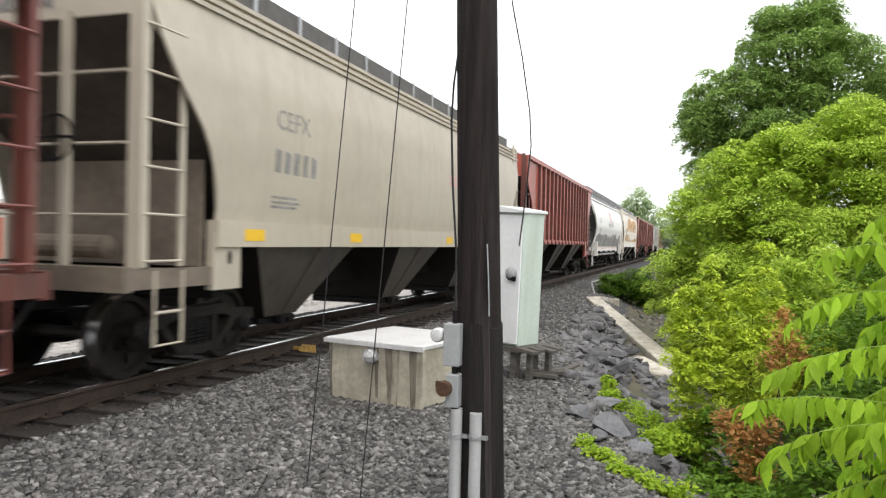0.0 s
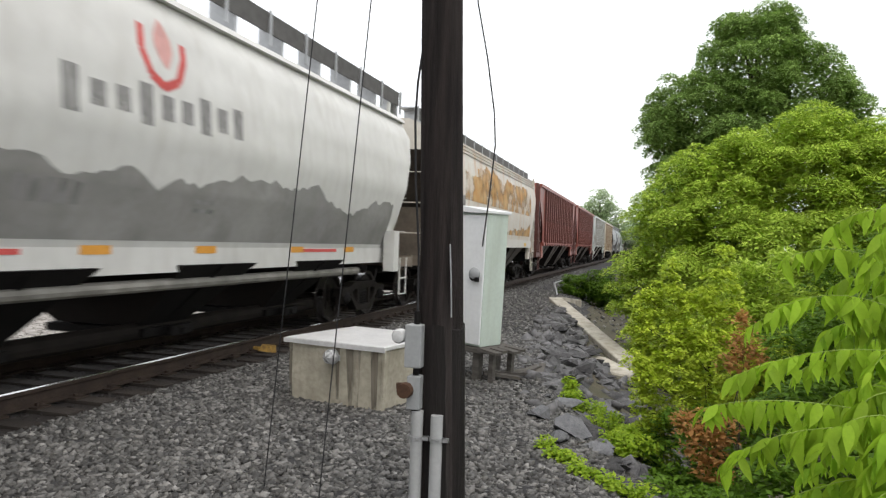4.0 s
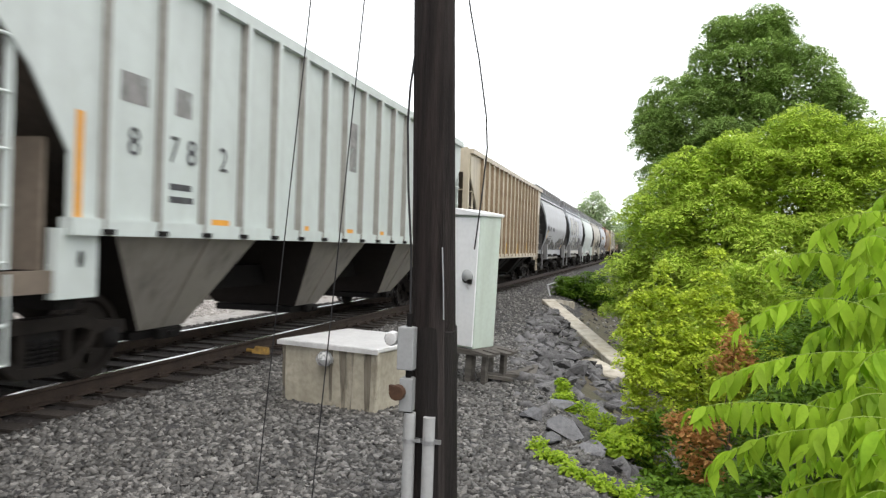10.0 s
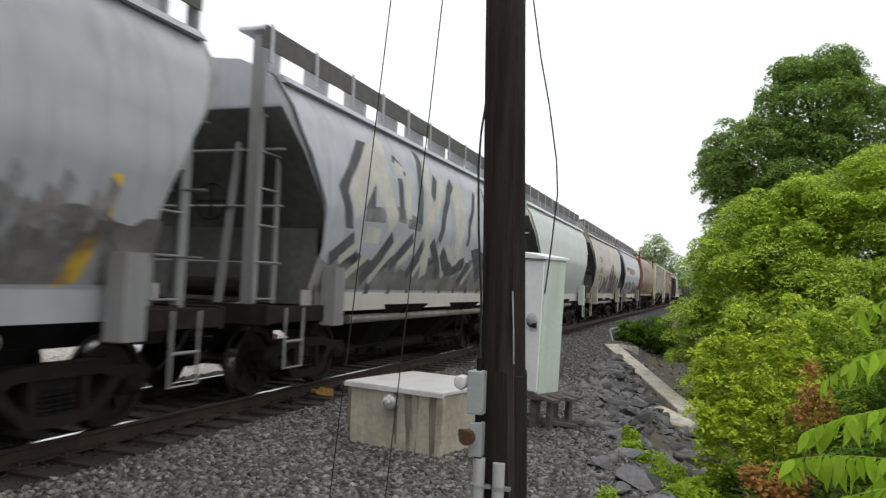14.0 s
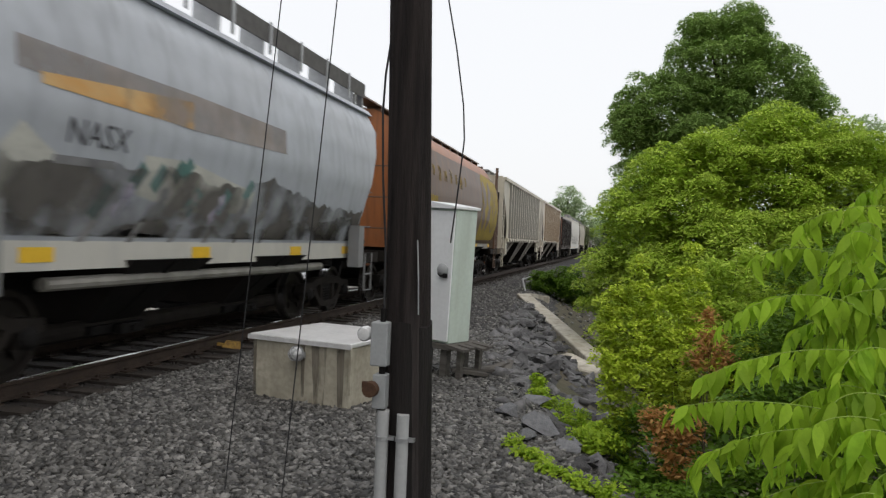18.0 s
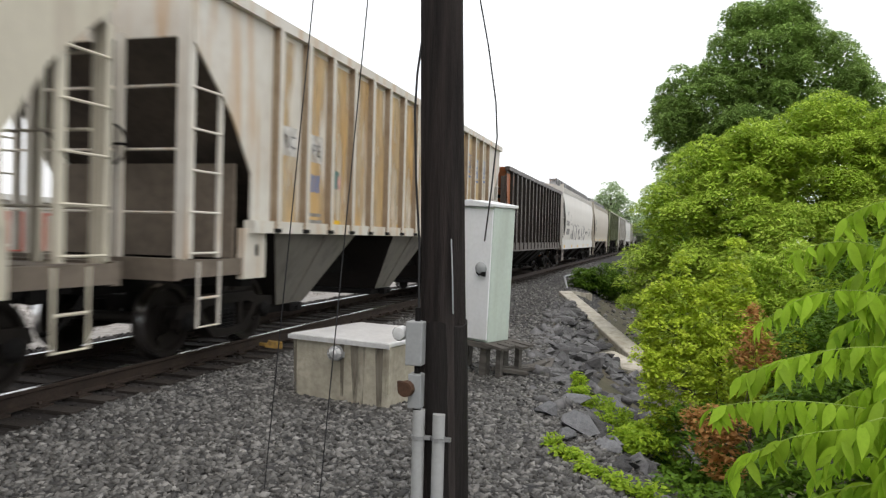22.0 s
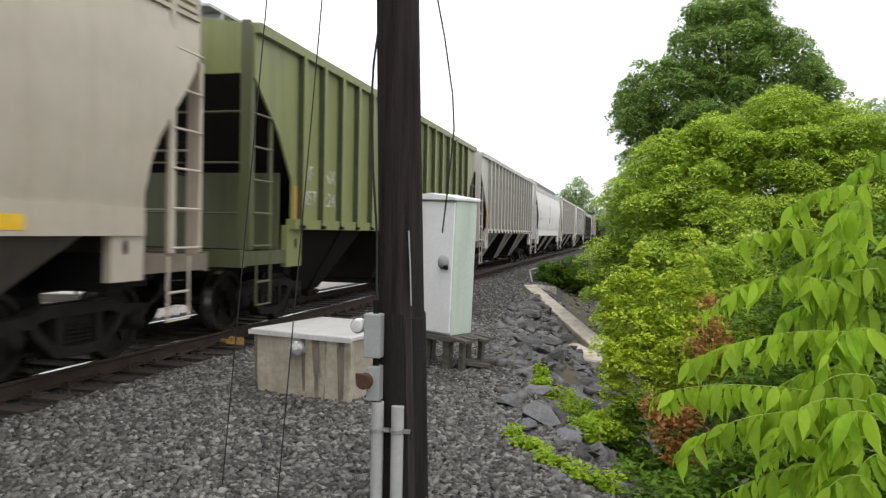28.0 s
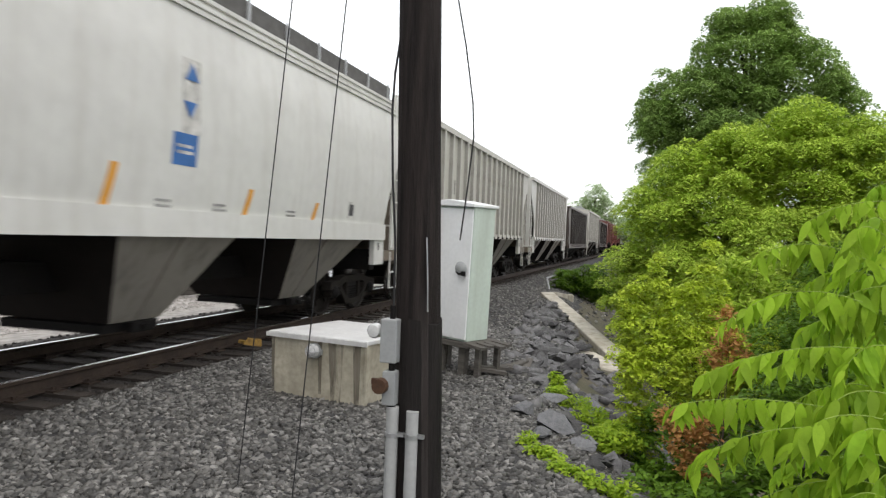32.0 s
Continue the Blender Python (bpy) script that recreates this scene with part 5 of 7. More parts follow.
stroke(9, SPRAY_PALE, 0.16, (-0.3, 2.3), (0.3, 2.0), (0.8, 2.3))
stroke(9, SPRAY_DARK, 0.16, (1.6, 3.6), (1.3, 3.2), (1.0, 2.84), (0.95, 2.4))
stroke(9, SPRAY_PALE, 0.16, (1.8, 3.62), (1.5, 3.2), (1.2, 2.7))
stroke(9, SPRAY_DARK, 0.1, (2.3, 3.8), (2.45, 3.18), (2.62, 2.74), (2.4, 2.75))
painted(9, SPRAY_DARK, (1.25, 2.32), (2.2, 1.62), (2.45, 1.8), (2.34, 2.28), (1.7, 2.4))
for a, b, c, d in ((-4.09, 2.58, -3.35, 2.62), (-3.1, 2.7, -2.5, 2.68), (-2.4, 2.62, -1.8, 2.6)):
    stroke(9, SPRAY_GREY, 0.24, (a, b), (c, d))
for a, b, c, d in ((-4.64, 1.58, -4.07, 1.94), (-3.73, 1.57, -2.94, 2.31), (-2.81, 1.85, -2.07, 2.36), (-1.99, 1.7, -1.53, 2.32), (-0.41, 1.72, -1.15, 2.35), (-4.9, 1.85, -4.3, 2.2), (0.9, 1.6, 1.3, 2.0)):
    stroke(9, SPRAY_DARK, 0.22, (a, b), (c, d))
    stroke(9, SPRAY_PALE, 0.14, (a + 0.3, b), (c + 0.3, d))
for k in range(9):
    stroke(9, (SPRAY_GREY, SPRAY_DARK)[k % 2], 0.12, (-4.4 + 0.85 * k, 1.25), (-4.15 + 0.85 * k, 1.42), (-4.3 + 0.85 * k, 1.5))
painted(9, SPRAY_PALE, (-3.95, 2.16), (-3.45, 2.16), (-3.45, 2.4), (-3.95, 2.4))
# short beige car
mark(11, -3.2, 3.05, "BBGX", 0.36, GREY_MARK)
mark(11, -3.2, 2.56, "95527", 0.38, BLACK_MARK)
mark(11, -3.45, 2.2, "lines", 0.06, GREY_MARK, 0.9)
mark(11, -4.35, 2.18, "slash", 0.5, YELLOW_MARK, 0.1, "reflector")
mark(11, -2.2, 3.06, "frame", 0.4, GREY_MARK, 0.25)
for k in range(6):
    poly_mark(11, SMEAR, 2.6 + 0.3 * k, 1.75 + 0.14 * (k % 3), (-0.2, -0.1), (0.1, -0.16), (0.22, 0.06), (0.0, 0.16))
placard(11, 1.68, 1.92, 0.26)
# short blue-grey car
painted(12, DUST_BAND, (-4.15, 2.85), (-1.6, 2.7), (0.95, 2.72), (0.95, 3.07), (-1.5, 3.12), (-4.15, 3.12))
painted(12, RUST_WASH, (-3.88, 2.76), (-1.55, 2.71), (-1.53, 3.03), (-2.4, 2.97), (-3.88, 2.86))
painted(12, SPRAY_PALE, (-4.24, 1.72), (-3.85, 1.7), (-3.6, 2.18), (-3.85, 2.3), (-4.05, 2.42), (-4.24, 2.2))
painted(12, SPRAY_PALE, (-2.4, 1.9), (-1.4, 1.75), (0.1, 1.8), (0.15, 2.1), (-0.6, 2.2), (-1.5, 2.34), (-2.35, 2.32))
mark(12, -3.15, 2.42, "NASX", 0.34, BLACK_MARK)
for y, z, h in ((-2.88, 1.8, 0.32), (-2.4, 2.1, 0.22), (-2.05, 2.1, 0.26), (-1.7, 2.2, 0.2), (-1.55, 2.24, 0.2), (-1.28, 1.88, 0.28), (-0.6, 1.92, 0.3), (-0.02, 2.1, 0.24)):
    stroke(12, SPRAY_TEAL, 0.17, (y - 0.08, z - h / 2), (y + 0.08, z + h / 2))
for k in range(7):
    stroke(12, (SMEAR, PALE_VIOLET, SPRAY_GREY)[k % 3], 0.14, (-3.3 + 0.62 * k, 1.68), (-3.1 + 0.62 * k, 1.86), (-3.16 + 0.62 * k, 2.0))
stroke(12, SPRAY_GREY, 0.08, (-3.65, 2.14), (-2.8, 2.16))
reflectors(12, 1.27, YELLOW_MARK, -3.6, -0.85, 2.0, 4.3)
for k in range(6):
    mark(12, -3.0 + 0.75 * k, 1.5, "slash", 0.22, GREY_MARK, 0.12, "graffiti")
# brown wheat car
mark(13, -6.1, 3.26, "rect", 0.75, WHEAT, 0.22)
mark(13, -6.05, 2.66, "rect", 0.36, WHITE_MARK, 0.75, "placard")
mark(13, -6.05, 2.66, "RCPE", 0.26, BLACK_MARK)
for k in range(4):
    mark(13, -4.95 + 0.24 * k, 2.63, "rect", 0.22, WHEAT, 0.17)
for k in range(7):
    mark(13, -4.6 + 0.72 * k, 3.42 - 0.03 * (k % 3), "rect", 0.3 + 0.12 * (k % 2), FADED_WHEAT, 0.2 + 0.08 * (k % 3))
    stroke(13, FADED_WHEAT, 0.1, (-4.2 + 0.72 * k, 3.3), (-4.05 + 0.72 * k, 3.56), name="stencil")
for k in range(5):
    mark(13, -5.9 + 0.5 * k, 2.12, "lines", 0.05, FADED_WHEAT, 0.34)
mark(13, -5.9, 2.15, "bars", 0.04, DARK_FIELD, 1.0)
painted(13, WHEAT, (2.9, 1.55), (6.6, 1.58), (6.62, 3.85), (4.9, 3.98), (3.6, 4.05), (3.2, 3.8), (3.2, 3.3), (3.05, 2.6), (3.0, 2.1))
def grain(y, z, h, w, lean):
    """One brown wheat grain, pointed at both ends and leaning."""
    side = [(w / 2 * math.sin(math.pi * k / 8) ** 0.8, h * (k / 8 - 0.5)) for k in range(9)]
    pts = [(a + lean * b, b) for a, b in side] + [(-a + lean * b, b) for a, b in side[-2:0:-1]]
    painted(13, BROWN, *[(y + a, z + b) for a, b in pts]).location.x += 0.008


for y, z, lean in ((3.6, 3.25, -0.25), (4.55, 3.32, 0.3), (3.45, 2.42, -0.3), (4.45, 2.42, 0.42)):
    grain(y, z, 1.05, 0.66, lean)
for line in (((4.96, 2.93), (5.66, 2.39), (5.69, 1.87)), ((6.17, 2.85), (5.66, 2.42)), ((4.89, 2.23), (5.6, 1.87), (6.29, 2.21)), ((5.2, 3.5), (5.66, 2.9), (6.1, 3.5))):
    stroke(13, BROWN, 0.06, *line, name="stencil").location.x += 0.008
reflectors(13, 1.36, YELLOW_MARK, -6.55, w=1.1)
reflectors(13, 1.36, YELLOW_MARK, -3.6, -0.6, 1.6, 3.4, 6.1)
# cream car
upright_bars(14, YELLOW_MARK, 0.46, (-6.3, 1.92), (-4.7, 1.92), (-3.05, 1.92), (-1.43, 1.92), (0.34, 1.92), (2.01, 1.92), (4.38, 1.96))
for y in (-4.9, -3.75, -0.6, 1.05):
    mark(14, y, 2.9, "rect", 2.5, RUST_TAG, 0.07, "rust_stain")
mark(14, -1.9, 1.85, "disc", 0.3, GREY_MARK, name="graffiti")
placard(14, 4.9, 2.0, 0.28)
# rust-stained car
r = random.Random(15)
for k in range(15):
    mark(15, RIB_PITCH * (k - 7), 2.92, "rect", 2.5, RUST_STREAK, RIB_PITCH - 0.17, "rust_stain")
for k in range(9):
    mark(14, -6.0 + 1.45 * k + r.uniform(-0.2, 0.2), r.uniform(2.1, 3.4), "leaf", r.uniform(0.5, 1.2), RUST_WASH, r.uniform(0.12, 0.25), "rust_stain")
mark(15, -5.42, 2.81, "rect", 0.4, WHITE_MARK, 0.42)
mark(15, -4.85, 2.80, "rect", 0.4, WHITE_MARK, 0.42)
mark(15, -5.42, 2.81, "RC", 0.26, BLACK_MARK)
mark(15, -4.85, 2.78, "PE", 0.26, BLACK_MARK)
for y, z, back in ((3.28, 3.42, WHITE_MARK), (4.1, 3.5, RUST_STREAK), (4.92, 3.42, WHITE_MARK), (5.74, 3.48, WHITE_MARK)):
    mark(15, y, z, "rect", 0.55, back, 0.4).location.x += 0.004
    mark(15, y, z, "frame", 0.48, BLUE_MARK, 0.3).location.x += 0.008
    mark(15, y, z, "bars", 0.06, BLUE_MARK, 0.16).location.x += 0.008
    mark(15, y, z - 0.34, "rect", 0.05, BLUE_MARK, 0.4).location.x += 0.008
mark(15, -4.95, 2.29, "lines", 0.12, BLUE_MARK, 0.3)
mark(15, -4.95, 1.80, "bars", 0.05, GREY_MARK, 0.5)
mark(15, -4.14, 2.40, "disc", 0.30, SPRAY_TEAL, name="emblem")
mark(15, -4.04, 2.36, "leaf", 0.28, PALE_RED, 0.12, "emblem")
for y in (-4.2, -1.07, 0.81, 4.1):
    mark(15, y, 1.70, "rect", 0.13, YELLOW_MARK, 0.46, "reflector")
placard(15, 5.35, 1.95, 0.28)
# dark open car: figures and line stencils in two panels between the posts
for y, z, w in ((-4.6, 2.47, "OM"), (-3.76, 2.47, "HX"), (-4.6, 2.02, "20"), (-3.76, 2.02, "12")):
    mark(16, y, z, w, 0.34, WHITE_MARK)
for y in (-4.6, -3.76):
    mark(16, y, 1.66, "bars", 0.04, WHITE_MARK, 0.42)
upright_bars(16, YELLOW_MARK, 0.42, (-2.32, 1.62), (0.16, 1.62), (2.66, 1.62))
poly_mark(16, ORANGE_END, 0, 0, (-6.0, 1.5), (-5.3, 1.5), (-5.15, 2.4), (-5.3, 3.0), (-5.2, 3.68), (-6.42, 3.68), (-6.42, 3.3))
# white car with graffiti along the sill
mark(17, -6.5, 2.95, "SHPX", 0.3, GREY_MARK)
mark(17, -6.4, 2.42, "lines", 0.13, GREY_MARK, 1.2)
mark(17, -5.3, 2.75, "frame", 0.3, GREY_MARK, 0.2)
for k in range(5):
    painted(17, GREY_MARK, (-6.98 + 0.25 * k, 1.82), (-6.72 + 0.25 * k, 1.8), (-6.62 + 0.25 * k, 2.1), (-6.85 + 0.25 * k, 2.14))
stroke(17, SPRAY_GREY, 0.16, (-4.86, 1.52), (-4.9, 1.7), (-4.76, 1.78))
stroke(17, SPRAY_GREY, 0.18, (-4.58, 1.66), (-4.42, 2.02))
painted(17, SPRAY_GREY, (-4.28, 1.55), (-3.64, 1.55), (-3.72, 2.1), (-3.78, 2.42), (-3.95, 2.26))
stroke(17, SPRAY_GREY, 0.2, (-3.04, 1.52), (-2.95, 1.8), (-2.87, 2.02))
painted(17, SPRAY_GREY, (-2.4, 1.47), (-1.98, 1.5), (-2.0, 1.95), (-2.12, 2.34), (-2.42, 2.36), (-2.3, 1.9))
stroke(17, SPRAY_GREY, 0.26, (-1.2, 1.97), (-0.6, 2.03))
stroke(17, SPRAY_GREY, 0.16, (-0.55, 2.2), (-0.62, 1.95))
stroke(17, SPRAY_GREY, 0.2, (-0.9, 1.55), (-0.77, 1.88))
stroke(17, GREY_MARK, 0.2, (-0.5, 1.62), (0.3, 1.66))
painted(17, SPRAY_GREY, (0.8, 1.5), (1.1, 1.52), (1.0, 2.24), (0.64, 2.22))
painted(17, SPRAY_GREY, (1.73, 1.5), (1.88, 1.65), (2.3, 2.28), (1.93, 2.27))
painted(17, SPRAY_GREY, (2.15, 1.54), (2.46, 1.3), (2.82, 1.67), (2.67, 1.93))
for line in (((-5.07, 2.37), (-4.55, 2.45), (-4.43, 2.32), (-4.2, 2.35)), ((-3.8, 2.43), (-3.4, 2.36), (-3.0, 2.4), (-2.9, 2.3), (-2.5, 2.37)), ((-2.1, 2.43), (-1.5, 2.39), (-1.13, 2.33)), ((1.04, 2.43), (1.42, 2.35), (1.92, 2.37), (2.36, 2.32), (2.66, 2.05))):
    stroke(17, SPRAY_GREY, 0.045, *line)
for k in range(6):
    stroke(17, SPRAY_GREY, 0.05, (3.05 + 0.28 * k, 1.92), (3.12 + 0.28 * k, 2.12), (3.22 + 0.28 * k, 1.9))
    stroke(17, SMEAR, 0.1, (3.0 + 0.29 * k, 2.02), (3.2 + 0.29 * k, 2.05))
stroke(17, SPRAY_GREY, 0.04, (5.1, 2.28), (6.5, 2.24))
stroke(17, SMEAR, 0.1, (6.43, 2.1), (6.72, 1.7))
for k, y in enumerate((-4.68, -4.1, -3.4, -2.87, -2.14, -1.4, -0.7, 0.28, 1.0, 1.6, 2.3, 3.2, 3.9, 4.6)):
    stroke(17, (PALE_OCHRE, PALE_VIOLET, SMEAR, PALE_OCHRE, GREY_MARK)[k % 5], 0.16, (y - 0.2, 1.24), (y + 0.05, 1.36), (y + 0.22, 1.22))
reflectors(17, 1.16, YELLOW_MARK, -7.6, -4.3, -1.2, 2.04, 5.2)
placard(17, 5.77, 1.95)
# second beige car
mark(18, -6.4, 2.88, "lines", 0.16, GREY_MARK, 0.6)
mark(18, -6.3, 2.38, "lines", 0.12, GREY_MARK, 0.9)
reflectors(18, 1.56, YELLOW_MARK, -6.2, -2.8, 0.6, 4.0)
# green car
for y, z, s in ((-5.85, 2.46, "IF"), (-5.15, 2.46, "NX"), (-5.92, 2.06, "357"), (-5.12, 2.06, "224")):
    mark(19, y, z, s, 0.34, WHITE_MARK)
upright_bars(19, ORANGE_MARK, 0.55, (-6.3, 1.95), (-3.7, 1.92), (-1.26, 1.92), (1.11, 1.92), (3.76, 1.92), (6.3, 2.15))
mark(19, -0.12, 2.02, "bars", 0.04, WHITE_MARK, 0.45)
mark(19, 5.2, 1.95, "rect", 0.2, WHITE_MARK, 0.12, "placard")
# light grey car
mark(20, -4.6, 3.06, "CE", 0.34, GREY_MARK)
mark(20, -3.95, 3.06, "FX", 0.34, GREY_MARK)
mark(20, -4.65, 2.56, "152", 0.34, GREY_MARK)
mark(20, -3.93, 2.56, "lines", 0.12, GREY_MARK, 0.5)
mark(20, -4.6, 1.95, "bars", 0.04, GREY_MARK, 0.5)
upright_bars(20, ORANGE_MARK, 0.5, (-4.28, 1.88), (-1.09, 1.84), (1.6, 1.84), (4.23, 1.86))
mark(20, -6.3, 2.1, "rect", 1.0, ORANGE_MARK, 0.12, "reflector")
mark(20, 6.4, 2.1, "rect", 0.85, ORANGE_MARK, 0.12, "reflector")
placard(20, 3.72, 1.92, 0.3)
# white car with the blue emblem
mark(21, -6.0, 2.80, "DJTX", 0.33, GREY_MARK)
mark(21, -6.0, 2.44, "518120", 0.33, GREY_MARK)
mark(21, -4.8, 2.62, "frame", 0.34, GREY_MARK, 0.18)
mark(21, -6.4, 1.9, "lines", 0.04, GREY_MARK, 0.4)
mark(21, -0.42, 3.02, "rect", 0.85, WHITE_MARK, 0.34, "emblem", "white panel with blue arrowheads")
mark(21, -0.5, 2.42, "rect", 0.36, BLUE_MARK, 0.46, "emblem", "blue panel")
mark(21, -0.5, 2.44, "lines", 0.035, WHITE_MARK, 0.32)
poly_mark(21, BLUE_MARK, -0.42, 3.2, (-0.13, 0.0), (0.13, 0.0), (0.0, 0.2)).location.x += 0.008
poly_mark(21, BLUE_MARK, -0.45, 2.78, (-0.13, 0.18), (0.13, 0.18), (0.0, 0.0)).location.x += 0.008
for y, z, h in ((-6.86, 2.11, 0.85), (-3.86, 1.88, 0.42), (-1.68, 1.92, 0.5), (0.95, 1.9, 0.36), (3.0, 1.86, 0.3)):
    mark(21, y, z, "slash", h, ORANGE_MARK, 0.12, "reflector")
for y in (-0.8, 0.3, 2.2):
    mark(21, y, 1.82, "lines", 0.03, GREY_MARK, 0.3)
placard(21, 4.46, 1.96, 0.2)
# cars that follow in the distance
for i in (22, 23, 25):
    mark(i, -4.6, 2.9, "lines", 0.18, GREY_MARK, 0.6)
    mark(i, 1.5, 2.4, "slash", 0.3, GREY_MARK, 0.3)

# ------------------------------------------------------------------ trackside things
vault = thing("concrete_vault", "weathered concrete equipment vault with a grey metal lid on the ballast", "utility vault", pose(-3.98, 8.78, 0, 0, 0, -12.2))
part("body", Geo().frustum((0.07, 1.24, 0.03, 1.28), -0.5, (0.0, 1.28, 0.0, 1.33), 0.39).mesh("body", VAULT_CONCRETE), vault, "stained tapered concrete body", bevel=0.025)
part("lid", Geo().box(-0.02, 1.30, -0.02, 1.35, 0.385, 0.435).mesh("lid", LID), vault, "flat grey metal lid", bevel=0.012)
part("lid_lip", Geo().box(-0.035, 1.315, -0.036, -0.03, 0.375, 0.425).mesh("lid_lip", LID), vault)
part("corner_rail", Geo().box(1.285, 1.31, -0.02, 0.02, -0.1, 0.39).mesh("corner_rail", VAULT_CONCRETE), vault)
for x0, w, z0 in ((1.12, 0.10, -0.28), (0.66, 0.06, -0.2), (0.80, 0.20, -0.3), (0.02, 0.05, -0.3)):
    part("rain_stain", Geo().add([(x0, -0.006, 0.37), (x0 + w, -0.006, 0.37), (x0 + w * 0.8, -0.006 + (0.39 - z0) * 0.0337, z0), (x0 + w * 0.2, -0.006 + (0.39 - z0) * 0.0337, z0)], [(0, 3, 2, 1)]).mesh("rain_stain", RAIN_STAIN), vault)
lamp = part("side_lamp", Geo().lathe([(0.0, 0.07), (-0.03, 0.075), (-0.07, 0.065), (-0.1, 0.04), (-0.11, 0.01)], 16, "y").mesh("side_lamp", GLASS, smooth=True), vault, "domed clear lamp in a wire collar", at=pose(0.63, -0.005, 0.27))
part("collar", Geo().lathe([(0.0, 0.085), (-0.03, 0.085), (-0.03, 0.07), (0.0, 0.07)], 16, "y").box(-0.1, 0.1, -0.02, 0.0, -0.04, 0.02).mesh("collar", GALV), lamp)
for turn in (0, 60, 120):
    part("cage_wire", Geo().tube([(0.083 * math.cos(a), -0.02 - 0.11 * math.sin(a), 0) for a in (math.pi * k / 10 for k in range(11))], 0.005, 5).mesh("cage_wire", GALV), lamp, at=pose(0, 0, 0, 0, turn, 0))
part("cage_ring", Geo().tube([(0.066 * math.cos(a), -0.088, 0.066 * math.sin(a)) for a in (math.pi * k / 8 for k in range(17))], 0.005, 5).mesh("cage_ring", GALV), lamp)

cab = thing("signal_cabinet", "pale green steel signal cabinet with a white door on timber legs", "signal cabinet", pose(-2.2, 10.72, 0, 0, 2.0, -24))
part("body", Geo().box(-0.78, 0.0, 0.03, 0.50, 0.18, 1.96).mesh("body", CABINET), cab, bevel=0.012)
part("door", Geo().box(-0.77, -0.01, 0.0, 0.028, 0.21, 1.93).mesh("door", CABINET_DOOR), cab, "white steel door", bevel=0.006)
part("roof", Geo().prism([(-0.82, 1.96), (0.03, 1.96), (0.03, 2.0), (-0.39, 2.05), (-0.82, 2.0)], -0.04, 0.53, "y").mesh("roof", CABINET_DOOR), cab, "overhanging white roof", bevel=0.008)
dome = part("door_handle", Geo().lathe([(0.0, 0.085), (-0.025, 0.088), (-0.055, 0.055), (-0.065, 0.01)], 14, "y").mesh("door_handle", GREY_BOX, smooth=True), cab, at=pose(-0.14, 0.0, 1.15))
part("padlock", Geo().box(0.03, 0.085, -0.05, -0.015, -0.10, -0.04).tube([(-0.06, -0.03, -0.05), (0.0, -0.05, -0.085), (0.06, -0.03, -0.05)], 0.012, 6).mesh("padlock", IRON), dome)
for lx in (-0.7, -0.08):
    for ly in (0.1, 0.52):
        part("leg", Geo().box(lx - 0.05, lx + 0.05, ly - 0.05, ly + 0.05, -0.6, 0.12).mesh("leg", OLD_WOOD), cab)
part("platform", Geo().box(-0.85, 0.06, 0.0, 0.66, 0.10, 0.175).mesh("platform", OLD_WOOD), cab, bevel=0.01)
for k, (py, ln_, rz) in enumerate(((0.06, 0.24, -4), (0.24, 0.20, 3), (0.40, 0.30, -2), (0.57, 0.26, 6))):
    part("deck_plank", Geo().box(-0.1, ln_, -0.065, 0.065, -0.018, 0.018).mesh("deck_plank", OLD_WOOD), cab, at=pose(0.05, py, 0.155, 0, 5, rz))
for lx, ly in ((-0.42, 0.08), (0.16, 0.10), (0.18, 0.5)):
    part("prop", Geo().box(lx - 0.035, lx + 0.035, ly - 0.035, ly + 0.035, -0.7, 0.11).mesh("prop", OLD_WOOD), cab)
rng = np.random.default_rng(3)
for k in range(5):
    plank = tagged(new("plank", Geo().box(-0.24 - 0.05 * k, 0.26, -0.05, 0.05, -0.02, 0.02).mesh("plank", OLD_WOOD)), "grey weathered plank leaning on the stones", "plank", group="loose planks by the cabinet")
    px, py = -1.92 + 0.10 * k, 10.9 + 0.24 * k
    plank.matrix_basis = pose(px, py, float(ground_z(px, py)) + 0.08, 4, 8 - 3 * k, 25 + 17 * k)

# utility pole
def pole_x(z):
    return -1.395 - 0.030 * (z + 0.12)


pole = thing("utility_pole", "dark creosoted wooden utility pole leaning slightly", "utility pole")
g = Geo()
n = 20
rng = np.random.default_rng(8)
wob = rng.normal(0, 0.006, n)
for i, z in enumerate(np.linspace(-1.0, 11.5, 26)):
    r = 0.162 - 0.0035 * (z + 1)
    for k in range(n):
        t = 2 * math.pi * k / n
        rr = r + wob[k] + 0.004 * math.sin(5 * t + z)
        g.v.append((pole_x(z) + rr * math.cos(t), 6.08 + rr * math.sin(t), z))
    if i:
        for k in range(n):
            g.f.append(((i - 1) * n + k, (i - 1) * n + (k + 1) % n, i * n + (k + 1) % n, i * n + k))
g.f.append(tuple(range(25 * n, 26 * n)))
g.m = [0] * len(g.f)
part("shaft", g.mesh("shaft", POLE_WOOD, smooth=True), pole)
g = Geo()
for i, z in enumerate((-0.95, 0.2, 0.9, 0.985)):
    rr = 0.1665 - 0.0035 * (z + 1)
    g.v += [(pole_x(z) + rr * math.cos(t), 6.08 + rr * math.sin(t), z + 0.02 * math.sin(3 * t)) for t in (2 * math.pi * k / 24 for k in range(24))]
    if i:
        g.f += [((i - 1) * 24 + k, (i - 1) * 24 + (k + 1) % 24, i * 24 + (k + 1) % 24, i * 24 + k) for k in range(24)]
g.f.append(tuple(range(72, 96)))
g.m = [0] * len(g.f)
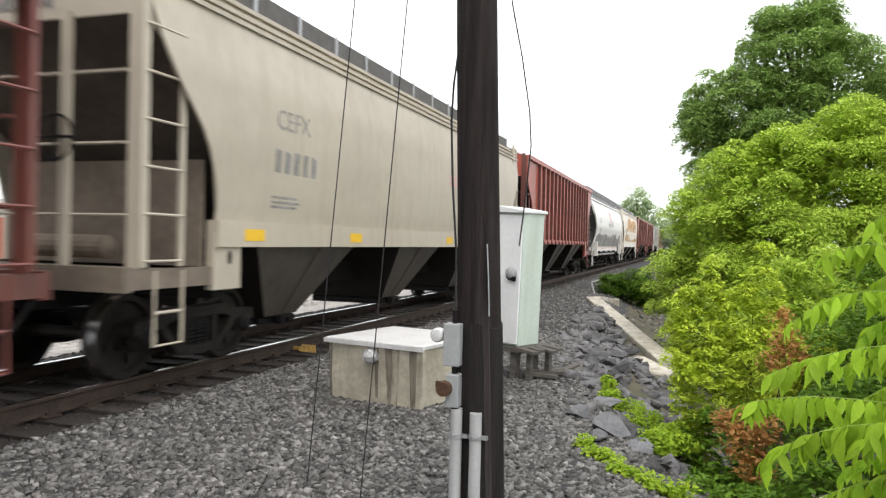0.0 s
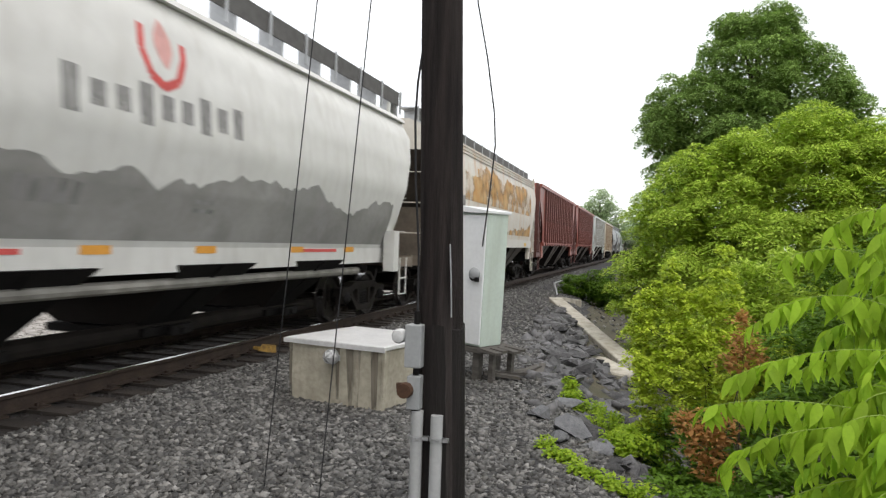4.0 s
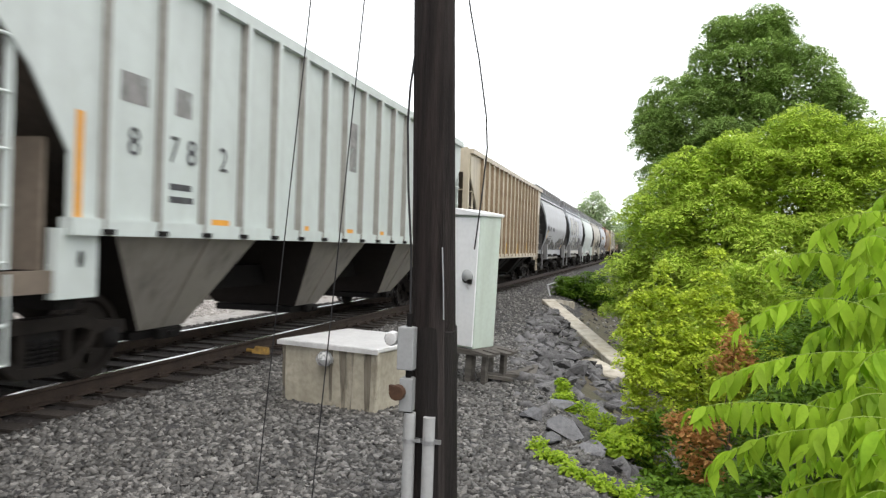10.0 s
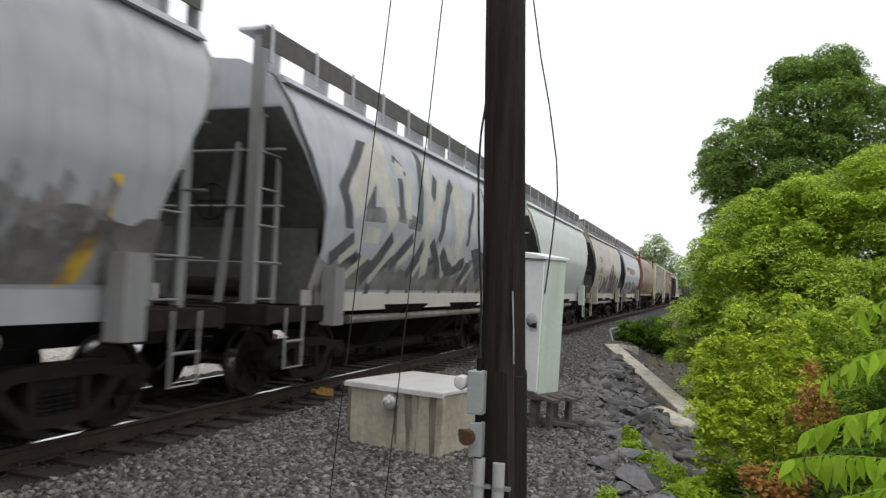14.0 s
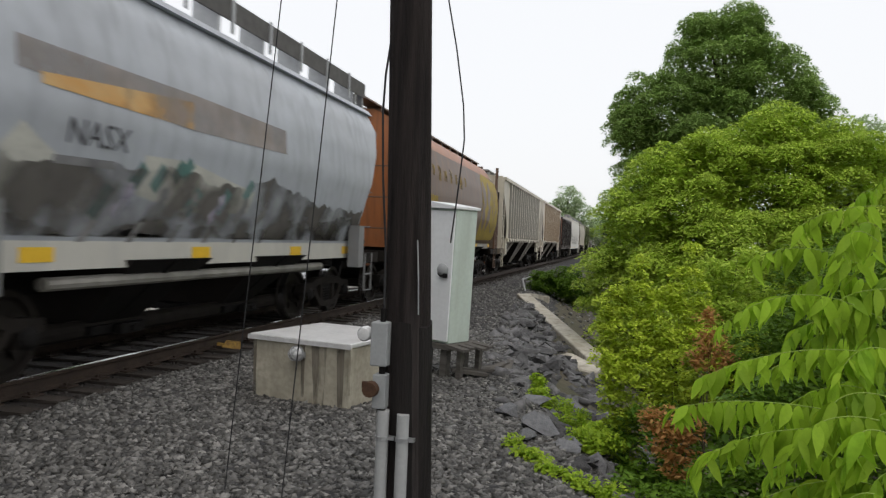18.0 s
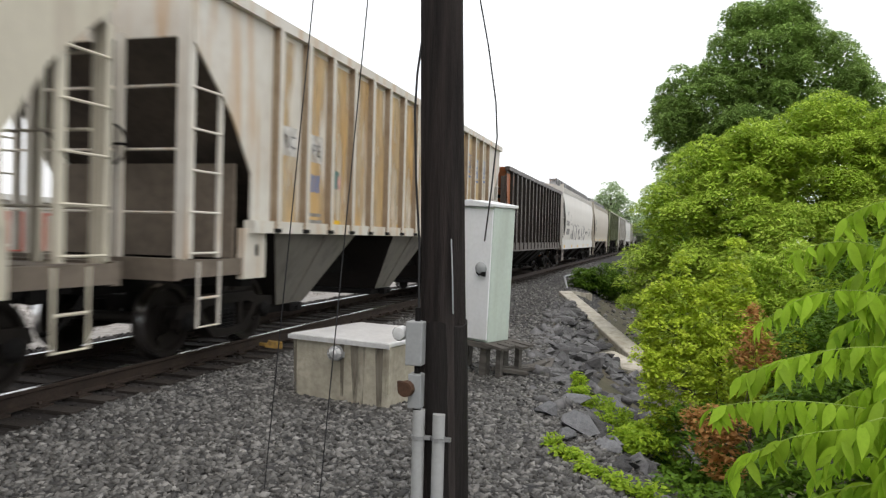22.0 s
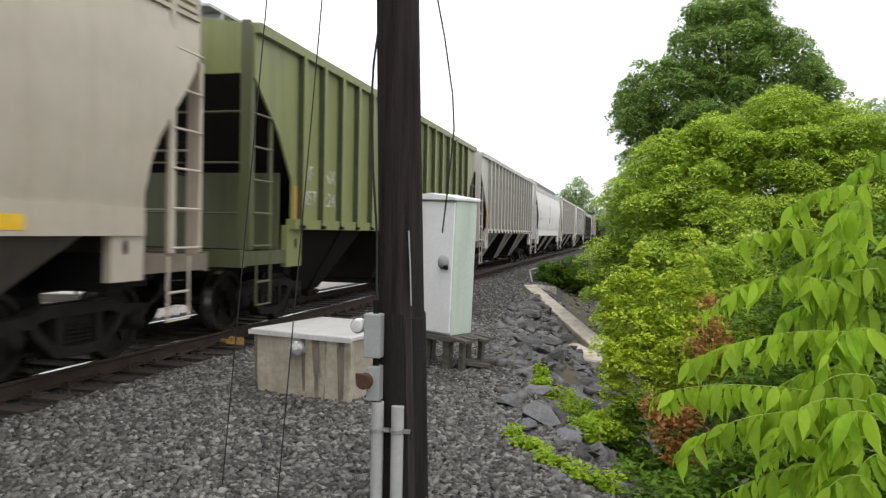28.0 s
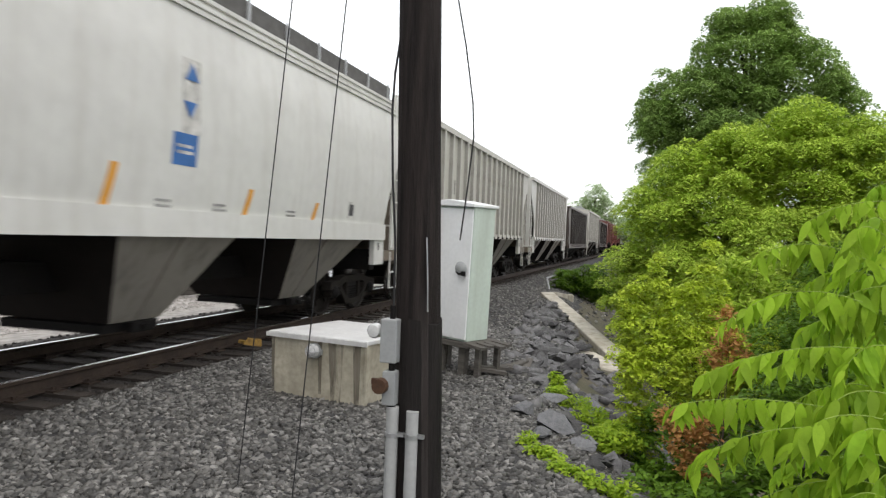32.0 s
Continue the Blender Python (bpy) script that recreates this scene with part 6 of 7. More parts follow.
part("butt_wrap", g.mesh("butt_wrap", BUTT_WRAP, smooth=True), pole, "black tarred wrap round the foot of the pole")
for x, ztop in ((-1.53, 0.42), (-1.392, 0.40)):
    c = part("conduit", Geo().lathe([(-0.6, 0.042), (ztop, 0.042)], 14, "z", (x, 5.9, 0)).mesh("conduit", CONDUIT, smooth=True), pole, "grey plastic conduit pipe")
    part("strap", Geo().lathe([(0.225, 0.047), (0.25, 0.047)], 14, "z", (x, 5.9, 0)).box(x + 0.03, x + 0.085, 5.885, 5.915, 0.225, 0.25).mesh("strap", GALV), c)
b = part("meter_box", Geo().box(-1.625, -1.51, 5.86, 5.98, 0.71, 1.0).mesh("meter_box", GREY_BOX), pole, "grey enamel service box", bevel=0.008)
part("glass_meter", Geo().lathe([(0, 0.05), (-0.05, 0.05), (-0.07, 0.04), (-0.075, 0.01)], 14, "y", (-1.675, 5.93, 0.915)).mesh("glass_meter", GLASS, smooth=True), b, "round glass meter")
part("stub_pipe", Geo().lathe([(0.64, 0.022), (0.72, 0.022)], 10, "z", (-1.555, 5.92, 0)).mesh("stub_pipe", IRON), b)
part("stub_pipe", Geo().lathe([(1.0, 0.02), (1.09, 0.02)], 10, "z", (-1.56, 5.92, 0)).mesh("stub_pipe", IRON), b)
lb = part("lower_box", Geo().box(-1.60, -1.51, 5.86, 5.97, 0.43, 0.655).mesh("lower_box", GREY_BOX), pole, "small grey box below", bevel=0.006)
part("rusty_padlock", Geo().lathe([(-0.03, 0.05), (0.02, 0.055)], 12, "y", (-1.605, 5.84, 0.56)).box(-1.66, -1.60, 5.82, 5.85, 0.57, 0.61).mesh("rusty_padlock", RUST_TAG), lb)
part("lower_stub", Geo().lathe([(0.40, 0.03), (0.44, 0.03)], 10, "z", (-1.545, 5.9, 0)).mesh("lower_stub", IRON), lb)
# Raised pale line standing in for a white scratch on the shaft.
part("ground_wire", Geo().tube([(-1.325, 5.935, 1.06), (-1.335, 5.935, 1.3), (-1.35, 5.932, 1.55)], 0.005, 5).mesh("ground_wire", GALV), pole)
tagged(new("hanging_cable", Geo().tube([(-1.66, 6.0, 9.5), (-1.60, 6.0, 4.2), (-1.58, 6.0, 3.2), (-1.60, 6.0, 2.95), (-1.63, 5.98, 2.65), (-1.64, 5.98, 2.4), (-1.62, 5.98, 1.95), (-1.58, 5.97, 1.5), (-1.56, 5.93, 1.09)], 0.008, 6).mesh("hanging_cable", WIRE)), "black service cable hanging down the pole into the box", "cable")
tagged(new("loose_cable", Geo().tube([(-1.62, 6.0, 8.5), (-1.48, 6.06, 5.0), (-1.33, 6.09, 3.7), (-1.25, 6.1, 3.2), (-1.18, 6.12, 2.85), (-1.12, 6.13, 2.47), (-1.105, 6.13, 2.24), (-1.13, 6.11, 1.89), (-1.165, 6.1, 1.54)], 0.0055, 6).mesh("loose_cable", WIRE)), "loose black cable end dangling from the pole", "cable")
for (gx_, gy_, gz_), top in (((-2.68, 5.92, -0.24), 10.6), ((-2.17, 5.74, -0.24), 7.2)):
    tagged(new("guy_wire", Geo().tube([(gx_, gy_, gz_ - 0.1), (pole_x(top) - 0.1, 6.05, top)], 0.0045, 5).mesh("guy_wire", WIRE)), "thin dark guy wire from the ballast to the pole", "guy wire", group="guy wires of the pole")

# flags and scraps on the track shoulder
tag_ob = tagged(new("yellow_marker", Geo().frustum((-0.14, 0.12, -0.1, 0.1), 0, (-0.1, 0.1, -0.06, 0.07), 0.09).box(-0.22, -0.1, -0.05, 0.04, 0.01, 0.05).mesh("yellow_marker", YELLOW_TAG)), "faded yellow marker lying by the rail", "marker")
tag_ob.matrix_basis = pose(-5.52, 11.15, -0.16, 0, 6, 25)

# concrete wing wall beyond the cabinet, and broken slab
wall = tagged(new("wing_wall"), "pale concrete wing wall sloping down the embankment", "retaining wall", kind="structure")
A, B = Vector((-3.0, 25.5, -0.12)), Vector((-0.42, 17.3, -0.80))
d = (B - A).to_2d().normalized()
nrm = Vector((-d.y, d.x))
me_w = Geo()
pts_w = []
for p in (A, B):
    for o in (-0.22, 0.22):
        pts_w += [(p.x + nrm.x * o, p.y + nrm.y * o, p.z), (p.x + nrm.x * o, p.y + nrm.y * o, p.z - 2.2)]
me_w.add(pts_w, [(0, 2, 6, 4), (1, 5, 7, 3), (0, 1, 3, 2), (4, 6, 7, 5), (0, 4, 5, 1), (2, 3, 7, 6)])
part("wall_body", me_w.mesh("wall_body", CONCRETE), wall, bevel=0.03)
me_h = Geo()
E0 = Vector((-2.35, 26.5, -0.26))
me_h.add([(p.x + o * 0.10, p.y + o * 0.14, z) for p in (A + Vector((0.1, 0.25, 0)), E0) for o in (-1, 1) for z in (p.z, p.z - 0.45)], [(0, 2, 6, 4), (1, 5, 7, 3), (0, 1, 3, 2), (4, 6, 7, 5), (0, 4, 5, 1), (2, 3, 7, 6)])
part("head_wall", me_h.mesh("head_wall", CONCRETE), wall, bevel=0.02)
part("end_block", Geo().box(-0.10, 0.10, -0.10, 0.10, -0.45, 0.03).mesh("end_block", CONCRETE), wall, at=pose(E0.x, E0.y, E0.z, 0, 0, 20), bevel=0.02)
slab = tagged(new("concrete_slab", Geo().prism([(-0.5, -0.25), (0.1, -0.35), (0.6, -0.1), (0.55, 0.2), (-0.2, 0.3), (-0.55, 0.1)], -0.3, 0.08, "z").mesh("concrete_slab", CONCRETE)), "broken pale concrete slab among the stones", "concrete slab")
slab.matrix_basis = pose(-0.85, 16.2, -0.82, 10, 12, -30)
mod = slab.modifiers.new("bevel", "BEVEL")
mod.width = 0.03
pipe = tagged(new("bent_pipe", Geo().tube([(-3.35, 29.0, -0.3), (-3.5, 29.2, 0.15), (-3.2, 30.2, 0.25), (-2.7, 31.6, 0.25)], 0.035, 6).mesh("bent_pipe", GALV)), "bent thin pipe railing at the wing wall", "pipe")

# riprap: angular slabs on the slope
def rock_mesh(seed):
    r = random.Random(seed)
    bm = bmesh.new()
    for k in range(11):
        v = Vector((r.gauss(0, 1), r.gauss(0, 1), r.gauss(0, 1))).normalized()
        bm.verts.new((v.x * r.uniform(0.75, 1.1), v.y * r.uniform(0.55, 0.8), v.z * r.uniform(0.22, 0.42)))
    bmesh.ops.convex_hull(bm, input=bm.verts)
    bmesh.ops.delete(bm, geom=[v for v in bm.verts if not v.link_faces], context="VERTS")
    me = bpy.data.meshes.new("riprap_stone")
    bm.to_mesh(me)
    bm.free()
    me.materials.append(RIPRAP)
    return me


ROCKS = [rock_mesh(40 + k) for k in range(10)]
BIG_ROCKS = []
for k in range(4):
    me = rock_mesh(70 + k)
    me.name = "boulder"
    me.materials[0] = BOULDER
    BIG_ROCKS.append(me)
r = random.Random(6)
placed = 0
while placed < 290:
    y = r.uniform(7.0, 27.0)
    x = float(crest(y)) + abs(r.gauss(0, 1)) * 0.85 + (0.15 if y > 10 else 0.35)
    if x > float(crest(y)) + 2.4:
        continue
    if y > 15.5 and x > -3.45 + 0.315 * (25.5 - y):          # keep clear of the wing wall
        continue
    s = r.choice((0.10, 0.13, 0.16, 0.20, 0.26)) * (1.0 if y < 12 else 1.25)
    m = pose(x, y, float(ground_z(x, y)) + s * 0.12, r.uniform(-28, 28), r.uniform(-28, 28), r.uniform(0, 360)) @ Matrix.Diagonal((s, s, s, 1))
    part("riprap_stone", ROCKS[placed % 10], ground, at=m)
    placed += 1
for (x, y, s, rz, tilt) in ((-0.76, 8.5, 0.27, 20, 14), (-0.80, 8.1, 0.17, 70, -8), (-0.40, 8.7, 0.22, 130, 20), (-0.45, 8.2, 0.17, 10, 5), (-0.62, 10.7, 0.30, 50, 14), (0.05, 11.2, 0.30, 90, -10), (-1.10, 9.0, 0.20, 160, 4), (-0.95, 10.1, 0.22, 35, -12), (-0.2, 9.6, 0.24, 75, 10)):
    ob = tagged(new("boulder", BIG_ROCKS[int(s * 100) % 4]), "large angular grey boulder on the embankment slope", "boulder", group="boulders on the slope")
    ob.matrix_basis = pose(x, y, float(ground_z(x, y)) + s * 0.25, tilt, 8, rz) @ Matrix.Diagonal((s, s, s * 1.35, 1))
rng = np.random.default_rng(20)
mid_pts = scatter(900, -4.2, 1.5, 9, 24, lambda x, y: (x > crest(y) - 0.25) & (x < crest(y) + 2.0) & (x < -3.3 + 0.315 * (25.5 - y)) & ((y < 16.8) | (x < -3.3 + 0.25 * (25.5 - y))))
tagged(new("broken_stone", stones(mid_pts, 0.15, rng, RIPRAP, "broken_stone")), "angular grey broken stone on the slope", "broken stone", kind="stuff")
rng = np.random.default_rng(21)
far_pts = scatter(2600, -5, 3, 7, 60, lambda x, y: (x > crest(y) + 0.1) & (x < crest(y) + 3.0))
tagged(new("small_rubble", stones(far_pts, 0.085, rng, STONE, "small_rubble")), "small grey rubble between the larger stones", "rubble", kind="stuff")

# ------------------------------------------------------------------ plants
def blob_points(rng, blobs, n, lobe=0.5, fill=0.16, flat=0.8):
    """Leaf places on small domed lobes that cover ellipsoids (x, y, z, rx, ry, rz); also each leaf's way out and size."""
    b = np.array(blobs, float)
    centres, sizes = [], []
    for k, (c, r) in enumerate(zip(b[:, :3], b[:, 3:])):
        area = 4 * math.pi * ((r[0] * r[1]) ** 1.6 / 3 + (r[0] * r[2]) ** 1.6 / 3 + (r[1] * r[2]) ** 1.6 / 3) ** 0.625
        m = max(10, int(1.7 * area / (math.pi * lobe * lobe)))
        d = rng.normal(size=(m, 3))
        d /= np.linalg.norm(d, axis=1)[:, None]
        p = c + d * r * rng.uniform(0.72, 1.0, m)[:, None]
        keep = np.ones(m, bool)
        for o in range(len(b)):
            if o != k:
                keep &= (((p - b[o, :3]) / b[o, 3:]) ** 2).sum(1) > 0.5
        centres.append(p[keep])
        sizes.append(lobe * rng.uniform(0.5, 1.25, m)[keep])
    centres, sizes = np.concatenate(centres), np.concatenate(sizes)
    w = sizes ** 2
    which = rng.choice(len(centres), n, p=w / w.sum())
    q = rng.normal(size=(n, 3))
    q /= np.linalg.norm(q, axis=1)[:, None]
    q[:, 2] = np.where(q[:, 2] < -0.25, -q[:, 2], q[:, 2])
    p = centres[which] + q * (sizes[which] * rng.uniform(0.5, 1.05, n) ** 0.6)[:, None] * np.array((1.0, 1.0, flat))
    big = np.ones(n)
    inner = np.nonzero(rng.random(n) < fill)[0]
    pick = rng.choice(len(b), len(inner), p=(b[:, 3:].prod(1) ** 0.7) / (b[:, 3:].prod(1) ** 0.7).sum())
    v = rng.normal(size=(len(inner), 3))
    v /= np.linalg.norm(v, axis=1)[:, None]
    p[inner] = b[pick, :3] + v * b[pick, 3:] * rng.uniform(0.45, 0.85, len(inner))[:, None]
    big[inner] = 1.7
    return p, q, big


def tree(name, label, base, top, trunk_r, blobs, n, size, leaf, seed, category="tree", limbs=7, aspect=2.0, droop=0.3, lobe=0.5, fill=0.16, flat=0.8):
    rng = np.random.default_rng(seed)
    ob = thing(name, label, category)
    b, t = Vector(base), Vector(top)
    mid = b.lerp(t, 0.5) + Vector((rng.normal(0, 0.15), rng.normal(0, 0.15), 0))
    part("trunk", Geo().tube([b, b.lerp(mid, 0.5), mid, t], trunk_r, 10, r_end=trunk_r * 0.35).mesh("trunk", BARK, smooth=True), ob)
    for k in range(limbs):
        bl = blobs[k % len(blobs)]
        s = b.lerp(t, 0.3 + 0.6 * k / limbs)
        e = Vector((bl[0] + rng.normal(0, 0.4) * bl[3], bl[1] + rng.normal(0, 0.4) * bl[4], bl[2] + rng.uniform(0, 0.7) * bl[5]))
        part("limb", Geo().tube([s, s.lerp(e, 0.5) + Vector((0, 0, 0.08 * (e - s).length)), e], trunk_r * 0.4, 7, r_end=trunk_r * 0.08).mesh("limb", BARK, smooth=True), ob)
    pts, ways, big = blob_points(rng, blobs, n, lobe, fill, flat)
    part("crown", leaf_mesh("crown", pts, size * big[:, None], leaf, rng, aspect=aspect, droop=droop, ways=ways), ob)
    return ob


tree("locust_tree", "bushy light green tree with feathery leaves", (3.6, 20.5, -3.1), (3.6, 20.3, 3.5), 0.16,
     [(3.2, 20.2, 3.1, 1.9, 1.5, 1.7), (1.7, 19.9, 2.5, 1.6, 1.3, 1.7), (0.5, 19.8, 1.6, 1.2, 1.2, 1.6), (-0.15, 19.8, 0.6, 0.85, 1.0, 1.1), (5.2, 20.2, 2.6, 1.9, 1.6, 1.9), (7.2, 20.4, 1.9, 2.0, 1.6, 2.4), (2.6, 18.8, 0.6, 1.8, 1.2, 1.9), (4.6, 18.9, 0.6, 1.8, 1.3, 1.9), (0.9, 18.9, 0.0, 1.2, 1.1, 1.5),
      (3.3, 20.0, 4.3, 0.8, 0.8, 0.55), (2.2, 20.0, 3.9, 0.8, 0.8, 0.5), (1.2, 19.9, 3.4, 0.7, 0.7, 0.45), (4.4, 20.1, 4.0, 0.8, 0.8, 0.5), (0.3, 18.9, -0.9, 0.9, 0.9, 1.1), (2.0, 17.8, -1.0, 1.5, 0.9, 1.3), (4.5, 17.8, -1.2, 1.8, 0.9, 1.4), (2.6, 20.3, 1.2, 2.2, 1.2, 1.7), (5.0, 20.6, 1.0, 2.2, 1.2, 1.7), (2.0, 20.8, 2.2, 1.5, 0.8, 1.3), (3.1, 20.7, 2.9, 1.2, 0.7, 1.0)], 395000, 0.085, LEAF_LOCUST, 31, fill=0.24, lobe=0.46, droop=0.45, aspect=2.3, flat=0.7)
tree("broadleaf_tree", "tall dark green tree with a dense rounded crown", (4.0, 32.0, -3.2), (3.6, 31.5, 9.0), 0.3,
     [(3.4, 31.1, 8.4, 1.9, 1.9, 2.0), (1.4, 30.9, 6.6, 1.8, 1.9, 1.9), (5.2, 31.3, 7.5, 1.8, 1.9, 2.0), (6.7, 31.6, 6.5, 1.0, 1.5, 1.15), (0.5, 30.6, 5.8, 1.0, 1.3, 1.2), (3.5, 30.5, 5.4, 3.0, 1.9, 2.3), (2.5, 31.0, 9.9, 0.7, 0.8, 0.7), (3.9, 31.0, 9.9, 1.0, 0.9, 0.7), (4.7, 31.0, 8.9, 0.7, 0.8, 0.6), (0.8, 30.6, 3.2, 1.4, 1.5, 2.2)], 200000, 0.105, LEAF_DARK, 32, lobe=0.45, fill=0.2, flat=0.85)
tree("lime_shrub", "yellow-green shrub with small pale leaves on the slope", (0.7, 10.3, -1.6), (0.6, 10.1, 0.6), 0.03,
     [(0.08, 9.6, 0.55, 0.30, 0.3, 0.40), (0.48, 9.7, 0.72, 0.34, 0.35, 0.38), (0.25, 9.5, 0.05, 0.42, 0.4, 0.5), (0.75, 9.6, 0.2, 0.5, 0.45, 0.55), (1.35, 9.6, 0.1, 0.55, 0.5, 0.6)]
     + [(-0.2 + 0.13 * k, 9.5 + 0.1 * (k % 3), 0.72 + 0.14 * (k % 4) + 0.03 * k, 0.06, 0.06, 0.24) for k in range(9)]
     + [(-0.12 + 0.04 * k, 9.3, 0.35 - 0.17 * k, 0.14, 0.1, 0.1) for k in range(7)], 42000, 0.046, LEAF_LIME, 33, category="shrub", lobe=0.10, fill=0.03)
tree("feathery_sapling", "slender sapling with fine rows of green leaflets", (1.25, 10.8, -1.8), (1.1, 10.6, 1.2), 0.025,
     [(0.95, 10.5, 0.95, 0.26, 0.3, 0.5), (1.35, 10.6, 1.15, 0.3, 0.3, 0.5), (1.1, 10.3, 0.55, 0.45, 0.3, 0.4), (1.7, 10.5, 0.6, 0.4, 0.4, 0.6)], 14000, 0.065, LEAF_LOCUST, 34, category="sapling", aspect=3.0, droop=0.05, lobe=0.14)
tree("dead_sprig", "dry sprig of reddish-brown dead leaves within the shrub", (0.8, 8.6, -1.5), (0.78, 8.4, 0.4), 0.012,
     [(0.82, 8.75, 0.90, 0.08, 0.1, 0.14), (0.82, 8.7, 0.70, 0.15, 0.12, 0.14), (0.84, 8.65, 0.50, 0.25, 0.15, 0.16), (0.49, 8.1, -0.16, 0.26, 0.15, 0.20), (0.62, 8.05, -0.02, 0.18, 0.12, 0.14), (0.34, 8.2, 0.0, 0.16, 0.12, 0.13), (0.55, 8.0, -0.36, 0.2, 0.12, 0.14)], 1900, 0.045, LEAF_RUST, 35, category="dead plant", limbs=7, lobe=0.09, fill=0.4)
tree("low_vine", "low yellow-green vines creeping over the stones", (-0.3, 8.7, -0.9), (-0.35, 8.8, -0.4), 0.012,
     [(-1.0, 10.9, -0.32, 0.10, 0.2, 0.16), (-0.93, 10.4, -0.34, 0.16, 0.2, 0.12), (-0.72, 10.2, -0.40, 0.2, 0.2, 0.10), (-0.48, 9.7, -0.44, 0.24, 0.22, 0.12), (-0.9, 7.8, -0.24, 0.05, 0.1, 0.03), (-0.78, 7.56, -0.25, 0.07, 0.09, 0.04), (-0.66, 7.4, -0.25, 0.08, 0.07, 0.05), (-0.54, 7.22, -0.25, 0.09, 0.1, 0.04), (-0.40, 7.08, -0.25, 0.10, 0.07, 0.06), (-0.27, 6.95, -0.26, 0.10, 0.1, 0.05), (-0.1, 6.85, -0.28, 0.14, 0.1, 0.09), (-0.3, 8.8, -0.42, 0.22, 0.3, 0.12), (-0.1, 9.1, -0.45, 0.22, 0.3, 0.16)], 8500, 0.048, LEAF_VINE, 36, category="vine", limbs=6, lobe=0.07)
tree("trackside_bush", "rounded green bush by the track", (-2.2, 30.2, -0.9), (-2.2, 30.0, 0.2), 0.05,
     [(-2.75, 30.0, -0.05, 0.6, 0.7, 0.55), (-2.0, 30.0, -0.05, 0.65, 0.7, 0.62), (-1.5, 30.3, -0.45, 0.5, 0.6, 0.5)], 13000, 0.09, LEAF_SHRUB, 37, category="bush", lobe=0.25)
far_tree = tree("distant_tree", "hazy green tree far down the line", (-9.0, 134, -0.6), (-9.0, 134, 9.5), 0.3,
                [(-9.0, 134, 8.6, 2.6, 2.6, 2.8), (-7.2, 134, 6.6, 2.6, 2.6, 2.6), (-11.0, 134, 6.6, 2.6, 2.6, 2.6), (-5.4, 134, 4.4, 2.6, 2.6, 2.6), (-9.0, 134, 4.5, 4.0, 3.0, 3.5)], 14000, 0.36, LEAF_FAR, 38, lobe=0.8)
for x, y, s, rz in ((-3.0, 150, 0.75, 40), (0.5, 160, 0.7, 120), (4, 150, 0.8, 200), (-24, 150, 0.9, 80), (-34, 140, 1.0, 10), (-46, 120, 1.0, 60), (-50, 90, 1.1, 150), (-48, 62, 1.0, 220), (-52, 40, 1.1, 300), (-50, 20, 1.0, 15), (-54, 2, 1.1, 100), (-50, -18, 1.0, 190), (19.5, 72, 1.15, 30), (26, 78, 1.0, 130)):
    copy_thing(far_tree, pose(x, y, -0.6, 0, 0, rz) @ Matrix.Diagonal((s, s, s, 1)) @ pose(9.0, -134, 0.6))

tree("slope_shrub", "dense green shrub filling the foot of the slope", (1.6, 7.4, -2.0), (1.5, 7.3, 0.4), 0.03,
     [(1.25, 7.4, 0.05, 0.5, 0.45, 0.5), (1.0, 7.0, -0.35, 0.45, 0.4, 0.4), (1.8, 8.8, 0.5, 0.7, 0.6, 0.7), (2.3, 9.8, 1.0, 0.8, 0.7, 0.8), (1.5, 9.6, 0.35, 0.5, 0.5, 0.5), (0.75, 7.5, -0.6, 0.4, 0.4, 0.35), (1.8, 7.4, 0.4, 0.5, 0.5, 0.6), (2.1, 8.1, 1.0, 0.6, 0.6, 0.7), (0.35, 7.8, -0.8, 0.35, 0.35, 0.25), (1.9, 6.8, 0.0, 0.6, 0.5, 0.6), (0.1, 7.3, -0.5, 0.3, 0.3, 0.2), (0.5, 7.0, -0.5, 0.4, 0.3, 0.25), (1.0, 6.2, -0.45, 0.4, 0.3, 0.3), (0.28, 9.1, -0.55, 0.42, 0.4, 0.4), (0.8, 9.0, -0.5, 0.5, 0.45, 0.5), (0.4, 8.7, -0.85, 0.42, 0.4, 0.35)], 50000, 0.06, LEAF_SHRUB, 39, category="shrub", limbs=9, lobe=0.17)

# drooping compound-leaf sapling close to the camera
def leaflet_mesh(seed):
    r = random.Random(seed)
    L, W = 1.0, 0.135 + 0.035 * r.random()
    v, f = [], []
    for i, (t, w) in enumerate(((0, 0.08), (0.10, 0.55), (0.28, 0.94), (0.46, 1.0), (0.64, 0.82), (0.83, 0.36), (1.0, 0.0))):
        bend = (-0.10 - 0.22 * (seed % 3)) * t * t
        v += [(-W * w, t * L, bend + 0.05 * w), (0, t * L, bend), (W * w, t * L, bend + 0.05 * w)]
        if i:
            a = 3 * (i - 1)
            f += [(a, a + 1, a + 4, a + 3), (a + 1, a + 2, a + 5, a + 4)]
    me = bpy.data.meshes.new("leaflet")
    me.from_pydata(v, [], f)
    me.materials.append(LEAF_PALE)
    me.shade_smooth()
    return me


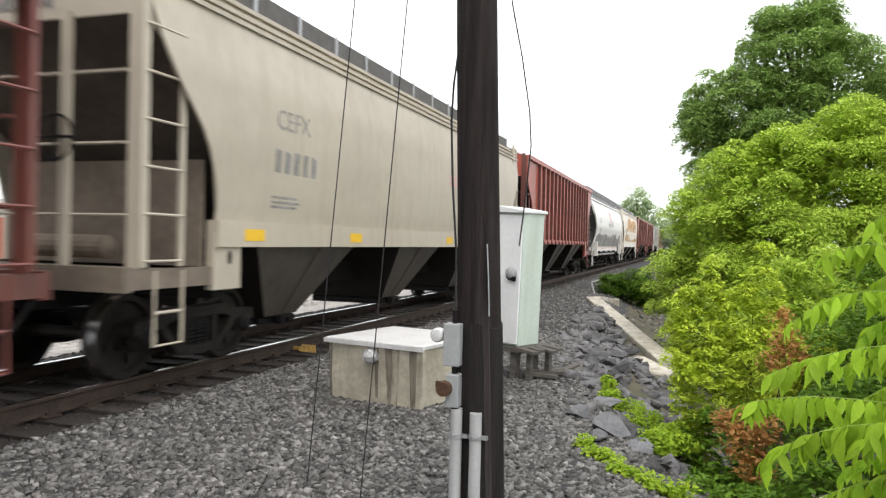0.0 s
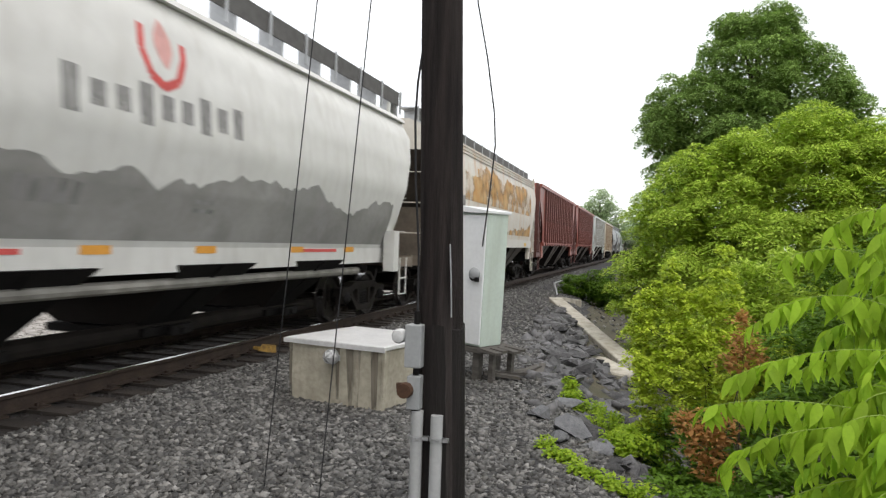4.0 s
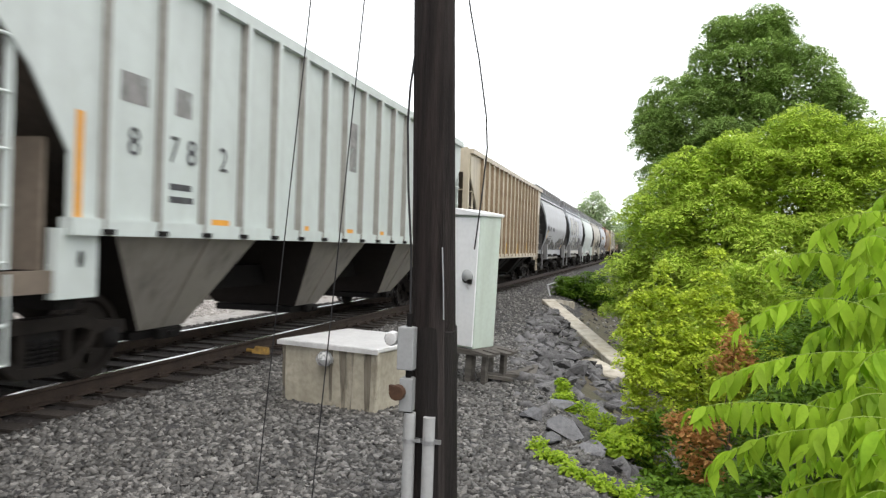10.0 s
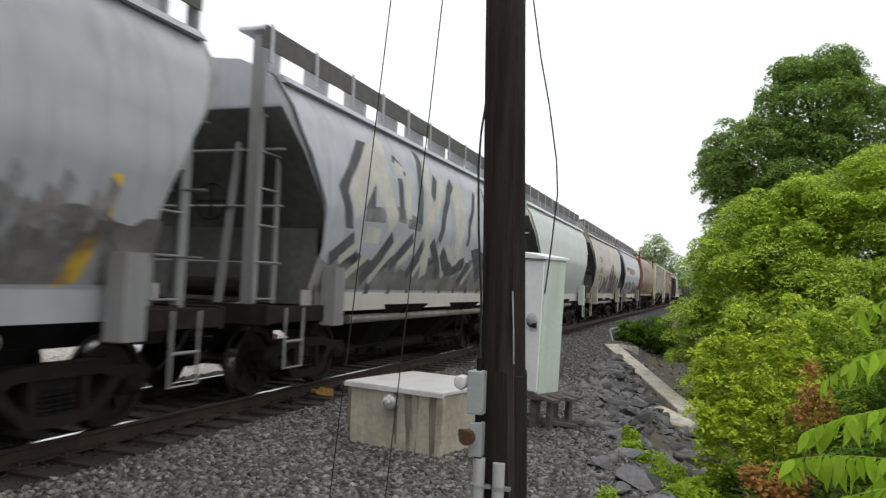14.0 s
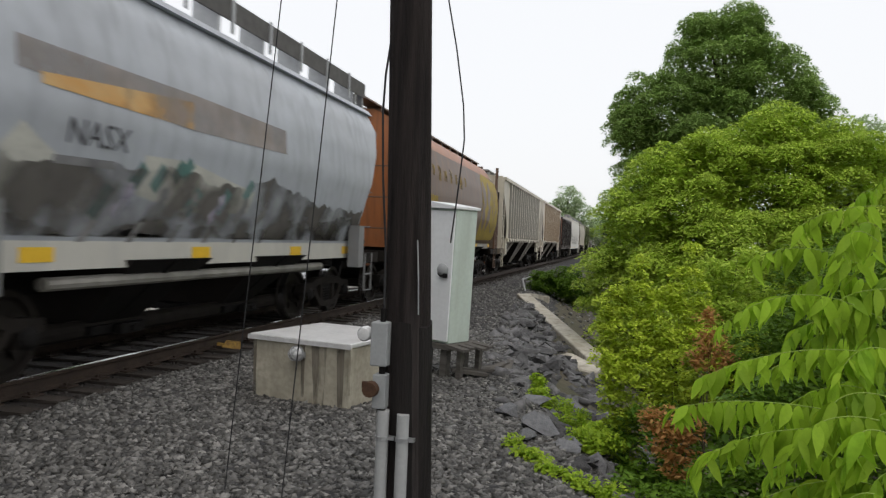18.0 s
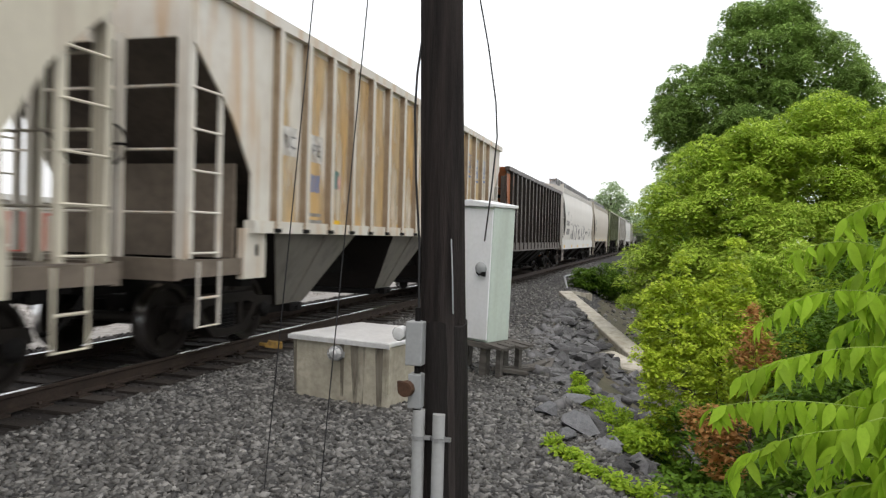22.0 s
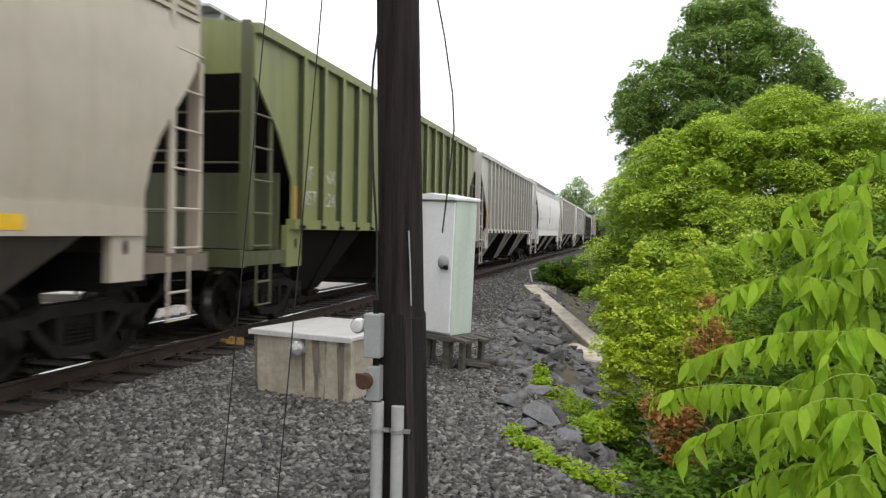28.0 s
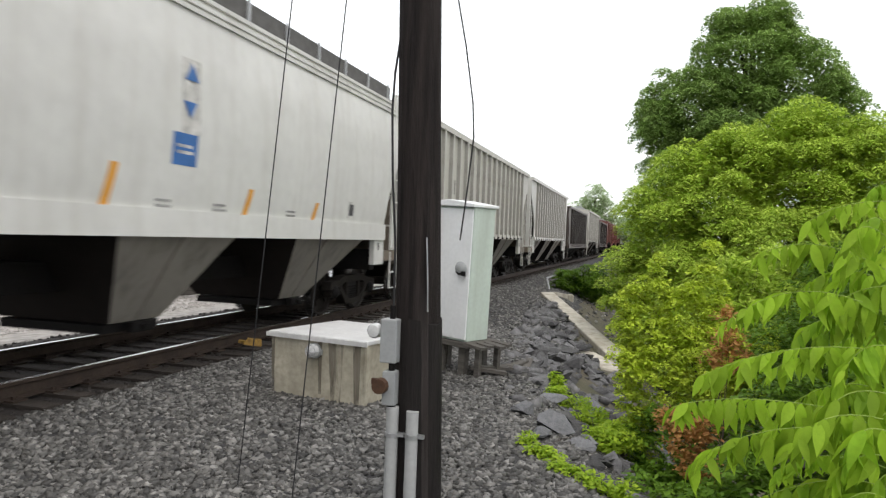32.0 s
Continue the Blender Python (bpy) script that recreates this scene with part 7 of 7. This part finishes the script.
LEAFLETS = [leaflet_mesh(k) for k in range(6)]
sap = thing("compound_leaf_sapling", "bright green sapling with long drooping compound leaves", "sapling")
part("stem", Geo().tube([(1.42, 4.1, -1.3), (1.38, 4.2, 0.2), (1.34, 4.4, 1.0), (1.36, 4.5, 1.7)], 0.018, 8, r_end=0.008).mesh("stem", STEM, smooth=True), sap)
r = random.Random(12)
FRONDS = [  # foot, highest point, tip of each compound leaf
    ((1.11, 4.99, 1.80), (0.90, 4.97, 1.77), (0.76, 4.97, 1.69)), ((1.02, 4.72, 1.63), (0.89, 4.68, 1.65), (0.85, 4.67, 1.42)), ((1.05, 4.81, 1.49), (0.77, 4.81, 1.59), (0.53, 4.82, 1.53)),
    ((1.02, 4.64, 1.31), (0.68, 4.63, 1.39), (0.38, 4.62, 1.23)), ((0.98, 4.55, 1.17), (0.63, 4.49, 1.16), (0.28, 4.43, 1.03)), ((0.79, 4.41, 0.95), (0.44, 4.35, 0.97), (0.18, 4.32, 0.92)),
    ((0.92, 4.29, 0.89), (0.54, 4.22, 0.89), (0.25, 4.18, 0.74)), ((0.89, 4.20, 0.97), (0.69, 4.15, 0.96), (0.57, 4.11, 0.83)), ((0.88, 4.12, 0.86), (0.77, 4.09, 0.84), (0.71, 4.07, 0.75)),
    ((1.02, 4.63, 0.99), (0.83, 4.58, 1.02), (0.63, 4.52, 0.92)), ((1.11, 4.89, 1.03), (0.88, 4.87, 1.12), (0.62, 4.84, 1.02)), ((1.13, 4.98, 1.40), (0.95, 4.98, 1.48), (0.77, 4.97, 1.41)),
    ((0.91, 4.20, 0.72), (0.71, 4.19, 0.73), (0.42, 4.15, 0.61)), ((1.24, 5.32, 1.18), (0.95, 5.29, 1.23), (0.79, 5.28, 1.11)), ((1.20, 5.15, 0.72), (0.86, 5.10, 0.80), (0.63, 5.07, 0.69)),
    ((1.18, 5.06, 0.57), (0.87, 5.02, 0.61), (0.67, 5.00, 0.49)), ((1.16, 4.98, 0.42), (0.89, 4.90, 0.46), (0.71, 4.85, 0.34)), ((1.25, 5.32, 0.83), (1.09, 5.28, 0.94), (0.96, 5.24, 0.80)),
    ((1.22, 5.33, 1.55), (1.11, 5.30, 1.61), (0.96, 5.25, 1.56)), ((1.21, 5.24, 1.07), (1.06, 5.20, 1.16), (0.89, 5.15, 1.06)), ((0.97, 4.38, 0.51), (0.74, 4.31, 0.56), (0.56, 4.26, 0.44)),
    ((1.09, 4.90, 1.68), (0.99, 4.87, 1.71), (0.93, 4.85, 1.58)), ((1.07, 4.73, 1.43), (0.89, 4.68, 1.39), (0.80, 4.66, 1.28)), ((1.10, 4.82, 1.24), (0.94, 4.77, 1.28), (0.77, 4.72, 1.19)),
    ((0.99, 4.47, 1.20), (0.87, 4.44, 1.18), (0.79, 4.41, 1.05)), ((0.95, 4.30, 1.04), (0.79, 4.26, 1.04), (0.70, 4.23, 0.93)), ((0.90, 4.12, 0.94), (0.80, 4.10, 0.94), (0.76, 4.08, 0.84)),
    ((1.21, 5.25, 1.89), (1.10, 5.22, 1.88), (1.03, 5.20, 1.77)), ((0.88, 4.04, 0.72), (0.78, 4.01, 0.75), (0.69, 3.99, 0.66)),
    ((1.24, 5.10, 1.79), (1.31, 5.12, 1.83), (1.39, 5.14, 1.71)), ((1.17, 4.92, 1.57), (1.25, 4.94, 1.62), (1.38, 4.97, 1.49)), ((1.15, 4.83, 1.43), (1.06, 4.77, 1.47), (1.00, 4.71, 1.31)),
    ((1.13, 4.75, 1.29), (1.21, 4.73, 1.34), (1.31, 4.71, 1.21)), ((1.08, 4.57, 1.15), (1.00, 4.55, 1.17), (0.94, 4.53, 1.04)), ((1.05, 4.48, 1.05), (1.14, 4.51, 1.09), (1.23, 4.53, 0.97)),
    ((1.00, 4.31, 0.96), (0.92, 4.29, 0.97), (0.87, 4.27, 0.85)), ((1.05, 4.40, 0.82), (1.13, 4.43, 0.85), (1.21, 4.44, 0.73)), ((0.95, 4.14, 0.78), (0.88, 4.12, 0.79), (0.81, 4.10, 0.67)),
    ((1.29, 5.27, 1.96), (1.23, 5.26, 1.98), (1.13, 5.23, 1.86)), ((1.00, 4.23, 0.62), (1.08, 4.25, 0.65), (1.15, 4.27, 0.54)), ((1.27, 5.10, 1.49), (1.36, 5.13, 1.42), (1.39, 5.13, 1.23))]


def along_frond(a, b, c, t):
    """Point on the arc through foot, crown and tip."""
    return a * (2 * (t - 0.5) * (t - 1)) + b * (4 * t * (1 - t)) + c * (2 * t * (t - 0.5))


for number, (foot, crown, tip) in enumerate(FRONDS):
    f0, f1, f2 = Vector(foot), Vector(crown), Vector(tip)
    rachis = Geo().tube([along_frond(f0, f1, f2, k / 8) for k in range(9)], 0.0022, 5, r_end=0.0012)
    span_f = (f1 - f0).length + (f2 - f1).length
    count = max(5, int(span_f / 0.031))
    poses = []
    for k in range(count):
        t = 0.06 + 0.94 * (k + 0.5) / count
        p = along_frond(f0, f1, f2, t)
        d = (along_frond(f0, f1, f2, min(1, t + 0.05)) - along_frond(f0, f1, f2, t - 0.05)).normalized()
        yaw = math.degrees(math.atan2(d.y, d.x))
        s = 0.118 * (1.12 - 0.6 * max(0, t - 0.5)) * r.uniform(0.7, 1.3)
        for side in (-1, 1):
            poses.append(pose(p.x, p.y, p.z, 0, 0, yaw - 90 + side * r.uniform(35, 88)) @ pose(0, 0, 0, r.uniform(-82, -34), r.uniform(-38, 38), r.uniform(-20, 20)) @ Matrix.Diagonal((s, s, s, 1)))
    poses.append(pose(f2.x, f2.y, f2.z, 0, 0, yaw - 90) @ pose(0, 0, 0, -60, 0, 0) @ Matrix.Diagonal((0.09, 0.09, 0.09, 1)))
    if number < 12:
        frond = part("frond", rachis.mesh("frond", STEM), sap)
        for m in poses:
            part("leaflet", LEAFLETS[r.randrange(6)], frond, at=m)
    else:
        for m in poses:
            me = LEAFLETS[r.randrange(6)]
            rachis.add([m @ q.co for q in me.vertices], [tuple(q.vertices) for q in me.polygons], 1)
        part("frond", rachis.mesh("frond", STEM, LEAF_PALE, smooth=True), sap)

# across the track: low building, red container, stacked old ties
shed = thing("low_building", "low building with a pale flat roof beyond the yard", "building", pose(-44, 38, -0.4, 0, 0, 10))
part("wall", Geo().box(-6, 6, -14, 14, 0, 3.4).mesh("wall", GREY_L), shed)
part("roof", Geo().box(-6.4, 6.4, -14.4, 14.4, 3.4, 3.75).mesh("roof", WHITE), shed)
for k in range(7):
    part("window", Geo().box(5.98, 6.05, -12 + 3.6 * k, -10.4 + 3.6 * k, 1.2, 2.4).mesh("window", BLACK_MARK), shed)
box_r = thing("red_container", "faded red container standing in the yard", "container", pose(-27, 26, -0.4, 0, 0, 8))
part("shell", Geo().box(-1.2, 1.2, -3, 3, 0.15, 2.5).mesh("shell", RED_B), box_r, bevel=0.03)
part("skid", Geo().box(-1.1, 1.1, -2.9, 2.9, 0, 0.15).mesh("skid", IRON), box_r)
r = random.Random(4)
for k in range(6):
    ob = tagged(new("discarded_tie", Geo().box(-1.2, 1.2, -0.11, 0.11, 0, 0.17).mesh("discarded_tie", OLD_WOOD)), "discarded grey wooden tie lying on pale gravel", "railway tie", group="discarded ties")
    ob.matrix_basis = pose(-12.6 - 0.25 * (k % 3), 15.6 + 3.4 * (k // 3) + 0.3 * (k % 3), -0.42 + 0.17 * (k % 2), 0, 0, 20 * k)
pts = scatter(9000, -8.7, -5.1, 3, 40, lambda x, y: x < 0)
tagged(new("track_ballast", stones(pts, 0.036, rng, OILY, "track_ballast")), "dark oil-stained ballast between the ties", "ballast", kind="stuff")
pts = scatter(9000, -14, -8.8, 5, 26, lambda x, y: x < -8.8)
tagged(new("yard_gravel", stones(pts, 0.04, rng, GRAVEL_PALE, "yard_gravel")), "pale loose gravel across the track", "gravel", kind="stuff")

# ties, last: each wooden tie of the near stretch
tie_me = Geo().box(-1.3, 1.3, -0.11, 0.11, -0.35, -0.175).mesh("tie", TIE)
r = random.Random(2)
for k in range(150):
    part("tie", tie_me, track, at=pose(X_TRACK + r.uniform(-0.06, 0.06), -6 + 0.5 * k, r.uniform(-0.012, 0.004), 0, 0, r.uniform(-1.2, 1.2)))
g = Geo()
for k in range(640):
    g.box(X_TRACK - 1.3, X_TRACK + 1.3, 69 + 0.5 * k, 69.22 + 0.5 * k, -0.35, -0.18)
tagged(part("far_ties", g.mesh("far_ties", TIE), track), kind="stuff")
g = Geo()
for k in range(150):
    for xr in (X_NEAR, X_FAR):
        g.box(xr - 0.17, xr + 0.17, -6.09 + 0.5 * k, -5.91 + 0.5 * k, -0.176, -0.155)
        g.box(xr + 0.08, xr + 0.11, -6.03 + 0.5 * k, -6.0 + 0.5 * k, -0.16, -0.125)
part("tie_plates", g.mesh("tie_plates", RAIL_SIDE), track)


# ------------------------------------------------------------------ motion of the train
def motions():
    roll = math.degrees(SPEED / 0.457)
    for car, sets, y0, kind, ln in TRAIN:
        walk(car, [(t, pose(X_TRACK, y0 - SPEED * t, 0)) for t in (0, 16, 32)])
        for ws in sets:
            at = ws.matrix_basis.translation.copy()
            walk(ws, [(k / 15, pose(at.x, at.y, at.z, (roll * k / 15) % 360)) for k in range(481)])


motions()
